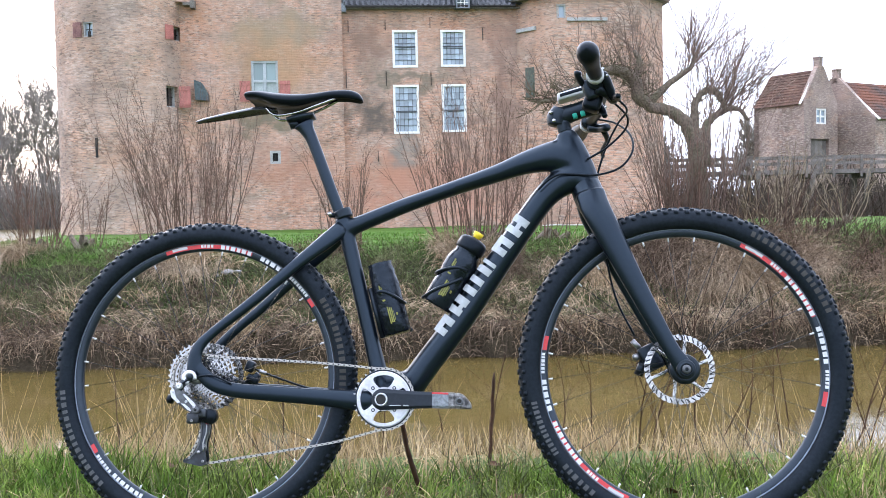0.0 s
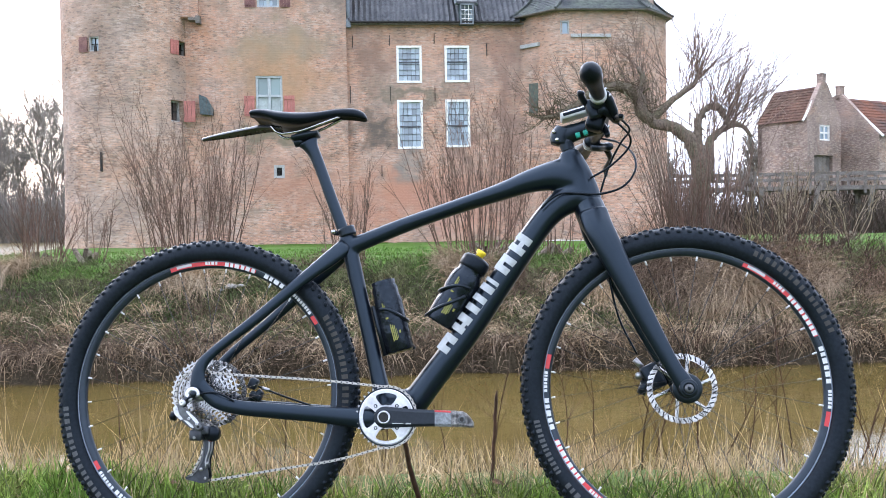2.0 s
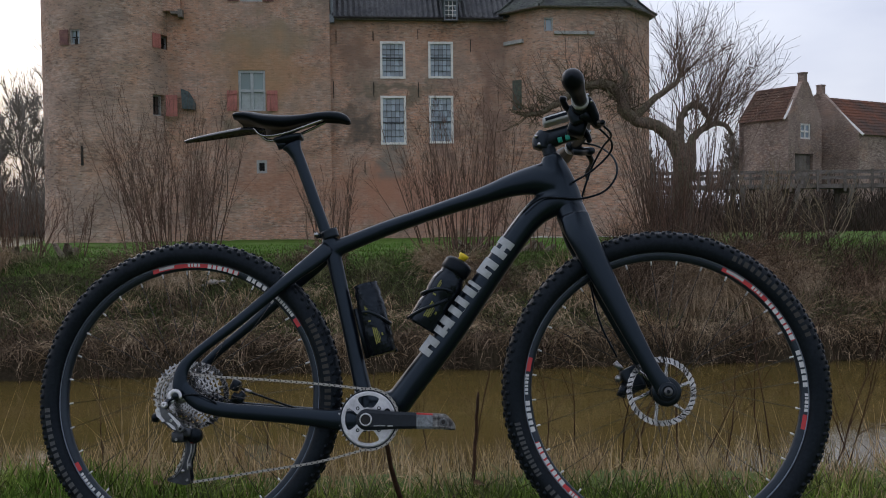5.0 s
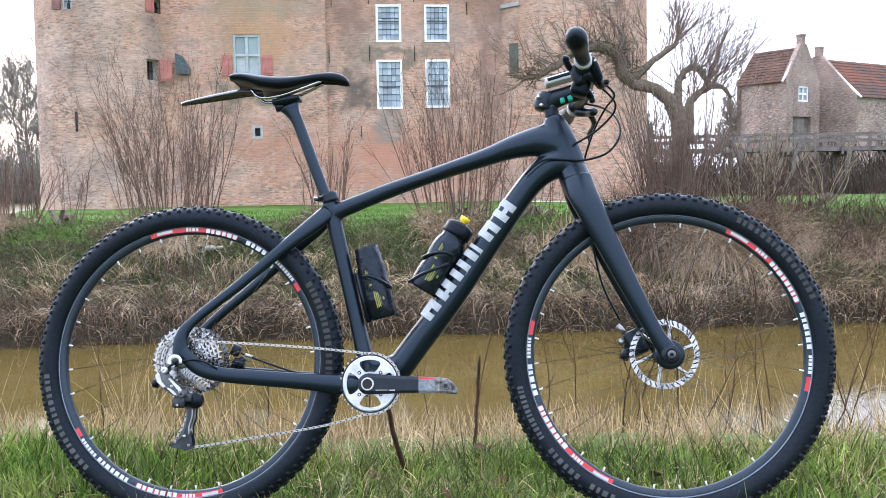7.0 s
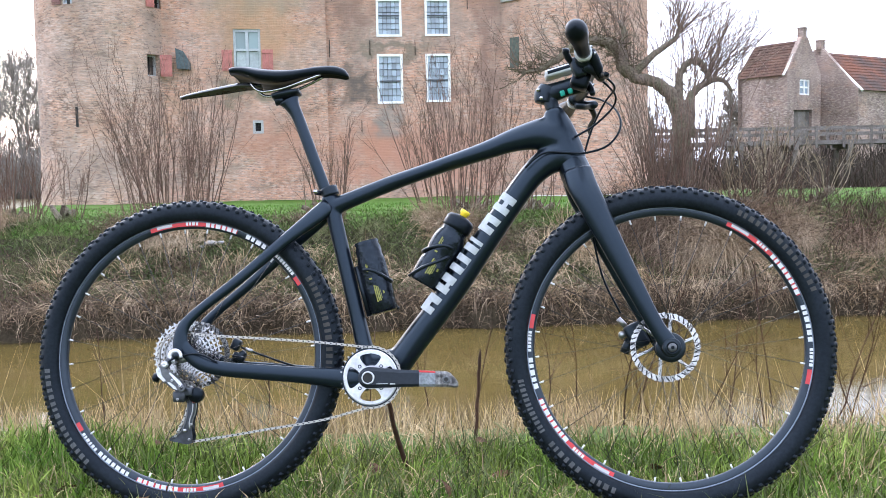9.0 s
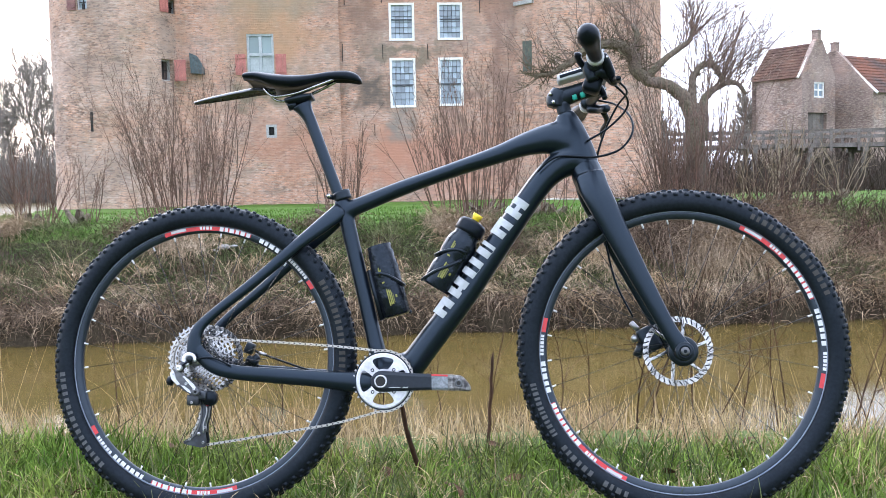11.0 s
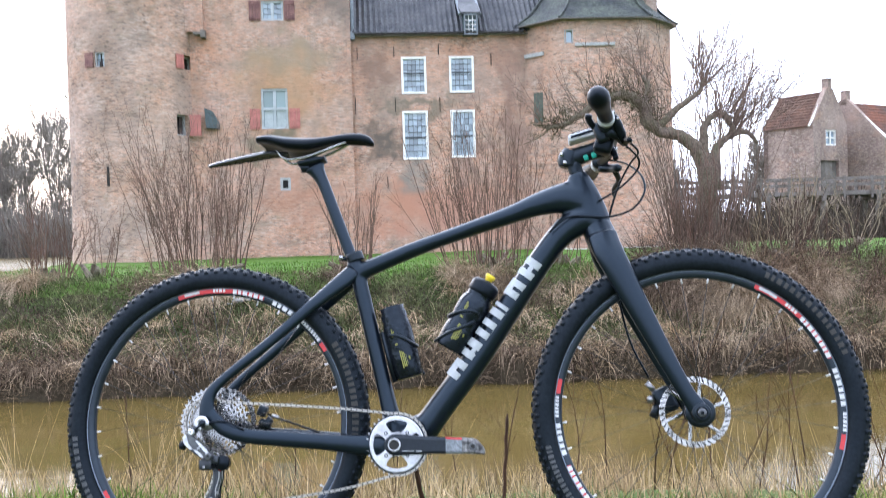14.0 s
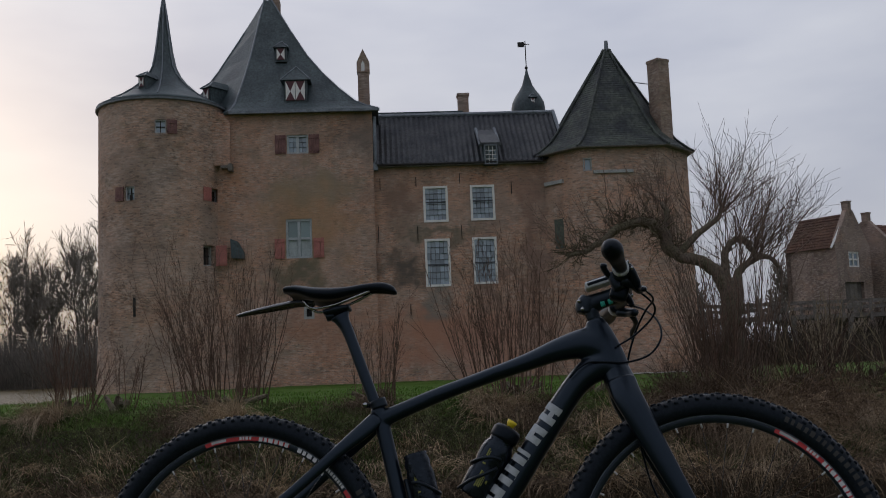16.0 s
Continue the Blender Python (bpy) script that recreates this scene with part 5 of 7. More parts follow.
# ---- near bank: grass, reeds, sticks ----
def near_blades(name, n, seed, x0, x1, y0, y1, ln, width, material, label, droop, wild=0.35, category="grass"):
    rng = np.random.default_rng(seed)
    k = max(1, n // 9)
    cx, cy = rng.uniform(x0, x1, k) + rng.normal(0, 0.22, k), rng.uniform(y0, y1, k)
    i = rng.integers(0, k, n)
    x, y = cx[i] + rng.normal(0, 0.025, n), cy[i] + rng.normal(0, 0.025, n)
    dirs = np.stack([rng.normal(0, wild, n), rng.normal(0, wild, n), np.ones(n)], 1)
    return tagged(obj(name, strands(np.stack([x, y, height(x, y) - 0.01], 1), dirs, ln * rng.uniform(0.35, 1.25, n), width * rng.uniform(0.6, 1.3, n), droop * rng.uniform(0.3, 1.5, n), rng, 4), material), label, category, kind="stuff")


near_blades("grass", 34000, 301, -2.3, 2.3, 1.55, 2.62, 0.07, 0.0055, GRASS, "long green grass on the near bank", 0.9)
near_blades("grass_light", 6000, 306, -2.3, 2.3, 1.6, 2.7, 0.12, 0.0045, BANK_GRASS, "taller green blades on the near bank", 0.9)
near_blades("grass_dry", 9500, 302, -2.3, 2.3, 1.6, 2.85, 0.10, 0.0034, STRAW, "dry blades among the green grass", 1.6, 0.6)
near_blades("grass_tufts", 9000, 307, -2.4, -0.85, 2.2, 2.7, 0.105, 0.0055, GRASS, "lush green tufts on the near bank", 1.1)
near_blades("grass_tufts_far", 4200, 308, 1.05, 2.6, 2.3, 2.7, 0.105, 0.0055, GRASS, "green tufts on the near bank", 1.1)
near_blades("reeds", 5200, 303, -2.8, 2.8, 2.55, 3.2, 0.12, 0.0034, STRAW, "pale dry grass at the water's edge", 0.55, 0.25, "dry grass")
near_blades("reed_stems", 520, 305, -2.8, 2.8, 2.6, 3.2, 0.24, 0.0030, STRAW, "tall thin dry stems at the water's edge", 0.35, 0.2, "dry grass")
near_blades("reed_stems_tall", 130, 309, -1.5, -0.5, 2.62, 3.1, 0.36, 0.0028, STRAW, "tall bent dry stems beside the lush grass", 0.6, 0.28, "dry grass")
near_blades("reeds_low", 6000, 304, -2.8, 2.8, 3.1, 4.0, 0.20, 0.004, STRAW_DARK, "brown dead grass on the near slope", 0.6, 0.3, "dry grass")


rng = np.random.default_rng(311)                     # thinner meadow grass round about
n = 46000
x, y = rng.normal(0, 2.6, n), 2.6 - np.abs(rng.normal(0, 2.2, n))
tagged(obj("meadow_grass", strands(np.stack([x, y, height(x, y) - 0.01], 1), np.stack([rng.normal(0, 0.4, n), rng.normal(0, 0.4, n), np.ones(n)], 1), rng.uniform(0.025, 0.075, n), rng.uniform(0.004, 0.007, n), rng.uniform(0.3, 1.3, n), rng, 2), GRASS),
       "short green meadow grass on the near bank", "grass", kind="stuff")


def stick(points, r0, r1, label):
    p = smooth_path(points, 6)
    rng = np.random.default_rng(int(1000 * r0))
    p = p + np.stack([rng.normal(0, 0.0009, len(p)), rng.normal(0, 0.001, len(p)), np.zeros(len(p))], 1)
    r = np.linspace(r0, r1, len(p)) * rng.uniform(0.88, 1.1, len(p))
    r[-1] *= 0.45
    b = tagged(obj("stick", tube(p, r, 8), DARK_STICK, smooth=True), label, "stick")
    return b


def sapling(x, y, hgt, seed, lean=0.0):
    """A thin bare twig plant at the water's edge."""
    rng = np.random.default_rng(seed)
    z = float(height(x, y))
    t = tagged(empty("sapling", pose(x, y, z)), "thin bare dark twig growing at the water's edge", "sapling", "saplings at the water")
    out = []
    grow(rng, (0, 0, -0.02), (lean, 0, 1), hgt, 0.0029, 0, out, levels=1, kids=7, wander=0.10, lift=0.02, spread=0.5, ratio=0.42)
    part("stem", wood(out[:1], 6, 0.0013), DARK_STICK, t)
    for b in out[1:]:
        part("twig", wood([b], 4, 0.0009), DARK_STICK, t)


for k, (x, y, h, lean) in enumerate(((0.50, 2.95, 0.42, 0.1), (0.62, 3.05, 0.36, -0.25), (0.72, 2.9, 0.30, 0.3), (0.83, 3.0, 0.40, 0.15), (0.95, 2.95, 0.34, -0.3), (1.08, 3.0, 0.38, 0.25), (1.3, 2.9, 0.42, 0.35), (1.36, 3.0, 0.36, 0.5), (0.02, 2.95, 0.36, 0.2), (-0.1, 3.0, 0.34, -0.15), (-1.15, 2.95, 0.34, 0.1), (-0.62, 2.9, 0.28, 0.2), (1.18, 2.85, 0.3, -0.1))):
    sapling(x, y, h, 400 + k, lean)
for k, (x, y, h, lean) in enumerate(((0.55, 3.05, 0.5, 0.3), (0.68, 2.95, 0.44, 0.05), (1.0, 3.05, 0.48, 0.1), (1.13, 2.9, 0.46, 0.4), (1.24, 3.05, 0.5, 0.2), (1.42, 2.95, 0.45, -0.2), (0.25, 3.0, 0.36, 0.1), (0.36, 2.95, 0.4, -0.1), (-0.32, 3.0, 0.34, 0.1), (-0.85, 3.0, 0.38, -0.1))):
    sapling(x, y, h, 440 + k, lean)

# dead leaves lying in the grass
rng = np.random.default_rng(330)
for k in range(46):
    x, y = rng.uniform(-1.6, 1.6), rng.uniform(1.75, 2.6)
    ln, w, c = rng.uniform(0.018, 0.032), rng.uniform(0.010, 0.018), rng.uniform(0.2, 0.6)
    v = [(ln * (u - 0.5) * 2, w * s * math.sin(math.pi * (0.06 + 0.88 * u)), 0.3 * w * abs(s) * c + 0.012 * c * math.sin(3 * u)) for u in np.linspace(0, 1, 6) for s in (-1, 0, 1)]
    f = [(i * 3 + j, i * 3 + 3 + j, i * 3 + 4 + j, i * 3 + 1 + j) for i in range(5) for j in range(2)]
    m = pose(x, y, float(height(x, y)) + rng.uniform(0.012, 0.05), rng.uniform(-35, 35), rng.uniform(-35, 35), rng.uniform(0, 360))
    tagged(obj("dead_leaf", moved((v, f), m), LEAF), "curled brown dead leaf lying in the grass", "leaf", "dead leaves in the grass")
stick([(-0.115, 2.44, -0.2), (-0.15, 2.42, 0.0), (-0.178, 2.38, 0.12), (-0.20, 2.33, 0.27)], 0.0075, 0.006, "dead stick propped under the bicycle")
stick([(0.022, 2.62, -0.2), (0.028, 2.60, 0.02), (0.036, 2.60, 0.15), (0.046, 2.60, 0.29)], 0.0055, 0.0042, "thin dead stem standing in the grass")

# ---- mountain bike; x forward, y away from its chain side, z up, from the rear axle ----
CARBON = mat("matt_black_carbon", (0.0034, 0.0054, 0.0092), 0.29, var=0.15, scale=6.0, fine=90.0, bump=0.02, spec=0.46, sheen=(0.62, 0.80, 1.0))
RUBBER = mat("tyre_rubber", (0.0075, 0.0095, 0.0125), 0.42, var=0.35, scale=12.0, fine=140.0, bump=0.25, tint=(0.009, 0.011, 0.014), spec=0.17, sheen=(0.65, 0.82, 1.0))
BLACK_METAL = mat("black_anodised", (0.006, 0.0075, 0.010), 0.32, 0.0, spec=0.34, sheen=(0.66, 0.83, 1.0), var=0.2, scale=20.0, fine=200.0, bump=0.03)
BLACK_PLASTIC = mat("black_plastic", (0.0045, 0.0055, 0.0075), 0.34, spec=0.18, sheen=(0.66, 0.83, 1.0), var=0.2, scale=20.0, fine=200.0, bump=0.05)
STEEL = mat("bright_steel", (0.40, 0.40, 0.40), 0.25, 1.0, var=0.15, scale=30.0, fine=200.0, bump=0.03)
CHAIN_STEEL = mat("chain_steel", (0.36, 0.345, 0.32), 0.35, 1.0, var=0.25, scale=40.0, fine=200.0, bump=0.05)
ALLOY = mat("polished_alloy", (0.33, 0.33, 0.34), 0.28, 0.95, var=0.1, scale=20.0, fine=200.0, bump=0.02)
GREY_ALLOY = mat("dark_grey_alloy", (0.085, 0.09, 0.10), 0.38, 0.6, var=0.2, scale=20.0, fine=150.0, bump=0.03, tint=(0.12, 0.125, 0.13))
SCUFFED = mat("scuffed_alloy", (0.012, 0.012, 0.014), 0.35, 0.2, var=0.6, scale=110.0, fine=300.0, bump=0.6, tint=(0.22, 0.215, 0.21))
SILVER_PRINT = mat("silver_print", (0.36, 0.38, 0.39), 0.45, 0.2, var=0.1, scale=20.0, fine=150.0, bump=0.0)
RED_PRINT = mat("red_print", (0.50, 0.03, 0.035), 0.4, var=0.1, scale=20.0, fine=100.0, bump=0.0)
WHITE_PRINT = mat("white_print", (0.60, 0.60, 0.61), 0.4, var=0.06, scale=20.0, fine=100.0, bump=0.0)
GREY_PRINT = mat("grey_print", (0.06, 0.063, 0.066), 0.7, var=0.25, scale=40.0, fine=200.0, bump=0.0)
TAN_PRINT = mat("dull_gold_print", (0.027, 0.025, 0.021), 0.7, var=0.2, scale=40.0, fine=200.0, bump=0.0)
RIM_BLACK = mat("satin_black_rim", (0.016, 0.020, 0.027), 0.28, 0.0, var=0.15, scale=10.0, fine=100.0, bump=0.02, spec=0.45, sheen=(0.7, 0.85, 1.0))
RIM_EDGE = mat("pale_rim_edge", (0.17, 0.20, 0.25), 0.35, 0.5, var=0.15)
SPOKE_BLACK = mat("black_spoke", (0.03, 0.03, 0.03), 0.35, 0.7, var=0.1)
GREEN_RUBBER = mat("green_band", (0.0, 0.20, 0.14), 0.5, var=0.2)
YELLOW = mat("yellow_plastic", (0.80, 0.60, 0.02), 0.4, var=0.1)
OLIVE_PRINT = mat("olive_print", (0.17, 0.165, 0.025), 0.55, var=0.3, scale=40.0)
BOTTLE = mat("smoky_bottle_plastic", (0.0055, 0.007, 0.010), 0.22, var=0.3, scale=20.0, fine=60.0, bump=0.25, spec=0.35, sheen=(0.66, 0.82, 1.0))
LCD = mat("pale_grey_plastic", (0.45, 0.46, 0.47), 0.35, var=0.1)
GUARD = mat("dark_grey_plastic", (0.045, 0.047, 0.052), 0.22, var=0.15, spec=0.6)
WRAP = mat("black_plastic_wrap", (0.0055, 0.0065, 0.009), 0.22, var=0.2, scale=30.0, fine=45.0, bump=1.0, spec=0.35, sheen=(0.66, 0.82, 1.0))

B_AX = Vector((math.cos(radians(-3.98)) * math.cos(radians(0.83)), math.sin(radians(-3.98)) * math.cos(radians(0.83)), math.sin(radians(0.83))))
LEAN_AWAY = radians(10.12)
n_side = Vector((math.sin(radians(-3.98)), -math.cos(radians(-3.98)), 0))
up0 = n_side.cross(B_AX)
up0 = up0 if up0.z > 0 else -up0
B_UP = (up0 * math.cos(LEAN_AWAY) - n_side * math.sin(LEAN_AWAY)).normalized()
B_Y = B_UP.cross(B_AX).normalized()
HUB = Vector((-0.645, 2.201, 0.361))
B_ORIGIN = HUB - B_UP * 0.367 + B_AX * 0.55
BIKE = Matrix(((B_AX.x, B_Y.x, B_UP.x, B_ORIGIN.x), (B_AX.y, B_Y.y, B_UP.y, B_ORIGIN.y), (B_AX.z, B_Y.z, B_UP.z, B_ORIGIN.z), (0, 0, 0, 1)))
bike = tagged(empty("mountain_bike", BIKE), "matt black carbon hardtail mountain bike leaning on a stick", "bicycle")
FROM_HUB = pose(-0.55, 0, 0.367)
WB = 1.107


def bpart(name, shape, material, parent=None, label="", smooth=True):
    """A part of the bike, its shape given from the rear axle."""
    return part(name, moved(shape, FROM_HUB), material, parent or bike, label, smooth)


def flat_tube(rows, n=16, y=None, steps=5):
    """A tube in the bike's plane from rows of (x, z, half height, half width[, y])."""
    r = smooth_path(rows, steps)
    pts = np.stack([r[:, 0], r[:, 4] if r.shape[1] > 4 else np.zeros(len(r)), r[:, 1]], 1)
    return tube(pts, r[:, 2], n, r[:, 3] / r[:, 2])


frame_shape = join(
    flat_tube([(0.437, -0.075, 0.02, 0.026), (0.43, -0.05, 0.024, 0.03), (0.405, 0.06, 0.019, 0.02), (0.37, 0.215, 0.0185, 0.018), (0.342, 0.335, 0.019, 0.017), (0.332, 0.372, 0.018, 0.017)]),
    flat_tube([(0.325, 0.335, 0.03, 0.017), (0.36, 0.348, 0.021, 0.018), (0.475, 0.391, 0.0185, 0.02), (0.58, 0.425, 0.0175, 0.022), (0.70, 0.462, 0.021, 0.024), (0.775, 0.487, 0.028, 0.027), (0.835, 0.498, 0.038, 0.029), (0.878, 0.494, 0.050, 0.03)]),
    flat_tube([(0.445, -0.06, 0.036, 0.03), (0.49, -0.03, 0.033, 0.033), (0.53, 0.02, 0.0315, 0.032), (0.62, 0.135, 0.031, 0.03), (0.70, 0.25, 0.030, 0.029), (0.78, 0.362, 0.029, 0.029), (0.82, 0.41, 0.03, 0.03), (0.858, 0.438, 0.034, 0.031), (0.90, 0.45, 0.036, 0.032)]),
    flat_tube([(0.864, 0.556, 0.0215, 0.022), (0.872, 0.53, 0.03, 0.026), (0.885, 0.49, 0.036, 0.029), (0.898, 0.45, 0.038, 0.031), (0.905, 0.427, 0.036, 0.031)]),
    tube([(0.438, -0.045, -0.056), (0.438, 0.045, -0.056)], 0.026, 24),
    flat_tube([(0.415, -0.045, 0.030, 0.026), (0.44, -0.040, 0.042, 0.030), (0.475, -0.03, 0.038, 0.030), (0.50, -0.015, 0.030, 0.028)]),
)
def blended(ob, voxel, rounds):
    """Moulds the crossing tubes of a carbon part into one smooth skin."""
    rm = ob.modifiers.new("skin", "REMESH")
    rm.mode, rm.voxel_size, rm.use_smooth_shade = "VOXEL", voxel, True
    sm = ob.modifiers.new("fillet", "SMOOTH")
    sm.factor, sm.iterations = 0.5, rounds
    return ob


frame_part = blended(solid(bpart("frame", frame_shape, CARBON)), 0.0028, 22)
for s in (-1, 1):
    for nm, rows in (("seat_stay", [(0.335, 0.345, 0.020, 0.012, 0.008 * s), (0.30, 0.312, 0.019, 0.011, 0.025 * s), (0.24, 0.262, 0.0145, 0.009, 0.042 * s), (0.14, 0.178, 0.0125, 0.008, 0.052 * s), (0.04, 0.100, 0.0115, 0.008, 0.062 * s), (0.006, 0.062, 0.0145, 0.007, 0.066 * s), (0.0, 0.025, 0.0175, 0.006, 0.067 * s), (0.0, 0.002, 0.014, 0.005, 0.067 * s)]),
                     ("chain_stay", [(0.43, -0.062, 0.025, 0.014, 0.028 * s), (0.37, -0.058, 0.023, 0.011, 0.042 * s), (0.28, -0.049, 0.0185, 0.010, 0.052 * s), (0.18, -0.040, 0.0175, 0.009, 0.060 * s), (0.10, -0.032, 0.0165, 0.008, 0.065 * s), (0.05, -0.018, 0.017, 0.007, 0.067 * s), (0.018, 0.008, 0.016, 0.006, 0.067 * s), (0.002, 0.03, 0.014, 0.005, 0.067 * s)])):
        solid(bpart(nm, flat_tube(rows), CARBON, frame_part))

# plain silver shapes on the down tube
d_way = Vector((0.202, 0, 0.270)).normalized()
d_up = Vector((-d_way.z, 0, d_way.x))
start = Vector((0.5695, 0, 0.0885))


def on_down_tube(a, b, off=0.0009):
    """a metres along the print, b across it; wraps round the tube's flank."""
    c = start + d_way * a + d_up * b
    hh, hw = 0.0305, 0.0297
    k = max(-0.97, min(0.97, b / hh))
    return (c.x, -hw * math.sqrt(1 - k * k) - off, c.z)


def print_block(outline, material=SILVER_PRINT, parent=None):
    """A flat print drawn from a grid of cells (a0, a1, b0, b1)."""
    shapes = []
    for a0, a1, b0, b1 in outline:
        na, nb = 3, 6
        v = [on_down_tube(a0 + (a1 - a0) * i / na, b0 + (b1 - b0) * j / nb) for i in range(na + 1) for j in range(nb + 1)]
        shapes.append((v, [(i * (nb + 1) + j, (i + 1) * (nb + 1) + j, (i + 1) * (nb + 1) + j + 1, i * (nb + 1) + j + 1) for i in range(na) for j in range(nb)]))
    return bpart("print", join(*shapes), material, parent or frame_part, "plain silver printed shape")


L0, pitch_a, half = -0.002, 0.0565, 0.0225
for i in range(6):
    a = L0 + i * pitch_a
    w = 0.046
    cut = w * (0.58, 0.54, 0.6, 0.5, 0.54, 0.6)[i]
    lo, hi = ((0.35, 1), (-0.2, 0.25), (-1, -0.45), (-1, -0.5), (0.4, 1), (-0.2, 0.3))[i]
    print_block([(a, a + w * 0.36, -half, half), (a + w * 0.36, a + cut, lo * half, hi * half), (a + w * (0.58, 0.54, 0.6, 0.5, 0.54, 0.6)[i], a + w * (0.96, 0.96, 0.94, 0.7, 0.9, 0.98)[i], -half, half)])

# seat post and saddle
post = solid(bpart("seatpost", flat_tube([(0.334, 0.36, 0.0138, 0.0138), (0.30, 0.452, 0.0138, 0.0138), (0.262, 0.555, 0.0142, 0.014), (0.246, 0.588, 0.018, 0.015), (0.238, 0.604, 0.026, 0.016)]), CARBON))
bpart("seat_clamp", join(flat_tube([(0.339, 0.368, 0.0205, 0.0205), (0.332, 0.388, 0.0205, 0.0205)], 20), tube([(0.305, -0.012, 0.376), (0.32, 0.012, 0.376)], 0.006, 8)), BLACK_METAL, post)
bpart("clamp_bolt", tube([(0.306, -0.02, 0.377), (0.306, -0.011, 0.377)], 0.0055, 10), STEEL, post)
bpart("saddle_clamp", join(flat_tube([(0.20, 0.612, 0.009, 0.022), (0.235, 0.617, 0.012, 0.026), (0.264, 0.622, 0.008, 0.022)]), tube([(0.205, 0.0, 0.602), (0.225, 0.0, 0.606)], 0.012, 10)), BLACK_METAL, post)
sad_rows = [(0.107, 0.666, 0.008, 0.055), (0.112, 0.669, 0.0115, 0.064), (0.14, 0.667, 0.0145, 0.070), (0.18, 0.6565, 0.0190, 0.066), (0.225, 0.654, 0.0185, 0.050), (0.265, 0.660, 0.0145, 0.034), (0.31, 0.668, 0.0128, 0.024), (0.35, 0.667, 0.0138, 0.021), (0.374, 0.660, 0.0115, 0.018), (0.383, 0.655, 0.005, 0.010)]
s_path = smooth_path(sad_rows, 5)
secs = []
for x, z, h, w in s_path:
    ring = []
    for k in range(20):
        a = 2 * math.pi * k / 20
        ca, sa = math.cos(a), math.sin(a)
        yy = w * math.copysign(abs(ca) ** 0.8, ca)
        zz = h * sa if sa > 0 else h * sa * (1.0 if abs(ca) > 0.5 else 0.45)
        ring.append((x, yy, z + zz - 0.10 * max(0, abs(yy) - 0.03)))
    secs.append(ring)
saddle = solid(bpart("saddle", rings(secs), BLACK_PLASTIC, None, "slim black racing saddle"))
for s in (-1, 1):
    bpart("saddle_rail", tube(smooth_path([(0.150, 0.02 * s, 0.643), (0.165, 0.022 * s, 0.626), (0.185, 0.022 * s, 0.621), (0.228, 0.022 * s, 0.627), (0.274, 0.02 * s, 0.642), (0.318, 0.012 * s, 0.66)], 5), 0.0036, 8), STEEL, saddle)
fend = []
for x, z, w in smooth_path([(-0.03, 0.6185, 0.007), (-0.005, 0.6225, 0.013), (0.04, 0.6285, 0.019), (0.09, 0.6350, 0.023), (0.13, 0.6395, 0.023), (0.17, 0.6370, 0.016)], 4):
    fend.append([(x, w * c, z + 0.45 * w * (1 - c * c) + o) for c, o in ((-1, 0), (-0.5, 0.001), (0, 0.002), (0.5, 0.001), (1, 0), (1, -0.002), (0.5, -0.002), (0, -0.002), (-0.5, -0.002), (-1, -0.002))])
solid(bpart("mudguard", rings(fend), GUARD, None, "thin clip-on plastic mudguard under the saddle"))

# stem, bars and controls
bpart("steerer_spacer", flat_tube([(0.866, 0.553, 0.0165, 0.0165), (0.859, 0.58, 0.0165, 0.0165)], 18), BLACK_METAL)
stem = solid(bpart("stem", join(flat_tube([(0.845, 0.572, 0.021, 0.020), (0.848, 0.59, 0.026, 0.021), (0.856, 0.61, 0.020, 0.019)]), flat_tube([(0.835, 0.59, 0.020, 0.019), (0.86, 0.594, 0.023, 0.019), (0.90, 0.606, 0.0205, 0.018), (0.945, 0.618, 0.024, 0.024)])), BLACK_METAL))
for x, z in ((0.826, 0.599), (0.833, 0.579), (0.960, 0.606), (0.965, 0.628)):
    bpart("stem_bolt", tube([(x + (0.006 if x < 0.9 else -0.003), -0.0225, z), (x + (0.006 if x < 0.9 else -0.003), -0.012, z)], 0.0045, 10), STEEL, stem)
for k, (x, z) in enumerate(((0.886, 0.592), (0.904, 0.597))):
    bpart("band", moved(bevel_box(-0.0055, 0.0055, -0.004, 0.004, -0.0065, 0.0065, 0.002), pose(x + 0.002, -0.0195, z - 0.004, 0, -15, 0)), GREEN_RUBBER, stem, "green rubber band round the stem")
comp = bpart("bike_computer", moved(bevel_box(-0.034, 0.034, -0.023, 0.023, -0.009, 0.009, 0.005), pose(0.882, -0.004, 0.643, 0, -15, 0)), LCD, None, "pale grey bike computer on the stem")
bpart("computer_screen", moved(bevel_box(-0.026, 0.026, -0.019, 0.019, 0.008, 0.0105, 0.001), pose(0.882, -0.004, 0.643, 0, -15, 0)), BLACK_PLASTIC, comp)
bpart("computer_side", moved(bevel_box(-0.028, 0.03, -0.0245, -0.021, -0.003, 0.0045, 0.001), pose(0.882, -0.004, 0.643, 0, -15, 0)), BLACK_PLASTIC, comp)
BAR = [(0.905, -0.345, 0.632), (0.925, -0.22, 0.625), (0.944, -0.08, 0.619), (0.946, 0.0, 0.618), (0.944, 0.08, 0.619), (0.925, 0.22, 0.625), (0.905, 0.345, 0.632)]


def tube_y(path, radii, n=14):
    """A tube that runs mostly across the bike."""
    p = np.asarray(path, float)
    r = np.full(len(p), radii, float) if np.isscalar(radii) else np.asarray(radii, float)
    a = np.arange(n) * 2 * math.pi / n
    return rings([[(q[0] + k * math.cos(t), q[1], q[2] + k * math.sin(t)) for t in a] for q, k in zip(p, r)])


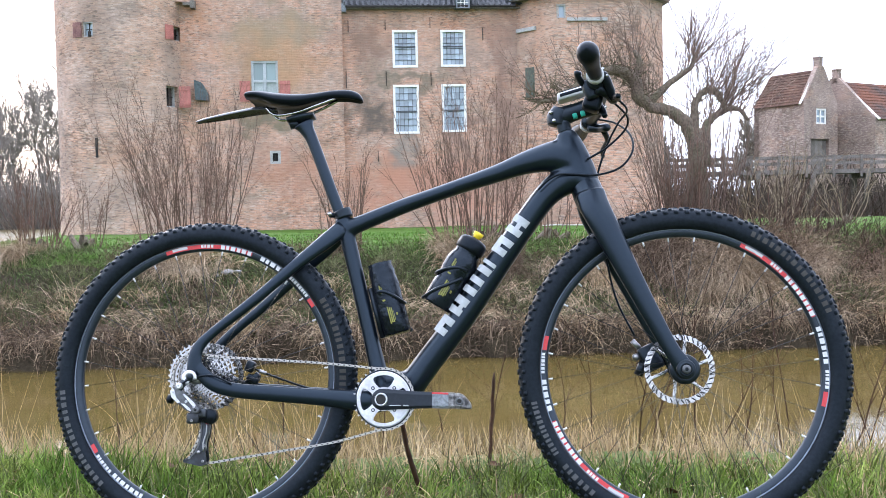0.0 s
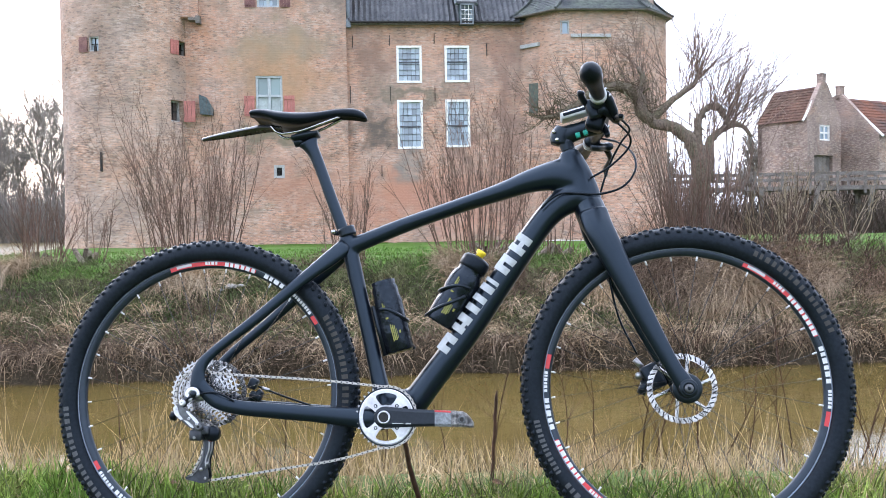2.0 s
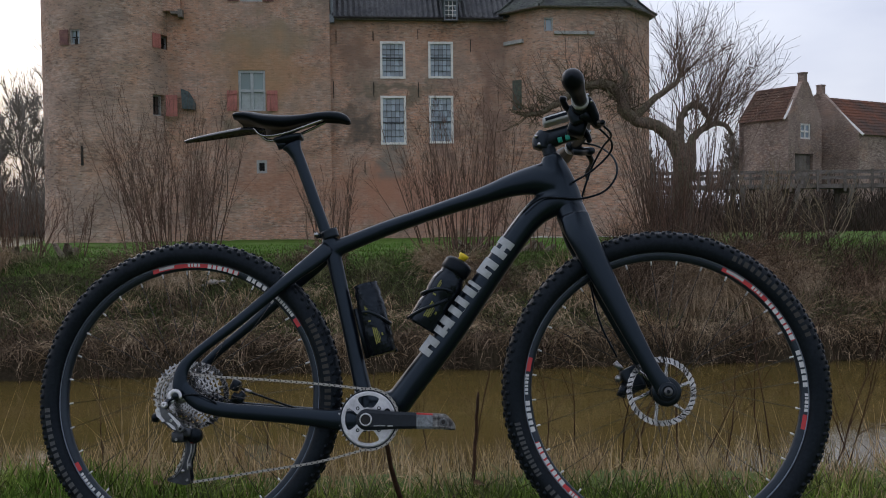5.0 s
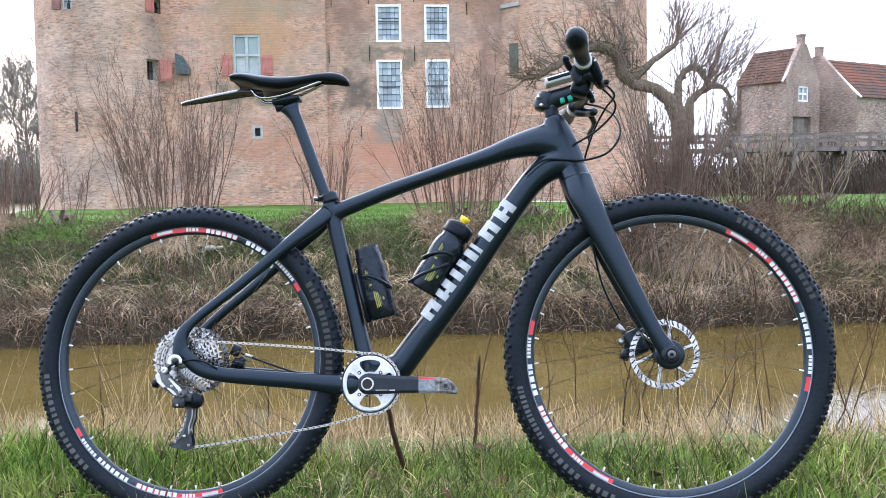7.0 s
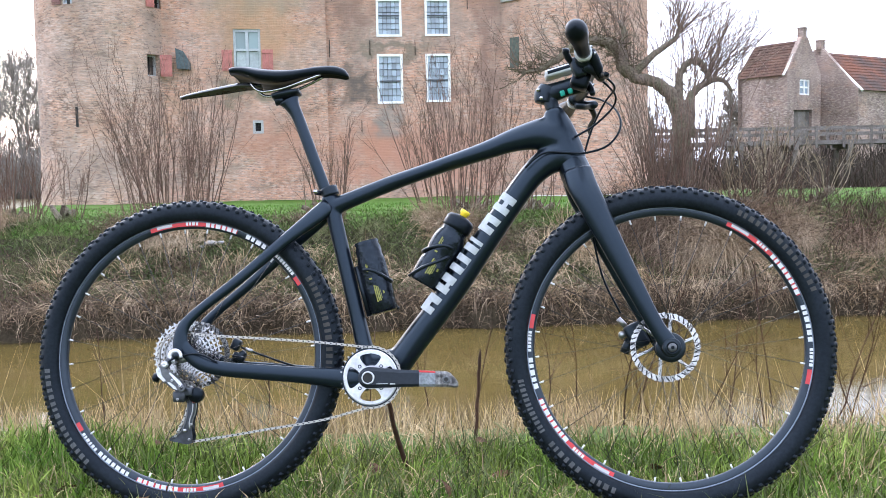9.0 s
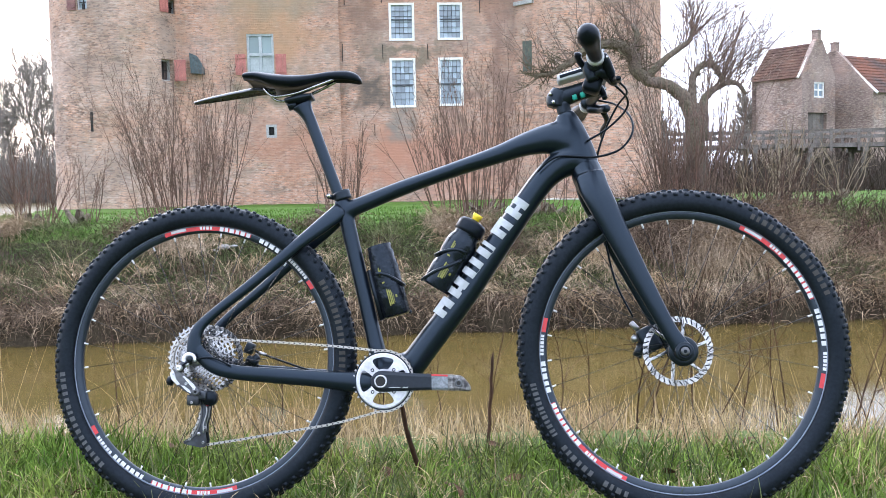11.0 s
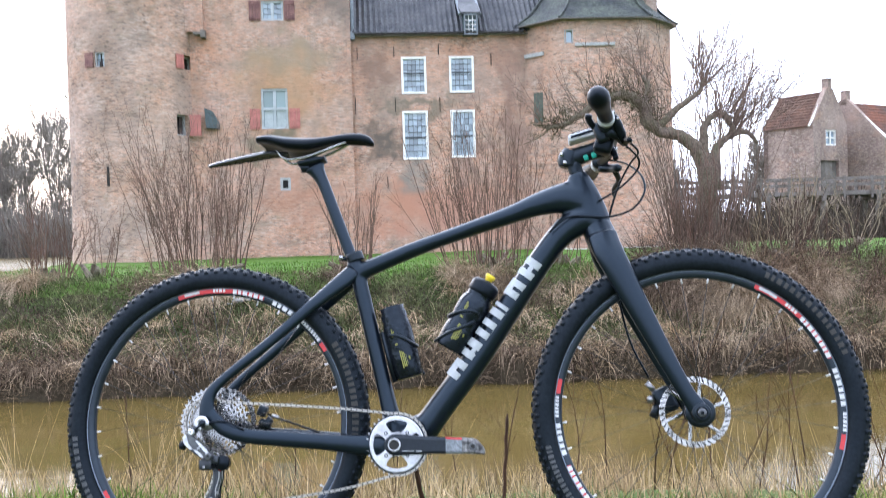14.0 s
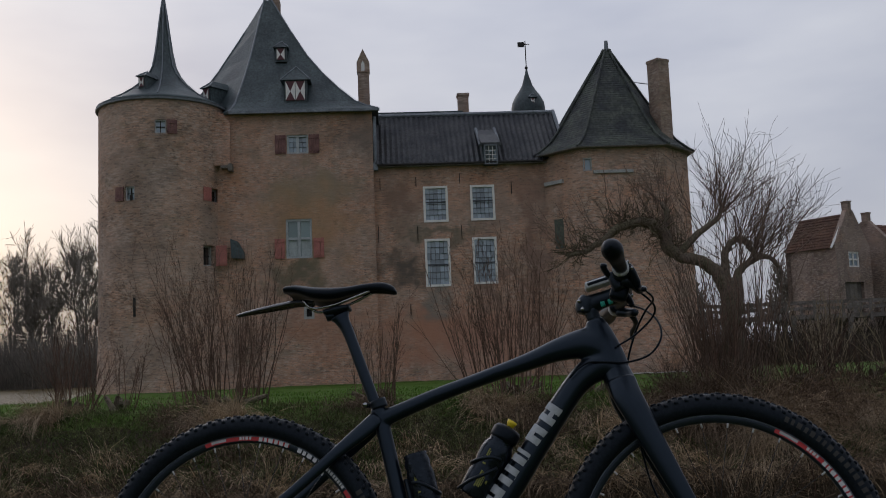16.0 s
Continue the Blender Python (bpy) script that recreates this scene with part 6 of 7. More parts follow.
bar = solid(bpart("handlebar", tube_y(smooth_path(BAR, 4), 0.0135), BLACK_METAL))
for s in (-1, 1):
    g = smooth_path([(0.9262, 0.215 * s, 0.6254), (0.9165, 0.275 * s, 0.6285), (0.9075, 0.325 * s, 0.6315), (0.9035, 0.362 * s, 0.6325)], 5)
    rr = np.interp(np.linspace(0, 1, len(g)), [0, 0.1, 0.38, 0.58, 0.70, 0.80, 0.88, 0.95, 1], [0.0155, 0.0160, 0.0180, 0.0225, 0.0240, 0.0225, 0.0185, 0.012, 0.002])
    solid(bpart("grip", tube_y(g, rr), BLACK_PLASTIC, bar, "black rubber grip with a flared end"))
    solid(bpart("grip_collar", tube_y([(0.9272, 0.200 * s, 0.6248), (0.9262, 0.214 * s, 0.6254)], 0.0190), LCD, bar))
    c = 0.17 * s
    solid(bpart("lever_clamp", tube_y([(0.930, c - 0.009, 0.624), (0.929, c + 0.009, 0.624)], 0.020), BLACK_METAL, bar))
    solid(bpart("brake_body", tube(smooth_path([(0.93, c, 0.607), (0.955, c - 0.02 * s, 0.600), (0.972, c - 0.055 * s, 0.592)], 4), [0.012] * 4 + [0.011] * 4 + [0.008], 10), BLACK_METAL, bar))
    solid(bpart("brake_lever", tube(smooth_path([(0.962, c - 0.03 * s, 0.594), (0.975, c + 0.02 * s, 0.578), (0.965, c + 0.07 * s, 0.566), (0.968, c + 0.11 * s, 0.556)], 4), np.linspace(0.008, 0.005, 13), 8), BLACK_PLASTIC, bar))
solid(bpart("shifter", moved(bevel_box(-0.02, 0.02, -0.022, 0.022, -0.024, 0.016, 0.008), pose(0.925, -0.125, 0.592, 0, 20, 0)), BLACK_PLASTIC, bar))
solid(bpart("shift_paddle", tube(smooth_path([(0.918, -0.14, 0.607), (0.902, -0.155, 0.622), (0.892, -0.166, 0.638), (0.893, -0.17, 0.648)], 4), [0.006] * 5 + [0.0075] * 4 + [0.0085] * 3 + [0.005], 8, 1.6), BLACK_PLASTIC, bar))
solid(bpart("lever_pod", tube(smooth_path([(0.934, -0.185, 0.640), (0.946, -0.178, 0.628), (0.958, -0.165, 0.606), (0.966, -0.155, 0.583)], 4), [0.010] * 3 + [0.0125] * 4 + [0.0115] * 3 + [0.009, 0.007, 0.005], 9), BLACK_PLASTIC, bar))
solid(bpart("shift_pod", moved(bevel_box(-0.013, 0.015, -0.016, 0.016, -0.026, 0.020, 0.007), pose(0.916, -0.150, 0.612, 0, -18, 0)), BLACK_METAL, bar))
for x, y, z in ((0.944, -0.199, 0.641), (0.952, -0.190, 0.629), (0.925, -0.168, 0.618)):
    bpart("lever_bolt", tube_y([(x, y, z), (x, y + 0.010, z)], 0.0034, 10), STEEL, bar)
solid(bpart("lockout_lever", tube(smooth_path([(0.93, -0.1, 0.60), (0.945, -0.11, 0.575), (0.95, -0.12, 0.557)], 4), np.linspace(0.010, 0.006, 9), 8), BLACK_PLASTIC, bar))
for rows, r, dark in (([(0.955, -0.12, 0.60), (0.985, -0.10, 0.58), (1.005, -0.06, 0.565), (0.998, -0.03, 0.545), (0.958, -0.02, 0.510), (0.912, -0.03, 0.482)], 0.0026, 0),
                      ([(0.975, -0.14, 0.592), (1.0, -0.10, 0.575), (0.985, -0.04, 0.562), (0.963, 0.0, 0.527), (0.944, 0.01, 0.479), (0.930, 0.02, 0.43)], 0.0026, 0),
                      ([(0.945, 0.10, 0.61), (0.985, 0.06, 0.588), (1.013, 0.0, 0.545), (1.015, -0.035, 0.497), (0.985, -0.045, 0.457), (0.933, -0.037, 0.443), (0.885, -0.036, 0.446), (0.847, -0.034, 0.448), (0.82, -0.033, 0.435), (0.798, -0.030, 0.415)], 0.0026, 0)):
    bpart("cable", tube(smooth_path(rows, 6), r, 7), BLACK_PLASTIC, bar)

# fork
fork_shapes = [flat_tube([(0.90, 0.445, 0.030, 0.028), (0.907, 0.425, 0.035, 0.034), (0.917, 0.395, 0.036, 0.045), (0.93, 0.36, 0.03, 0.05)])]
for s in (-1, 1):
    fork_shapes.append(flat_tube([(0.915, 0.405, 0.034, 0.018, 0.030 * s), (0.926, 0.365, 0.034, 0.020, 0.043 * s), (0.946, 0.320, 0.0315, 0.019, 0.050 * s), (0.985, 0.235, 0.0265, 0.016, 0.054 * s), (1.03, 0.14, 0.022, 0.013, 0.056 * s), (1.075, 0.05, 0.0185, 0.010, 0.057 * s), (1.102, 0.006, 0.021, 0.008, 0.057 * s), (1.112, -0.014, 0.016, 0.006, 0.057 * s)]))
fork = blended(solid(bpart("fork", join(*fork_shapes), CARBON, None, "rigid black carbon fork")), 0.0026, 14)
bpart("axle_cap", moved(lathe([(0.0, -0.003), (0.006, -0.003), (0.006, 0.001), (0.010, 0.001), (0.0115, -0.002), (0.015, -0.002), (0.0155, 0.002), (0.018, 0.001), (0.0205, 0.003), (0.0215, 0.010)], 32, "y"), pose(WB, -0.070, 0.0)), BLACK_METAL, fork)
bpart("axle_bolt", moved(lathe([(0.004, -0.007), (0.009, -0.007), (0.010, -0.003), (0.010, 0.002)], 20, "y"), pose(WB, -0.069, 0.0)), GREY_ALLOY, fork)
bpart("brake_hose", tube(smooth_path([(0.935, 0.02, 0.40), (0.945, 0.035, 0.30), (0.97, 0.055, 0.17), (1.01, 0.06, 0.08)], 5), 0.0026, 6), BLACK_PLASTIC, fork)
cal = solid(bpart("brake_caliper", join(moved(bevel_box(-0.022, 0.022, -0.018, 0.018, -0.03, 0.03, 0.007), pose(1.045, 0.062, 0.028, 0, -25, 0)), tube([(1.015, 0.06, -0.012), (1.03, 0.06, 0.02)], 0.011, 8)), BLACK_METAL, fork))
bpart("caliper_banjo", join(tube([(1.004, 0.058, 0.068), (1.02, 0.058, 0.05)], 0.0065, 8), tube([(1.012, 0.05, 0.03), (1.012, 0.066, 0.03)], 0.009, 10)), ALLOY, cal)


# wheels
def gear(teeth, r_out, r_root, r_in, thick, shape=0.25):
    """A toothed ring about the y axis."""
    outer, inner = [], []
    for k in range(teeth):
        for f, r in ((-0.5, r_root), (-shape, r_root), (-0.10, r_out), (0.10, r_out), (shape, r_root)):
            a = 2 * math.pi * (k + f) / teeth
            outer.append((r * math.cos(a), r * math.sin(a)))
            inner.append((r_in * math.cos(a), r_in * math.sin(a)))
    ring = lambda pts, y: [(x, y, z) for x, z in pts]
    return rings([ring(inner, -thick / 2), ring(outer, -thick / 2), ring(outer, thick / 2), ring(inner, thick / 2)], closed=True)


def sector(r0, r1, a0, a1, y0, y1=None, n=None, bulge=0.0):
    """A thin piece of a ring between two angles, at height y0 at r0 and y1 at r1."""
    n = n or max(2, int(abs(a1 - a0) / 3))
    y1 = y0 if y1 is None else y1
    v = []
    for i in range(n + 1):
        a = radians(a0 + (a1 - a0) * i / n)
        for t in (0, 0.33, 0.67, 1):
            r = r0 + (r1 - r0) * t
            v.append((r * math.cos(a), y0 + (y1 - y0) * t - bulge * math.sin(math.pi * t), r * math.sin(a)))
    return v, [(i * 4 + j, (i + 1) * 4 + j, (i + 1) * 4 + j + 1, i * 4 + j + 1) for i in range(n) for j in range(3)]


RC, RT = 0.3385, 0.0268          # middle of the tyre, and its own radius


def tyre_shape():
    prof = [(RC + RT * math.cos(a), RT * math.sin(a)) for a in np.linspace(-2.55, 2.55, 17)] + [(0.318, 0.009), (0.318, -0.009)]
    shapes = [lathe(prof, 120, "y", closed=True)]

    def knob(a, tilt, la, lb, h, skew=0.0):
        """One tread block at the wheel angle a, tilt round the tyre's section."""
        c, s = math.cos(tilt), math.sin(tilt)
        v = []
        for i, sc in ((0, 1.0), (1, 0.78)):
            r = RT - 0.001 + i * h
            for da, db in ((-1, -1), (1, -1), (1, 1), (-1, 1)):
                t2 = tilt + db * lb * sc / RT
                rad = RC + r * math.cos(t2)
                y = r * math.sin(t2)
                ang = a + (da * la * sc + skew * db) / 0.36
                v.append((rad * math.cos(ang), y, rad * math.sin(ang)))
        return v, [(4, 5, 6, 7), (0, 1, 5, 4), (1, 2, 6, 5), (2, 3, 7, 6), (3, 0, 4, 7)]
    n = 92
    for k in range(n):
        a = 2 * math.pi * k / n
        b = a + math.pi / n
        shapes += [knob(a, 0.17 * (1 if k % 2 else -1), 0.0052, 0.0042, 0.0045, 0.002), knob(b, 0.55, 0.0045, 0.004, 0.0042), knob(b, -0.55, 0.0045, 0.004, 0.0042),
                   knob(a, 0.98, 0.0050, 0.0042, 0.0052, 0.001), knob(a, -0.98, 0.0050, 0.0042, 0.0052, 0.001)]
    return join(*shapes)


RIM_PROF = [(0.3195, -0.0105), (0.3195, -0.0085), (0.314, -0.008), (0.314, 0.008), (0.3195, 0.0085), (0.3195, 0.0105), (0.312, 0.0112), (0.304, 0.0098), (0.2995, 0.0045), (0.2990, 0.0), (0.2995, -0.0045), (0.304, -0.0098), (0.312, -0.0112)]


def tyre_band(a0, a1, r0, r1):
    """A print on the tyre's near sidewall between two angles and two radii."""
    n = max(2, int(abs(a1 - a0) / 1.5))
    v = []
    for i in range(n + 1):
        a = radians(a0 + (a1 - a0) * i / n)
        for t in (0, 0.5, 1):
            r = r0 + (r1 - r0) * t
            c = max(-1, min(1, (r - RC) / RT))
            y = -(RT + 0.0006) * math.sqrt(1 - c * c)
            v.append((r * math.cos(a), y, r * math.sin(a)))
    return v, [(i * 3 + j, (i + 1) * 3 + j, (i + 1) * 3 + j + 1, i * 3 + j + 1) for i in range(n) for j in range(2)]


def letters(a0, a1, count, gap=0.28):
    """Angles of plain bars that stand for a word."""
    sizes = [(1.0, 0.78, 1.22, 0.9, 1.12)[i % 5] for i in range(count)]
    ends = np.concatenate([[0.0], np.cumsum(sizes)]) / sum(sizes) * (a1 - a0) + a0
    return [(p + (q - p) * gap / 2, q - (q - p) * gap / 2) for p, q in zip(ends[:-1], ends[1:])]


def wheel(name, cx, decals, prints, rotor_y):
    at = pose(cx, 0, 0)
    w = bpart(name, moved(lathe(RIM_PROF, 120, "y", closed=True), at), RIM_BLACK, None, "black alloy rim with red and white decals")
    solid(w)
    solid(bpart("tyre", moved(tyre_shape(), at), RUBBER, w, "knobbly black mountain bike tyre"))
    bpart("rim_edge", moved(lathe([(0.3140, -0.0122), (0.3172, -0.0128), (0.3175, -0.0105), (0.3140, -0.0108)], 120, "y", closed=True), at), RIM_EDGE, w)
    bpart("hub", moved(lathe([(0.0, -0.045), (0.012, -0.045), (0.014, -0.034), (0.026, -0.032), (0.026, -0.028), (0.015, -0.024), (0.013, 0.0), (0.015, 0.022), (0.028, 0.028), (0.028, 0.032), (0.014, 0.036), (0.010, 0.048), (0.0, 0.048)], 28, "y"), at), BLACK_METAL, w)
    if cx:
        bpart("hub_flange", moved(lathe([(0.014, -0.050), (0.031, -0.048), (0.033, -0.044), (0.033, -0.038), (0.014, -0.036)], 32, "y", closed=True), at), BLACK_METAL, w)
    for k in range(32):
        side = -1 if k % 2 else 1
        a = 2 * math.pi * (k + 0.3) / 32
        b = a + (0.95 if (k // 2) % 2 else -0.95)
        p, q = (0.025 * math.cos(b), 0.030 * side, 0.025 * math.sin(b)), (0.300 * math.cos(a), 0.003 * side, 0.300 * math.sin(a))
        bpart("spoke", moved(tube([p, q], 0.0008, 5), at), SPOKE_BLACK, w)
        u = (np.array(q) - np.array(p)) / np.linalg.norm(np.array(q) - np.array(p))
        bpart("nipple", moved(tube([np.array(q) - u * 0.011, np.array(q) + u * 0.001], 0.0021, 6), at), WHITE_PRINT, w)
    for kind, a0, a1 in decals:
        if kind == "back":
            bpart("decal", moved(sector(0.3052, 0.3142, a0, a1, -0.0110, -0.0119), at), RED_PRINT, w)
        elif kind == "red":
            bpart("decal", moved(sector(0.3045, 0.3150, a0, a1, -0.0108, -0.0118), at), RED_PRINT, w)
        elif kind == "grey":
            bpart("decal", moved(sector(0.307, 0.3135, a0, a1, -0.0118, -0.0122), at), LCD, w)
        else:
            n = {"big": max(2, int(round(abs(a1 - a0) / 2.6))), "small": max(3, int(round(abs(a1 - a0) / 1.6)))}[kind]
            r0, r1 = (0.3040, 0.3155) if kind == "big" else (0.3065, 0.3140)
            for b0, b1 in letters(a0, a1, n, 0.30):
                bpart("decal", moved(sector(r0, r1, b0, b1, -0.0113, -0.0123), at), WHITE_PRINT, w)
    for a0, a1, count, r0, r1, m in prints:
        for b0, b1 in letters(a0, a1, count * 2, 0.42):
            bpart("tyre_print", moved(tyre_band(b0, b1, r0, r1), at), m, w)
    # brake disc on the far side
    n = 6
    disc = [gear(36, 0.080, 0.0785, 0.0665, 0.0019, 0.4)]
    for k in range(n):
        a = 2 * math.pi * k / n
        disc.append(tube([(0.022 * math.cos(a), 0, 0.022 * math.sin(a)), (0.046 * math.cos(a + 0.25), 0, 0.046 * math.sin(a + 0.25)), (0.068 * math.cos(a + 0.3), 0, 0.068 * math.sin(a + 0.3))], 0.004, 6, 0.22))
    disc.append(lathe([(0.014, -0.001), (0.026, -0.001), (0.026, 0.001), (0.014, 0.001)], 24, "y", closed=True))
    d = bpart("brake_disc", moved(join(*disc), at @ pose(0, rotor_y, 0)), STEEL, w, "bright slotted steel brake disc", False)
    for k in range(36):
        a = 2 * math.pi * k / 36
        bpart("disc_slot", moved(tube([(0.0685 * math.cos(a), -0.0012, 0.0685 * math.sin(a)), (0.0775 * math.cos(a + 0.09), -0.0012, 0.0775 * math.sin(a + 0.09))], 0.0016, 5, 0.25), at @ pose(0, rotor_y, 0)), BLACK_METAL, w)
    return w


rear_wheel = wheel("rear_wheel", 0.0, [("red", 108, 84), ("grey", 105, 98), ("small", 92, 86), ("back", 84, 68), ("big", 83, 68), ("big", 64, 50), ("small", 48, 36), ("red", 35, 31),
                                       ("red", 210, 214), ("small", 215, 225), ("big", 226, 243), ("back", 247, 267), ("big", 247, 266), ("red", 267, 286), ("grey", 277, 284), ("small", 268, 274)],
                   [(184, 227, 8, 0.3325, 0.3455, GREY_PRINT), (-12, 32, 9, 0.331, 0.346, TAN_PRINT)], 0.05)
front_wheel = wheel("front_wheel", WB, [("red", 165, 171), ("small", 172, 181), ("big", 183, 197), ("back", 201, 223), ("big", 201, 222), ("red", 223, 245), ("grey", 236, 243), ("small", 225, 231),
                                        ("red", 63, 42), ("grey", 61, 53), ("small", 49, 43), ("back", 42, 21), ("big", 41, 21), ("big", 17, 1), ("small", -1, -9), ("red", -10, -16)],
                    [(191, 213, 6, 0.3325, 0.3455, GREY_PRINT), (217, 233, 3, 0.3325, 0.3455, GREY_PRINT), (237, 248, 2, 0.3325, 0.3455, GREY_PRINT), (62, 20, 8, 0.334, 0.347, TAN_PRINT)], 0.043)

# drivetrain
cass = bpart("cassette", tube([(0, -0.052, 0), (0, -0.012, 0)], 0.017, 20), GREY_ALLOY, None, "bright steel cassette of eleven sprockets")
for k, teeth in enumerate((10, 12, 14, 16, 18, 21, 24, 28, 32, 36, 40)):
    r = teeth * 0.0127 / (2 * math.pi)
    y = -0.053 + 0.0036 * k
    bpart("sprocket", moved(gear(teeth, r + 0.0018, r - 0.0028, max(0.014, r - 0.0065), 0.0016), pose(0, y, 0, 0, 3.0 * k, 0)), STEEL, cass, "", False)
    if r > 0.035:
        for j in range(7):
            a = 2 * math.pi * j / 7 + 0.2 * k
            bpart("sprocket_arm", tube([(0.016 * math.cos(a), y, 0.016 * math.sin(a)), ((r - 0.004) * math.cos(a + 0.35), y, (r - 0.004) * math.sin(a + 0.35))], 0.003, 5, 0.25), STEEL, cass)
bpart("lock_ring", moved(lathe([(0.008, -0.002), (0.017, -0.002), (0.018, 0.002)], 20, "y"), pose(0, -0.056, 0)), ALLOY, cass)
CRANK_GREY = mat("anthracite_crank", (0.009, 0.011, 0.015), 0.3, 0.0, var=0.25, scale=20.0, fine=150.0, bump=0.03, spec=0.34, sheen=(0.8, 0.9, 1.0))
CRANK_PRINT = mat("worn_grey_print", (0.17, 0.19, 0.21), 0.45, 0.2, var=0.35, scale=60.0, fine=200.0, bump=0.05, tint=(0.24, 0.26, 0.28))
RING_SILVER = mat("brushed_silver_alloy", (0.68, 0.69, 0.71), 0.34, 0.8, var=0.15, scale=25.0, fine=120.0, bump=0.05, tint=(0.50, 0.50, 0.53))
BBC = (0.438, 0, -0.056)
ring_m = pose(*BBC) @ pose(0, -0.050, 0)
cr = bpart("chainring", moved(gear(34, 0.0705, 0.0640, 0.0600, 0.0022, 0.24), ring_m), ALLOY, None, "silver single chainring with four arms", False)
bpart("ring_seat", moved(lathe([(0.0625, 0.0008), (0.0628, -0.0016), (0.0660, -0.0016), (0.0664, 0.0008)], 60, "y", closed=True), ring_m), BLACK_METAL, cr, "", False)
bpart("ring_hub", moved(lathe([(0.012, 0.0012), (0.012, -0.0018), (0.0262, -0.0018), (0.0266, 0.0012)], 48, "y", closed=True), ring_m), RING_SILVER, cr, "", False)
bpart("ring_face", moved(lathe([(0.0532, 0.001), (0.0536, -0.0026), (0.0604, -0.0027), (0.0622, -0.0020), (0.0628, 0.001)], 60, "y", closed=True), ring_m), RING_SILVER, cr, "", False)
for k in range(4):
    a = math.pi / 4 + k * math.pi / 2
    pts = [(r * math.cos(a + s * d), 0, r * math.sin(a + s * d)) for s, rows in ((-1, ((0.018, 0.74), (0.0265, 0.46), (0.030, 0.35), (0.036, 0.295), (0.044, 0.27), (0.0500, 0.28), (0.0528, 0.33), (0.0545, 0.46), (0.0549, 0.32), (0.0549, 0.12))), (1, ((0.0549, 0.12), (0.0549, 0.32), (0.0545, 0.46), (0.0528, 0.33), (0.0500, 0.28), (0.044, 0.27), (0.036, 0.295), (0.030, 0.35), (0.0265, 0.46), (0.018, 0.74)))) for r, d in rows]
    poly = [(x, z) for x, _, z in pts]
    bpart("chainring_arm", moved(prism(poly, -0.0029, 0.002), ring_m), RING_SILVER, cr, "", False)
    bpart("chainring_bolt", moved(lathe([(0.0022, -0.0035), (0.0042, -0.0035), (0.0046, -0.0015)], 14, "y"), ring_m @ pose(0.0345 * math.cos(a), 0, 0.0345 * math.sin(a))), BLACK_METAL, cr)
crank_rows = [(0.4147, -0.056, 0.002, 0.006), (0.4160, -0.056, 0.0075, 0.0075), (0.4190, -0.056, 0.0128, 0.0085), (0.4240, -0.056, 0.0180, 0.009), (0.430, -0.056, 0.0216, 0.009), (0.438, -0.056, 0.0235, 0.009), (0.458, -0.0565, 0.0225, 0.009), (0.50, -0.058, 0.0195, 0.0085), (0.55, -0.059, 0.0180, 0.008), (0.595, -0.061, 0.0172, 0.0075), (0.618, -0.064, 0.0135, 0.007), (0.631, -0.067, 0.006, 0.005)]


def crank_arm(rows, y):
    r = smooth_path(rows, 4)
    secs = []
    for x, z, h, w in r:
        c = 0.35
        secs.append([(x, y + sy * w, z + sz * h) for sy, sz in ((-1, -1 + c), (-1, 1 - c), (-1 + c, 1), (1 - c, 1), (1, 1 - c), (1, -1 + c), (1 - c, -1), (-1 + c, -1))])
    return rings(secs)


crank = solid(bpart("crank_arm", crank_arm(crank_rows, -0.076), CRANK_GREY, None, "dark grey crank arm with a worn tip and no pedal", False))
bpart("crank_cap", moved(lathe([(0.0, -0.001), (0.0112, -0.001), (0.0112, -0.003), (0.0140, -0.003), (0.0148, 0.001)], 36, "y"), pose(0.438, -0.0865, -0.056)), RING_SILVER, crank)
bpart("crank_hole", moved(lathe([(0.0, -0.0015), (0.0113, -0.0015)], 36, "y"), pose(0.438, -0.087, -0.056)), DARK_HOLE, crank)
for a, b, z, h in ((0.456, 0.482, -0.0695, 0.0016), (0.487, 0.499, -0.0700, 0.0028)):
    bpart("crank_mark", box(a, b, -0.0856, -0.0848, z - h / 2, z + h / 2), SILVER_PRINT, crank, "", False)
solid(bpart("worn_tip", crank_arm([(0.588, -0.0602, 0.0176, 0.0083), (0.596, -0.0606, 0.0176, 0.0086), (0.604, -0.0612, 0.0168, 0.0082), (0.612, -0.0616, 0.0172, 0.0086), (0.621, -0.0640, 0.0152, 0.0080), (0.628, -0.0680, 0.0122, 0.0074), (0.634, -0.0715, 0.0085, 0.0064), (0.638, -0.0745, 0.0045, 0.005)], -0.076), SCUFFED, crank, "scuffed bare metal tip", False))
bpart("pedal_thread", moved(lathe([(0.0045, 0.0), (0.0045, -0.0014), (0.0072, -0.0014), (0.0080, 0.0)], 24, "y"), pose(0.612, -0.0846, -0.0625)), GREY_ALLOY, crank)
bpart("pedal_hole", moved(lathe([(0.0, -0.0006), (0.0046, -0.0006)], 20, "y"), pose(0.612, -0.0846, -0.0625)), DARK_HOLE, crank)
solid(bpart("crank_print", crank_arm([(0.552, -0.059, 0.0178, 0.0084), (0.57, -0.0598, 0.0176, 0.0082), (0.588, -0.0604, 0.0174, 0.0081)], -0.0762), CRANK_PRINT, crank, "", False))
solid(bpart("crank_stripe", crank_arm([(0.552, -0.0435, 0.0022, 0.0082), (0.57, -0.0445, 0.0022, 0.0082), (0.588, -0.0455, 0.0022, 0.0082)], -0.0765), RED_PRINT, crank, "", False))
solid(bpart("far_crank_arm", crank_arm([(0.876 - x, -0.112 - z, h, w) for x, z, h, w in crank_rows[::-1]], 0.076), CRANK_GREY, None, "", False))

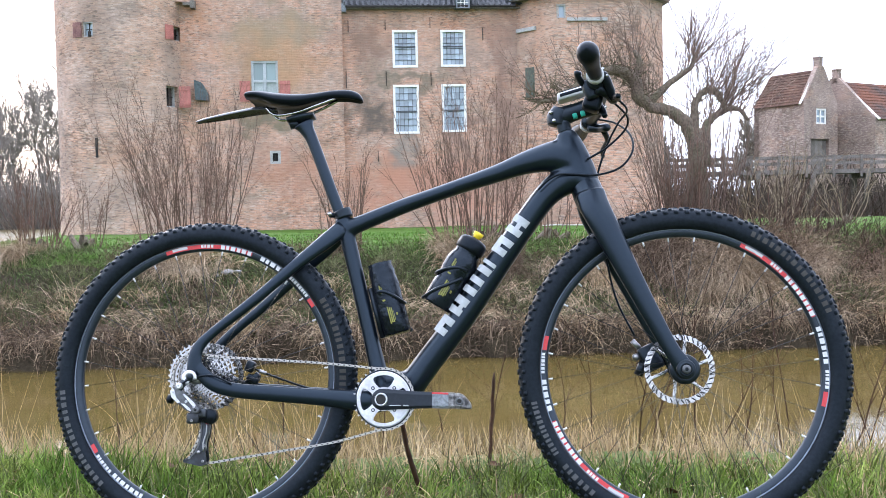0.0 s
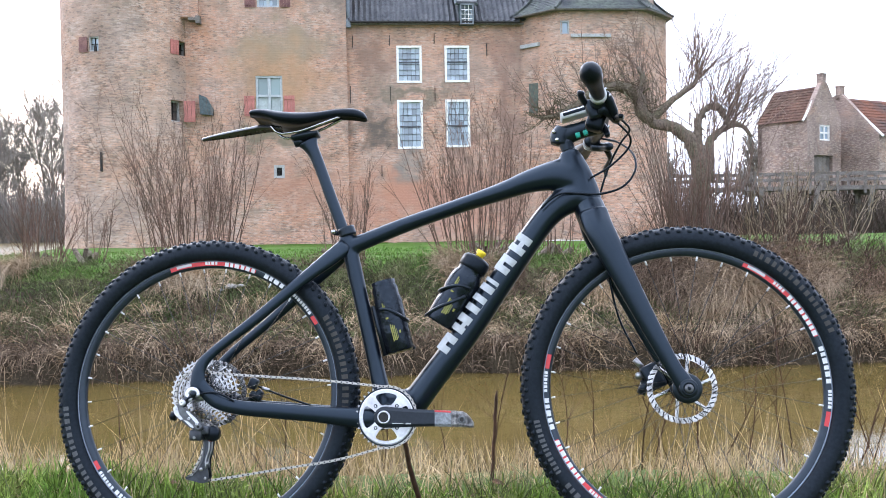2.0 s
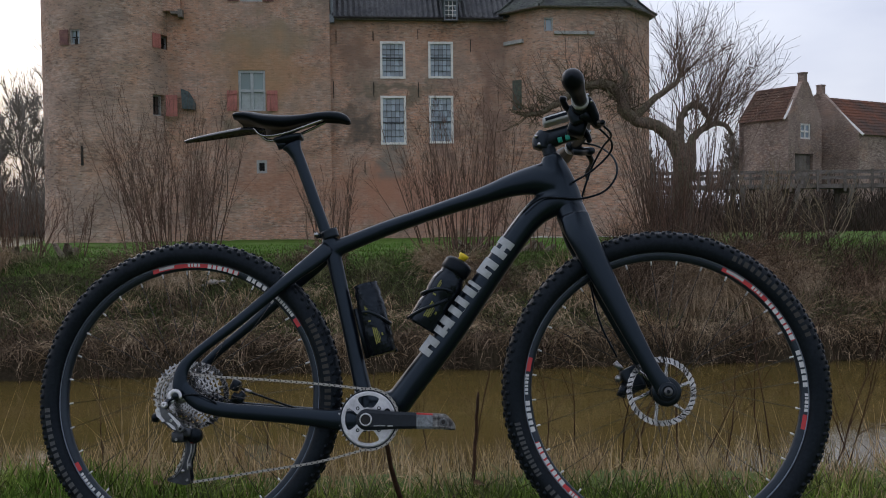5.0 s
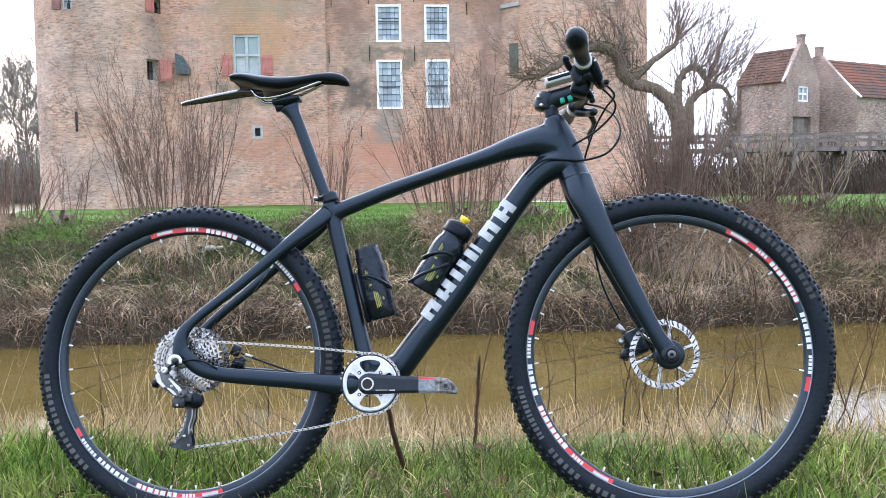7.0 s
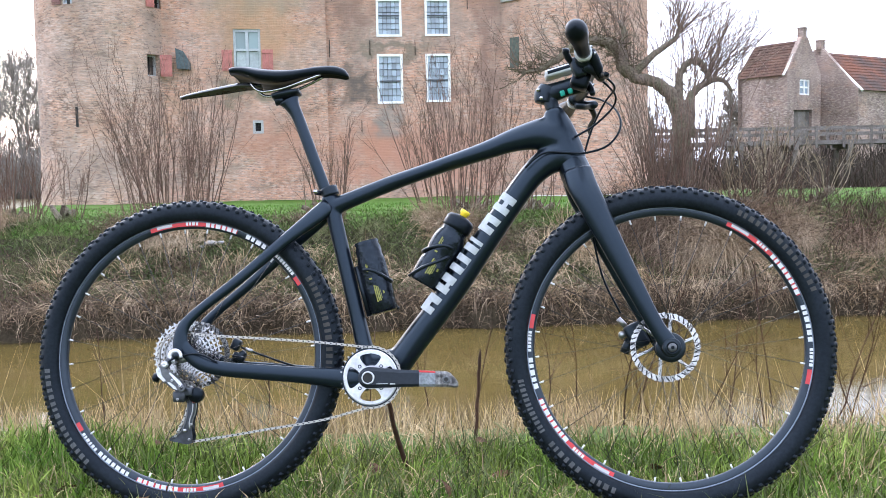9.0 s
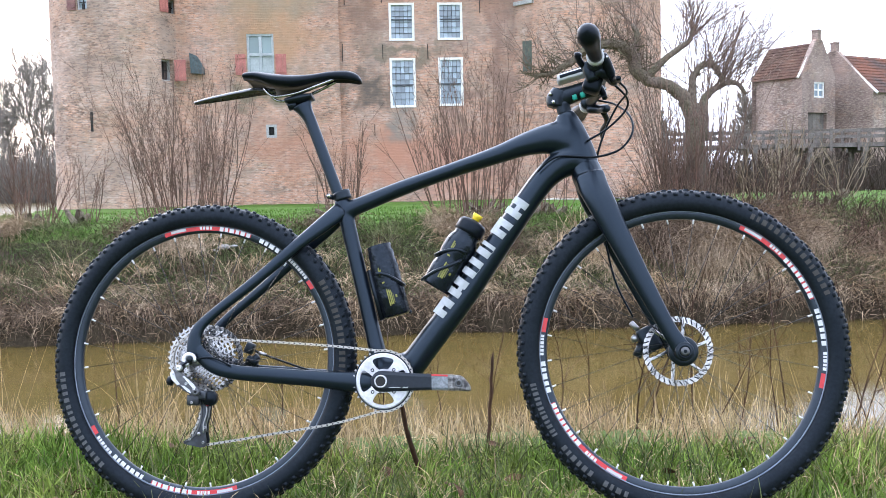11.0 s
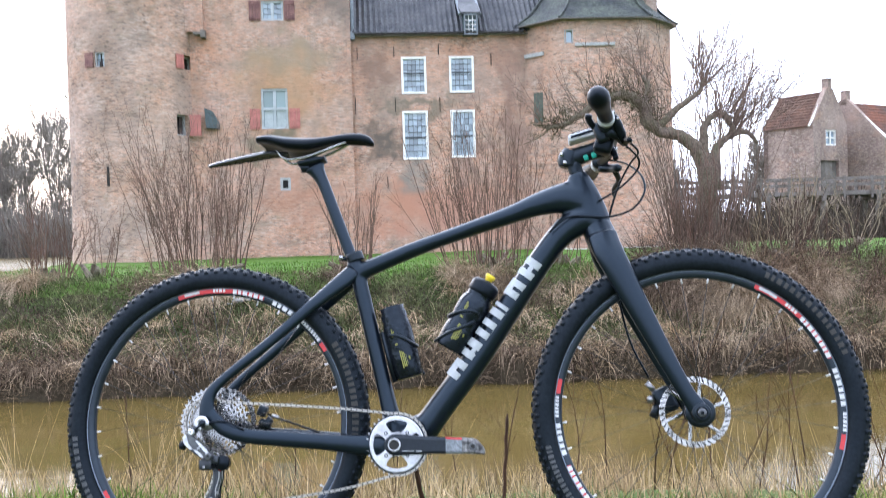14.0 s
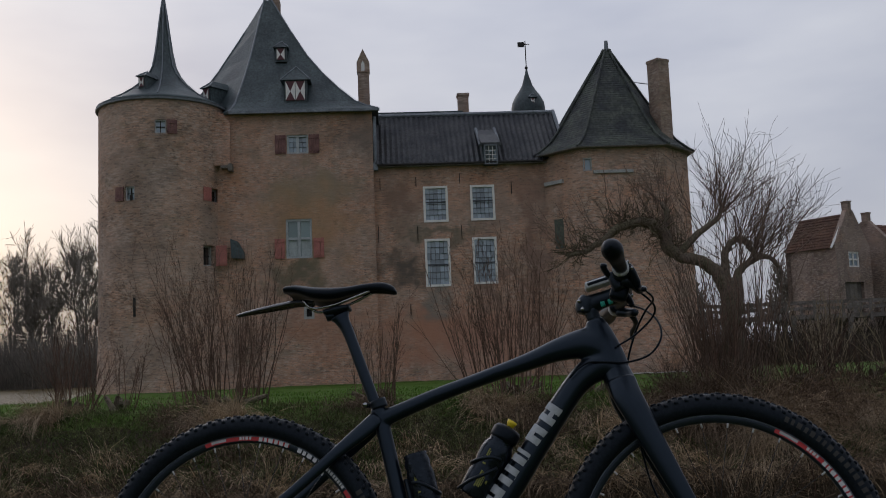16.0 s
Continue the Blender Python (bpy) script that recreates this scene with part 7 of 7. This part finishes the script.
# chain: round the ring, along both runs and down through the derailleur
R34, RS = 34 * 0.0127 / (2 * math.pi), 28 * 0.0127 / (2 * math.pi)
cp = [(0.081, 0.043), (0.20, 0.0345), (0.32, 0.0245), (0.425, 0.0125)]
for a in np.linspace(95, -95, 14):
    cp.append((0.438 + R34 * math.cos(radians(a)), -0.056 + R34 * math.sin(radians(a))))
cp += [(0.42, -0.1265), (0.32, -0.1515), (0.20, -0.170), (0.09, -0.187), (0.024, -0.1955), (0.0, -0.188), (-0.008, -0.172), (0.006, -0.145), (0.014, -0.118), (0.022, -0.100), (0.034, -0.085), (0.025, -0.066), (0.0, -0.0585)]
for a in np.linspace(265, 60, 12):
    cp.append((0.0 + RS * math.cos(radians(a)), 0.0 + RS * math.sin(radians(a))))
cp.append((0.081, 0.043))
line = smooth_path(cp, 8)
seg = np.linalg.norm(np.diff(line, axis=0), axis=1)
dist_along = np.concatenate([[0], np.cumsum(seg)])
count = int(dist_along[-1] / 0.0127) // 2 * 2
ss = np.linspace(0, dist_along[-1], count, endpoint=False)
jx, jz = np.interp(ss, dist_along, line[:, 0]), np.interp(ss, dist_along, line[:, 1])
chain = bpart("chain", join(*[tube([(x, -0.0552, z), (x, -0.0448, z)], 0.0018, 6) for x, z in zip(jx, jz)]), BLACK_METAL, None, "oily silver chain")


def link_shape(outer):
    y = 0.0040 if outer else 0.0028
    t = 0.0005
    prof = []
    for k in range(12):
        a = 2 * math.pi * k / 12
        prof.append((0.00635 * (1 if math.cos(a) > 0 else -1) + 0.0036 * math.cos(a), 0.0036 * math.sin(a)))
    prof = [(x, z * (0.38 if abs(x) < 0.0065 else 1)) for x, z in prof]
    return join(prism(prof, -y - t, -y + t), prism(prof, y - t, y + t))


LINKS = []
for outer in (True, False):
    me = bpy.data.meshes.new("link")
    v, f = link_shape(outer)
    me.from_pydata([tuple(c) for c in v], [], f)
    me.materials.append(CHAIN_STEEL)
    LINKS.append(me)
for k in range(count):
    x0, z0, x1, z1 = jx[k], jz[k], jx[(k + 1) % count], jz[(k + 1) % count]
    o = new("link", LINKS[k % 2])
    o.parent = chain
    o.matrix_basis = FROM_HUB @ pose((x0 + x1) / 2, -0.0495, (z0 + z1) / 2, 0, -math.degrees(math.atan2(z1 - z0, x1 - x0)), 0)

# rear derailleur
CAGE_GREY = mat("dark_cage_alloy", (0.022, 0.026, 0.032), 0.3, 0.3, var=0.3, scale=60.0)
body = [(-0.044, -0.030), (-0.034, -0.021), (-0.012, -0.038), (0.014, -0.058), (0.022, -0.070), (0.006, -0.077), (-0.020, -0.061), (-0.040, -0.045)]
der = bpart("rear_derailleur", join(prism([(x + 0.005, z - 0.010) for x, z in body], -0.088, -0.070), tube(smooth_path([(-0.004, -0.074, -0.002), (-0.018, -0.078, -0.010), (-0.032, -0.080, -0.026)], 4), 0.009, 10, 0.6)), CAGE_GREY, None, "worn grey and silver rear derailleur", False)
bpart("derailleur_link", prism([(x * 0.96, z * 0.98) for x, z in body], -0.0968, -0.090), GREY_ALLOY, der, "", False)
for edge in ([(-0.044, -0.031), (-0.038, -0.0245), (-0.034, -0.029), (-0.030, -0.044), (-0.020, -0.056), (-0.026, -0.058), (-0.040, -0.045)],
             [(-0.014, -0.0385), (-0.010, -0.0375), (0.012, -0.0565), (0.021, -0.0685), (0.016, -0.0715), (0.006, -0.061)],
             [(-0.018, -0.0585), (-0.010, -0.0600), (0.002, -0.0690), (0.006, -0.0765), (-0.002, -0.0735)]):
    bpart("link_edge", prism(edge, -0.0990, -0.0965), RING_SILVER, der, "", False)
bpart("link_pivot", moved(lathe([(0.003, -0.003), (0.006, -0.0035), (0.0085, -0.002), (0.009, 0.004)], 24, "y"), pose(0.0165, -0.097, -0.0735)), GREY_ALLOY, der)
bpart("derailleur_hook", join(*[tube(smooth_path([(-0.006 + 0.0125 * math.cos(radians(a)), -0.080, -0.002 + 0.0125 * math.sin(radians(a))) for a in range(-20, 261, 40)], 2), 0.0056, 8, 0.5)]), RING_SILVER, der)
bpart("derailleur_bolt", moved(lathe([(0, -0.003), (0.005, -0.003), (0.0075, 0.0), (0.0075, 0.006)], 20, "y"), pose(-0.004, -0.084, 0.0)), BLACK_METAL, der)
for x, z, r in ((-0.024, -0.020, 0.0075), (-0.037, -0.032, 0.0032), (-0.006, -0.055, 0.0032), (0.013, -0.067, 0.0036)):
    bpart("derailleur_bolt", moved(lathe([(0.0012, -0.001), (0.0014, -0.003), (r * 0.7, -0.003), (r, -0.001), (r, 0.006)], 14, "y"), pose(x, -0.098, z)), RING_SILVER, der)
solid(bpart("clutch", moved(lathe([(0, -0.012), (0.009, -0.012), (0.010, -0.010), (0.015, -0.010), (0.0175, -0.006), (0.0175, 0.008), (0, 0.008)], 28, "y"), pose(0.040, -0.070, -0.090)), BLACK_PLASTIC, der))
solid(bpart("barrel", tube([(-0.056, -0.078, -0.048), (-0.044, -0.078, -0.050)], 0.0105, 12), BLACK_PLASTIC, der))
solid(bpart("knuckle", join(moved(bevel_box(-0.016, 0.014, -0.010, 0.010, -0.013, 0.012, 0.005), pose(0.006, -0.078, -0.092)), moved(bevel_box(-0.011, 0.014, -0.006, 0.006, -0.010, 0.010, 0.004), pose(0.022, -0.080, -0.082))), CAGE_GREY, der))
for y in (-0.0605, -0.0405):
    plate = [(0.015, -0.096), (0.031, -0.096), (0.035, -0.108), (0.033, -0.130), (0.0270, -0.150), (0.0270, -0.168), (0.030, -0.186), (0.027, -0.199), (0.015, -0.2015), (-0.024, -0.1925), (-0.025, -0.1870), (-0.002, -0.1740), (0.010, -0.152), (0.0155, -0.128), (0.0150, -0.110)]
    bpart("cage_plate", prism(plate, y - 0.0012, y + 0.0012), CAGE_GREY, der, "", False)
    bpart("cage_rib", tube(smooth_path([(0.030, y - 0.0015, -0.106), (0.029, y - 0.0015, -0.128), (0.022, y - 0.0015, -0.150), (0.023, y - 0.0015, -0.168)], 3), 0.0020, 6, 0.5), ALLOY, der)
    bpart("cage_rib", tube(smooth_path([(0.018, y - 0.0015, -0.108), (0.0175, y - 0.0015, -0.130), (0.012, y - 0.0015, -0.154), (0.000, y - 0.0015, -0.176), (-0.019, y - 0.0015, -0.188)], 3), 0.0022, 6, 0.5), GREY_ALLOY, der)
for x, z, t in ((0.020, -0.092, 12), (0.010, -0.176, 12)):
    bpart("jockey_wheel", moved(gear(t, 0.0235, 0.0185, 0.004, 0.003), pose(x, -0.0505, z) @ Matrix.Diagonal((0.72, 1, 0.72, 1))), BLACK_PLASTIC, der, "", False)
bpart("jockey_bolt", moved(lathe([(0, -0.003), (0.004, -0.003), (0.0042, 0)], 12, "y"), pose(0.012, -0.0622, -0.170)), ALLOY, der)
for x, z, y in ((0.004, -0.098, -0.0895), (0.022, -0.190, -0.0622), (-0.010, -0.182, -0.0622), (0.026, -0.156, -0.0622)):
    bpart("jockey_bolt", moved(lathe([(0.0012, 0), (0.0013, -0.002), (0.0030, -0.002), (0.0034, 0)], 12, "y"), pose(x, y, z)), ALLOY, der)
bpart("red_cap", tube([(0.034, -0.076, -0.103), (0.040, -0.076, -0.104)], 0.0034, 8), RED_PRINT, der)
bpart("gear_cable", tube(smooth_path([(-0.042, -0.085, -0.034), (-0.02, -0.086, -0.014), (0.0, -0.08, -0.003), (0.035, -0.078, 0.003), (0.06, -0.077, -0.002), (0.09, -0.074, -0.017)], 5), 0.0023, 7), BLACK_PLASTIC, der)
rc = solid(bpart("rear_caliper", join(moved(bevel_box(-0.010, 0.012, -0.012, 0.012, -0.010, 0.017, 0.005), pose(0.092, 0.055, 0.020, 0, 25, 0)), moved(bevel_box(-0.014, 0.016, -0.010, 0.010, -0.009, 0.008, 0.004), pose(0.100, 0.055, -0.006, 0, 30, 0)), tube([(0.08, 0.058, -0.022), (0.115, 0.055, 0.004)], 0.009, 8)), BLACK_METAL))
bpart("rear_hose", tube(smooth_path([(0.108, 0.05, 0.016), (0.15, 0.048, 0.0), (0.22, 0.05, -0.025), (0.27, 0.05, -0.04)], 4), 0.0026, 6), BLACK_PLASTIC, rc)
bpart("hose_nut", tube([(0.118, 0.049, 0.012), (0.136, 0.048, 0.006)], 0.0042, 8), ALLOY, rc)

# bottle cages on the bike, bottles in them
def axis_frame(p, q):
    d = (Vector((q[0], 0, q[1])) - Vector((p[0], 0, p[1]))).normalized()
    m = Matrix(((d.z, 0, d.x, p[0]), (0, 1, 0, 0), (-d.x, 0, d.z, p[1]), (0, 0, 0, 1)))
    return m


def cage(m, r):
    c = [tube(smooth_path([(r * 1.02 * math.cos(a), r * 1.02 * math.sin(a), z0 + 0.02 * math.sin(a * 1.5)) for a in np.linspace(0.3 * math.pi, 1.7 * math.pi, 9)], 3), 0.004, 6) for z0 in (0.085,)]
    c.append(tube(smooth_path([(r * 1.03 * math.cos(a), r * 1.03 * math.sin(a), z) for a, z in ((1.7 * math.pi, 0.085), (1.55 * math.pi, 0.06), (1.35 * math.pi, 0.03), (1.15 * math.pi, 0.0))], 3), 0.004, 6))
    c.append(tube([(r * 1.06, 0, 0.0), (r * 1.06, 0, 0.12)], 0.007, 8))
    return bpart("bottle_cage", moved(join(*c), m), BLACK_METAL, None, "black side-entry bottle cage")


def bottle(m, profile, label, cap):
    w = BIKE @ FROM_HUB @ m
    b = tagged(empty("water_bottle", w), label, "bottle", "bottles on the bike")
    v, f = lathe(profile, 32)
    solid(part("bottle_body", (v, f), BOTTLE if cap else WRAP, b, "", True))
    rad = max(p[0] for p in profile)
    for k, (z0, z1, a0, a1) in enumerate(((0.024, 0.064, 262, 267), (0.026, 0.062, 269, 274), (0.026, 0.060, 276, 280), (0.030, 0.052, 283, 285), (0.040, 0.047, 292, 299), (0.078, 0.082, 252, 264), (0.098, 0.116, 250, 256), (0.100, 0.112, 258, 261))):
        vv = [((rad + 0.0006) * math.cos(radians(a)), (rad + 0.0006) * math.sin(radians(a)), z) for a in np.linspace(a0, a1, 6) for z in (z0, z1)]
        part("bottle_print", (vv, [(2 * i, 2 * i + 2, 2 * i + 3, 2 * i + 1) for i in range(5)]), OLIVE_PRINT, b)
    if cap:
        solid(part("bottle_cap", lathe([(0, 0.146), (0.034, 0.146), (0.0345, 0.154), (0.0345, 0.170), (0.028, 0.178), (0.011, 0.182), (0, 0.182)], 28), BLACK_PLASTIC, b, "", True))
        solid(part("spout", lathe([(0, 0.180), (0.009, 0.180), (0.009, 0.187), (0.012, 0.190), (0.012, 0.197), (0, 0.198)], 20), YELLOW, b, "yellow drinking spout", True))
    return b


M2 = axis_frame((0.555, 0.155), (0.642, 0.297))
cage(M2, 0.039)
bottle(M2, [(0, 0.0), (0.035, 0.0), (0.0385, 0.005), (0.0385, 0.055), (0.0365, 0.062), (0.0365, 0.082), (0.0385, 0.09), (0.0385, 0.116), (0.036, 0.128), (0.031, 0.137), (0.031, 0.148), (0.033, 0.152), (0, 0.152)], "smoky black sports bottle with a yellow spout", True)
M1 = axis_frame((0.4635, 0.092), (0.4215, 0.258))
cage(pose(0, 0, 0) @ M1 @ pose(0, 0, 0, 0, 0, 180), 0.034)
bottle(M1, [(0, 0.0), (0.029, 0.0), (0.033, 0.004), (0.0335, 0.06), (0.032, 0.085), (0.033, 0.095), (0.033, 0.12), (0.030, 0.135), (0.031, 0.150), (0.027, 0.163), (0.029, 0.170), (0.012, 0.172), (0, 0.168)], "black bottle wrapped in creased plastic foil", False)
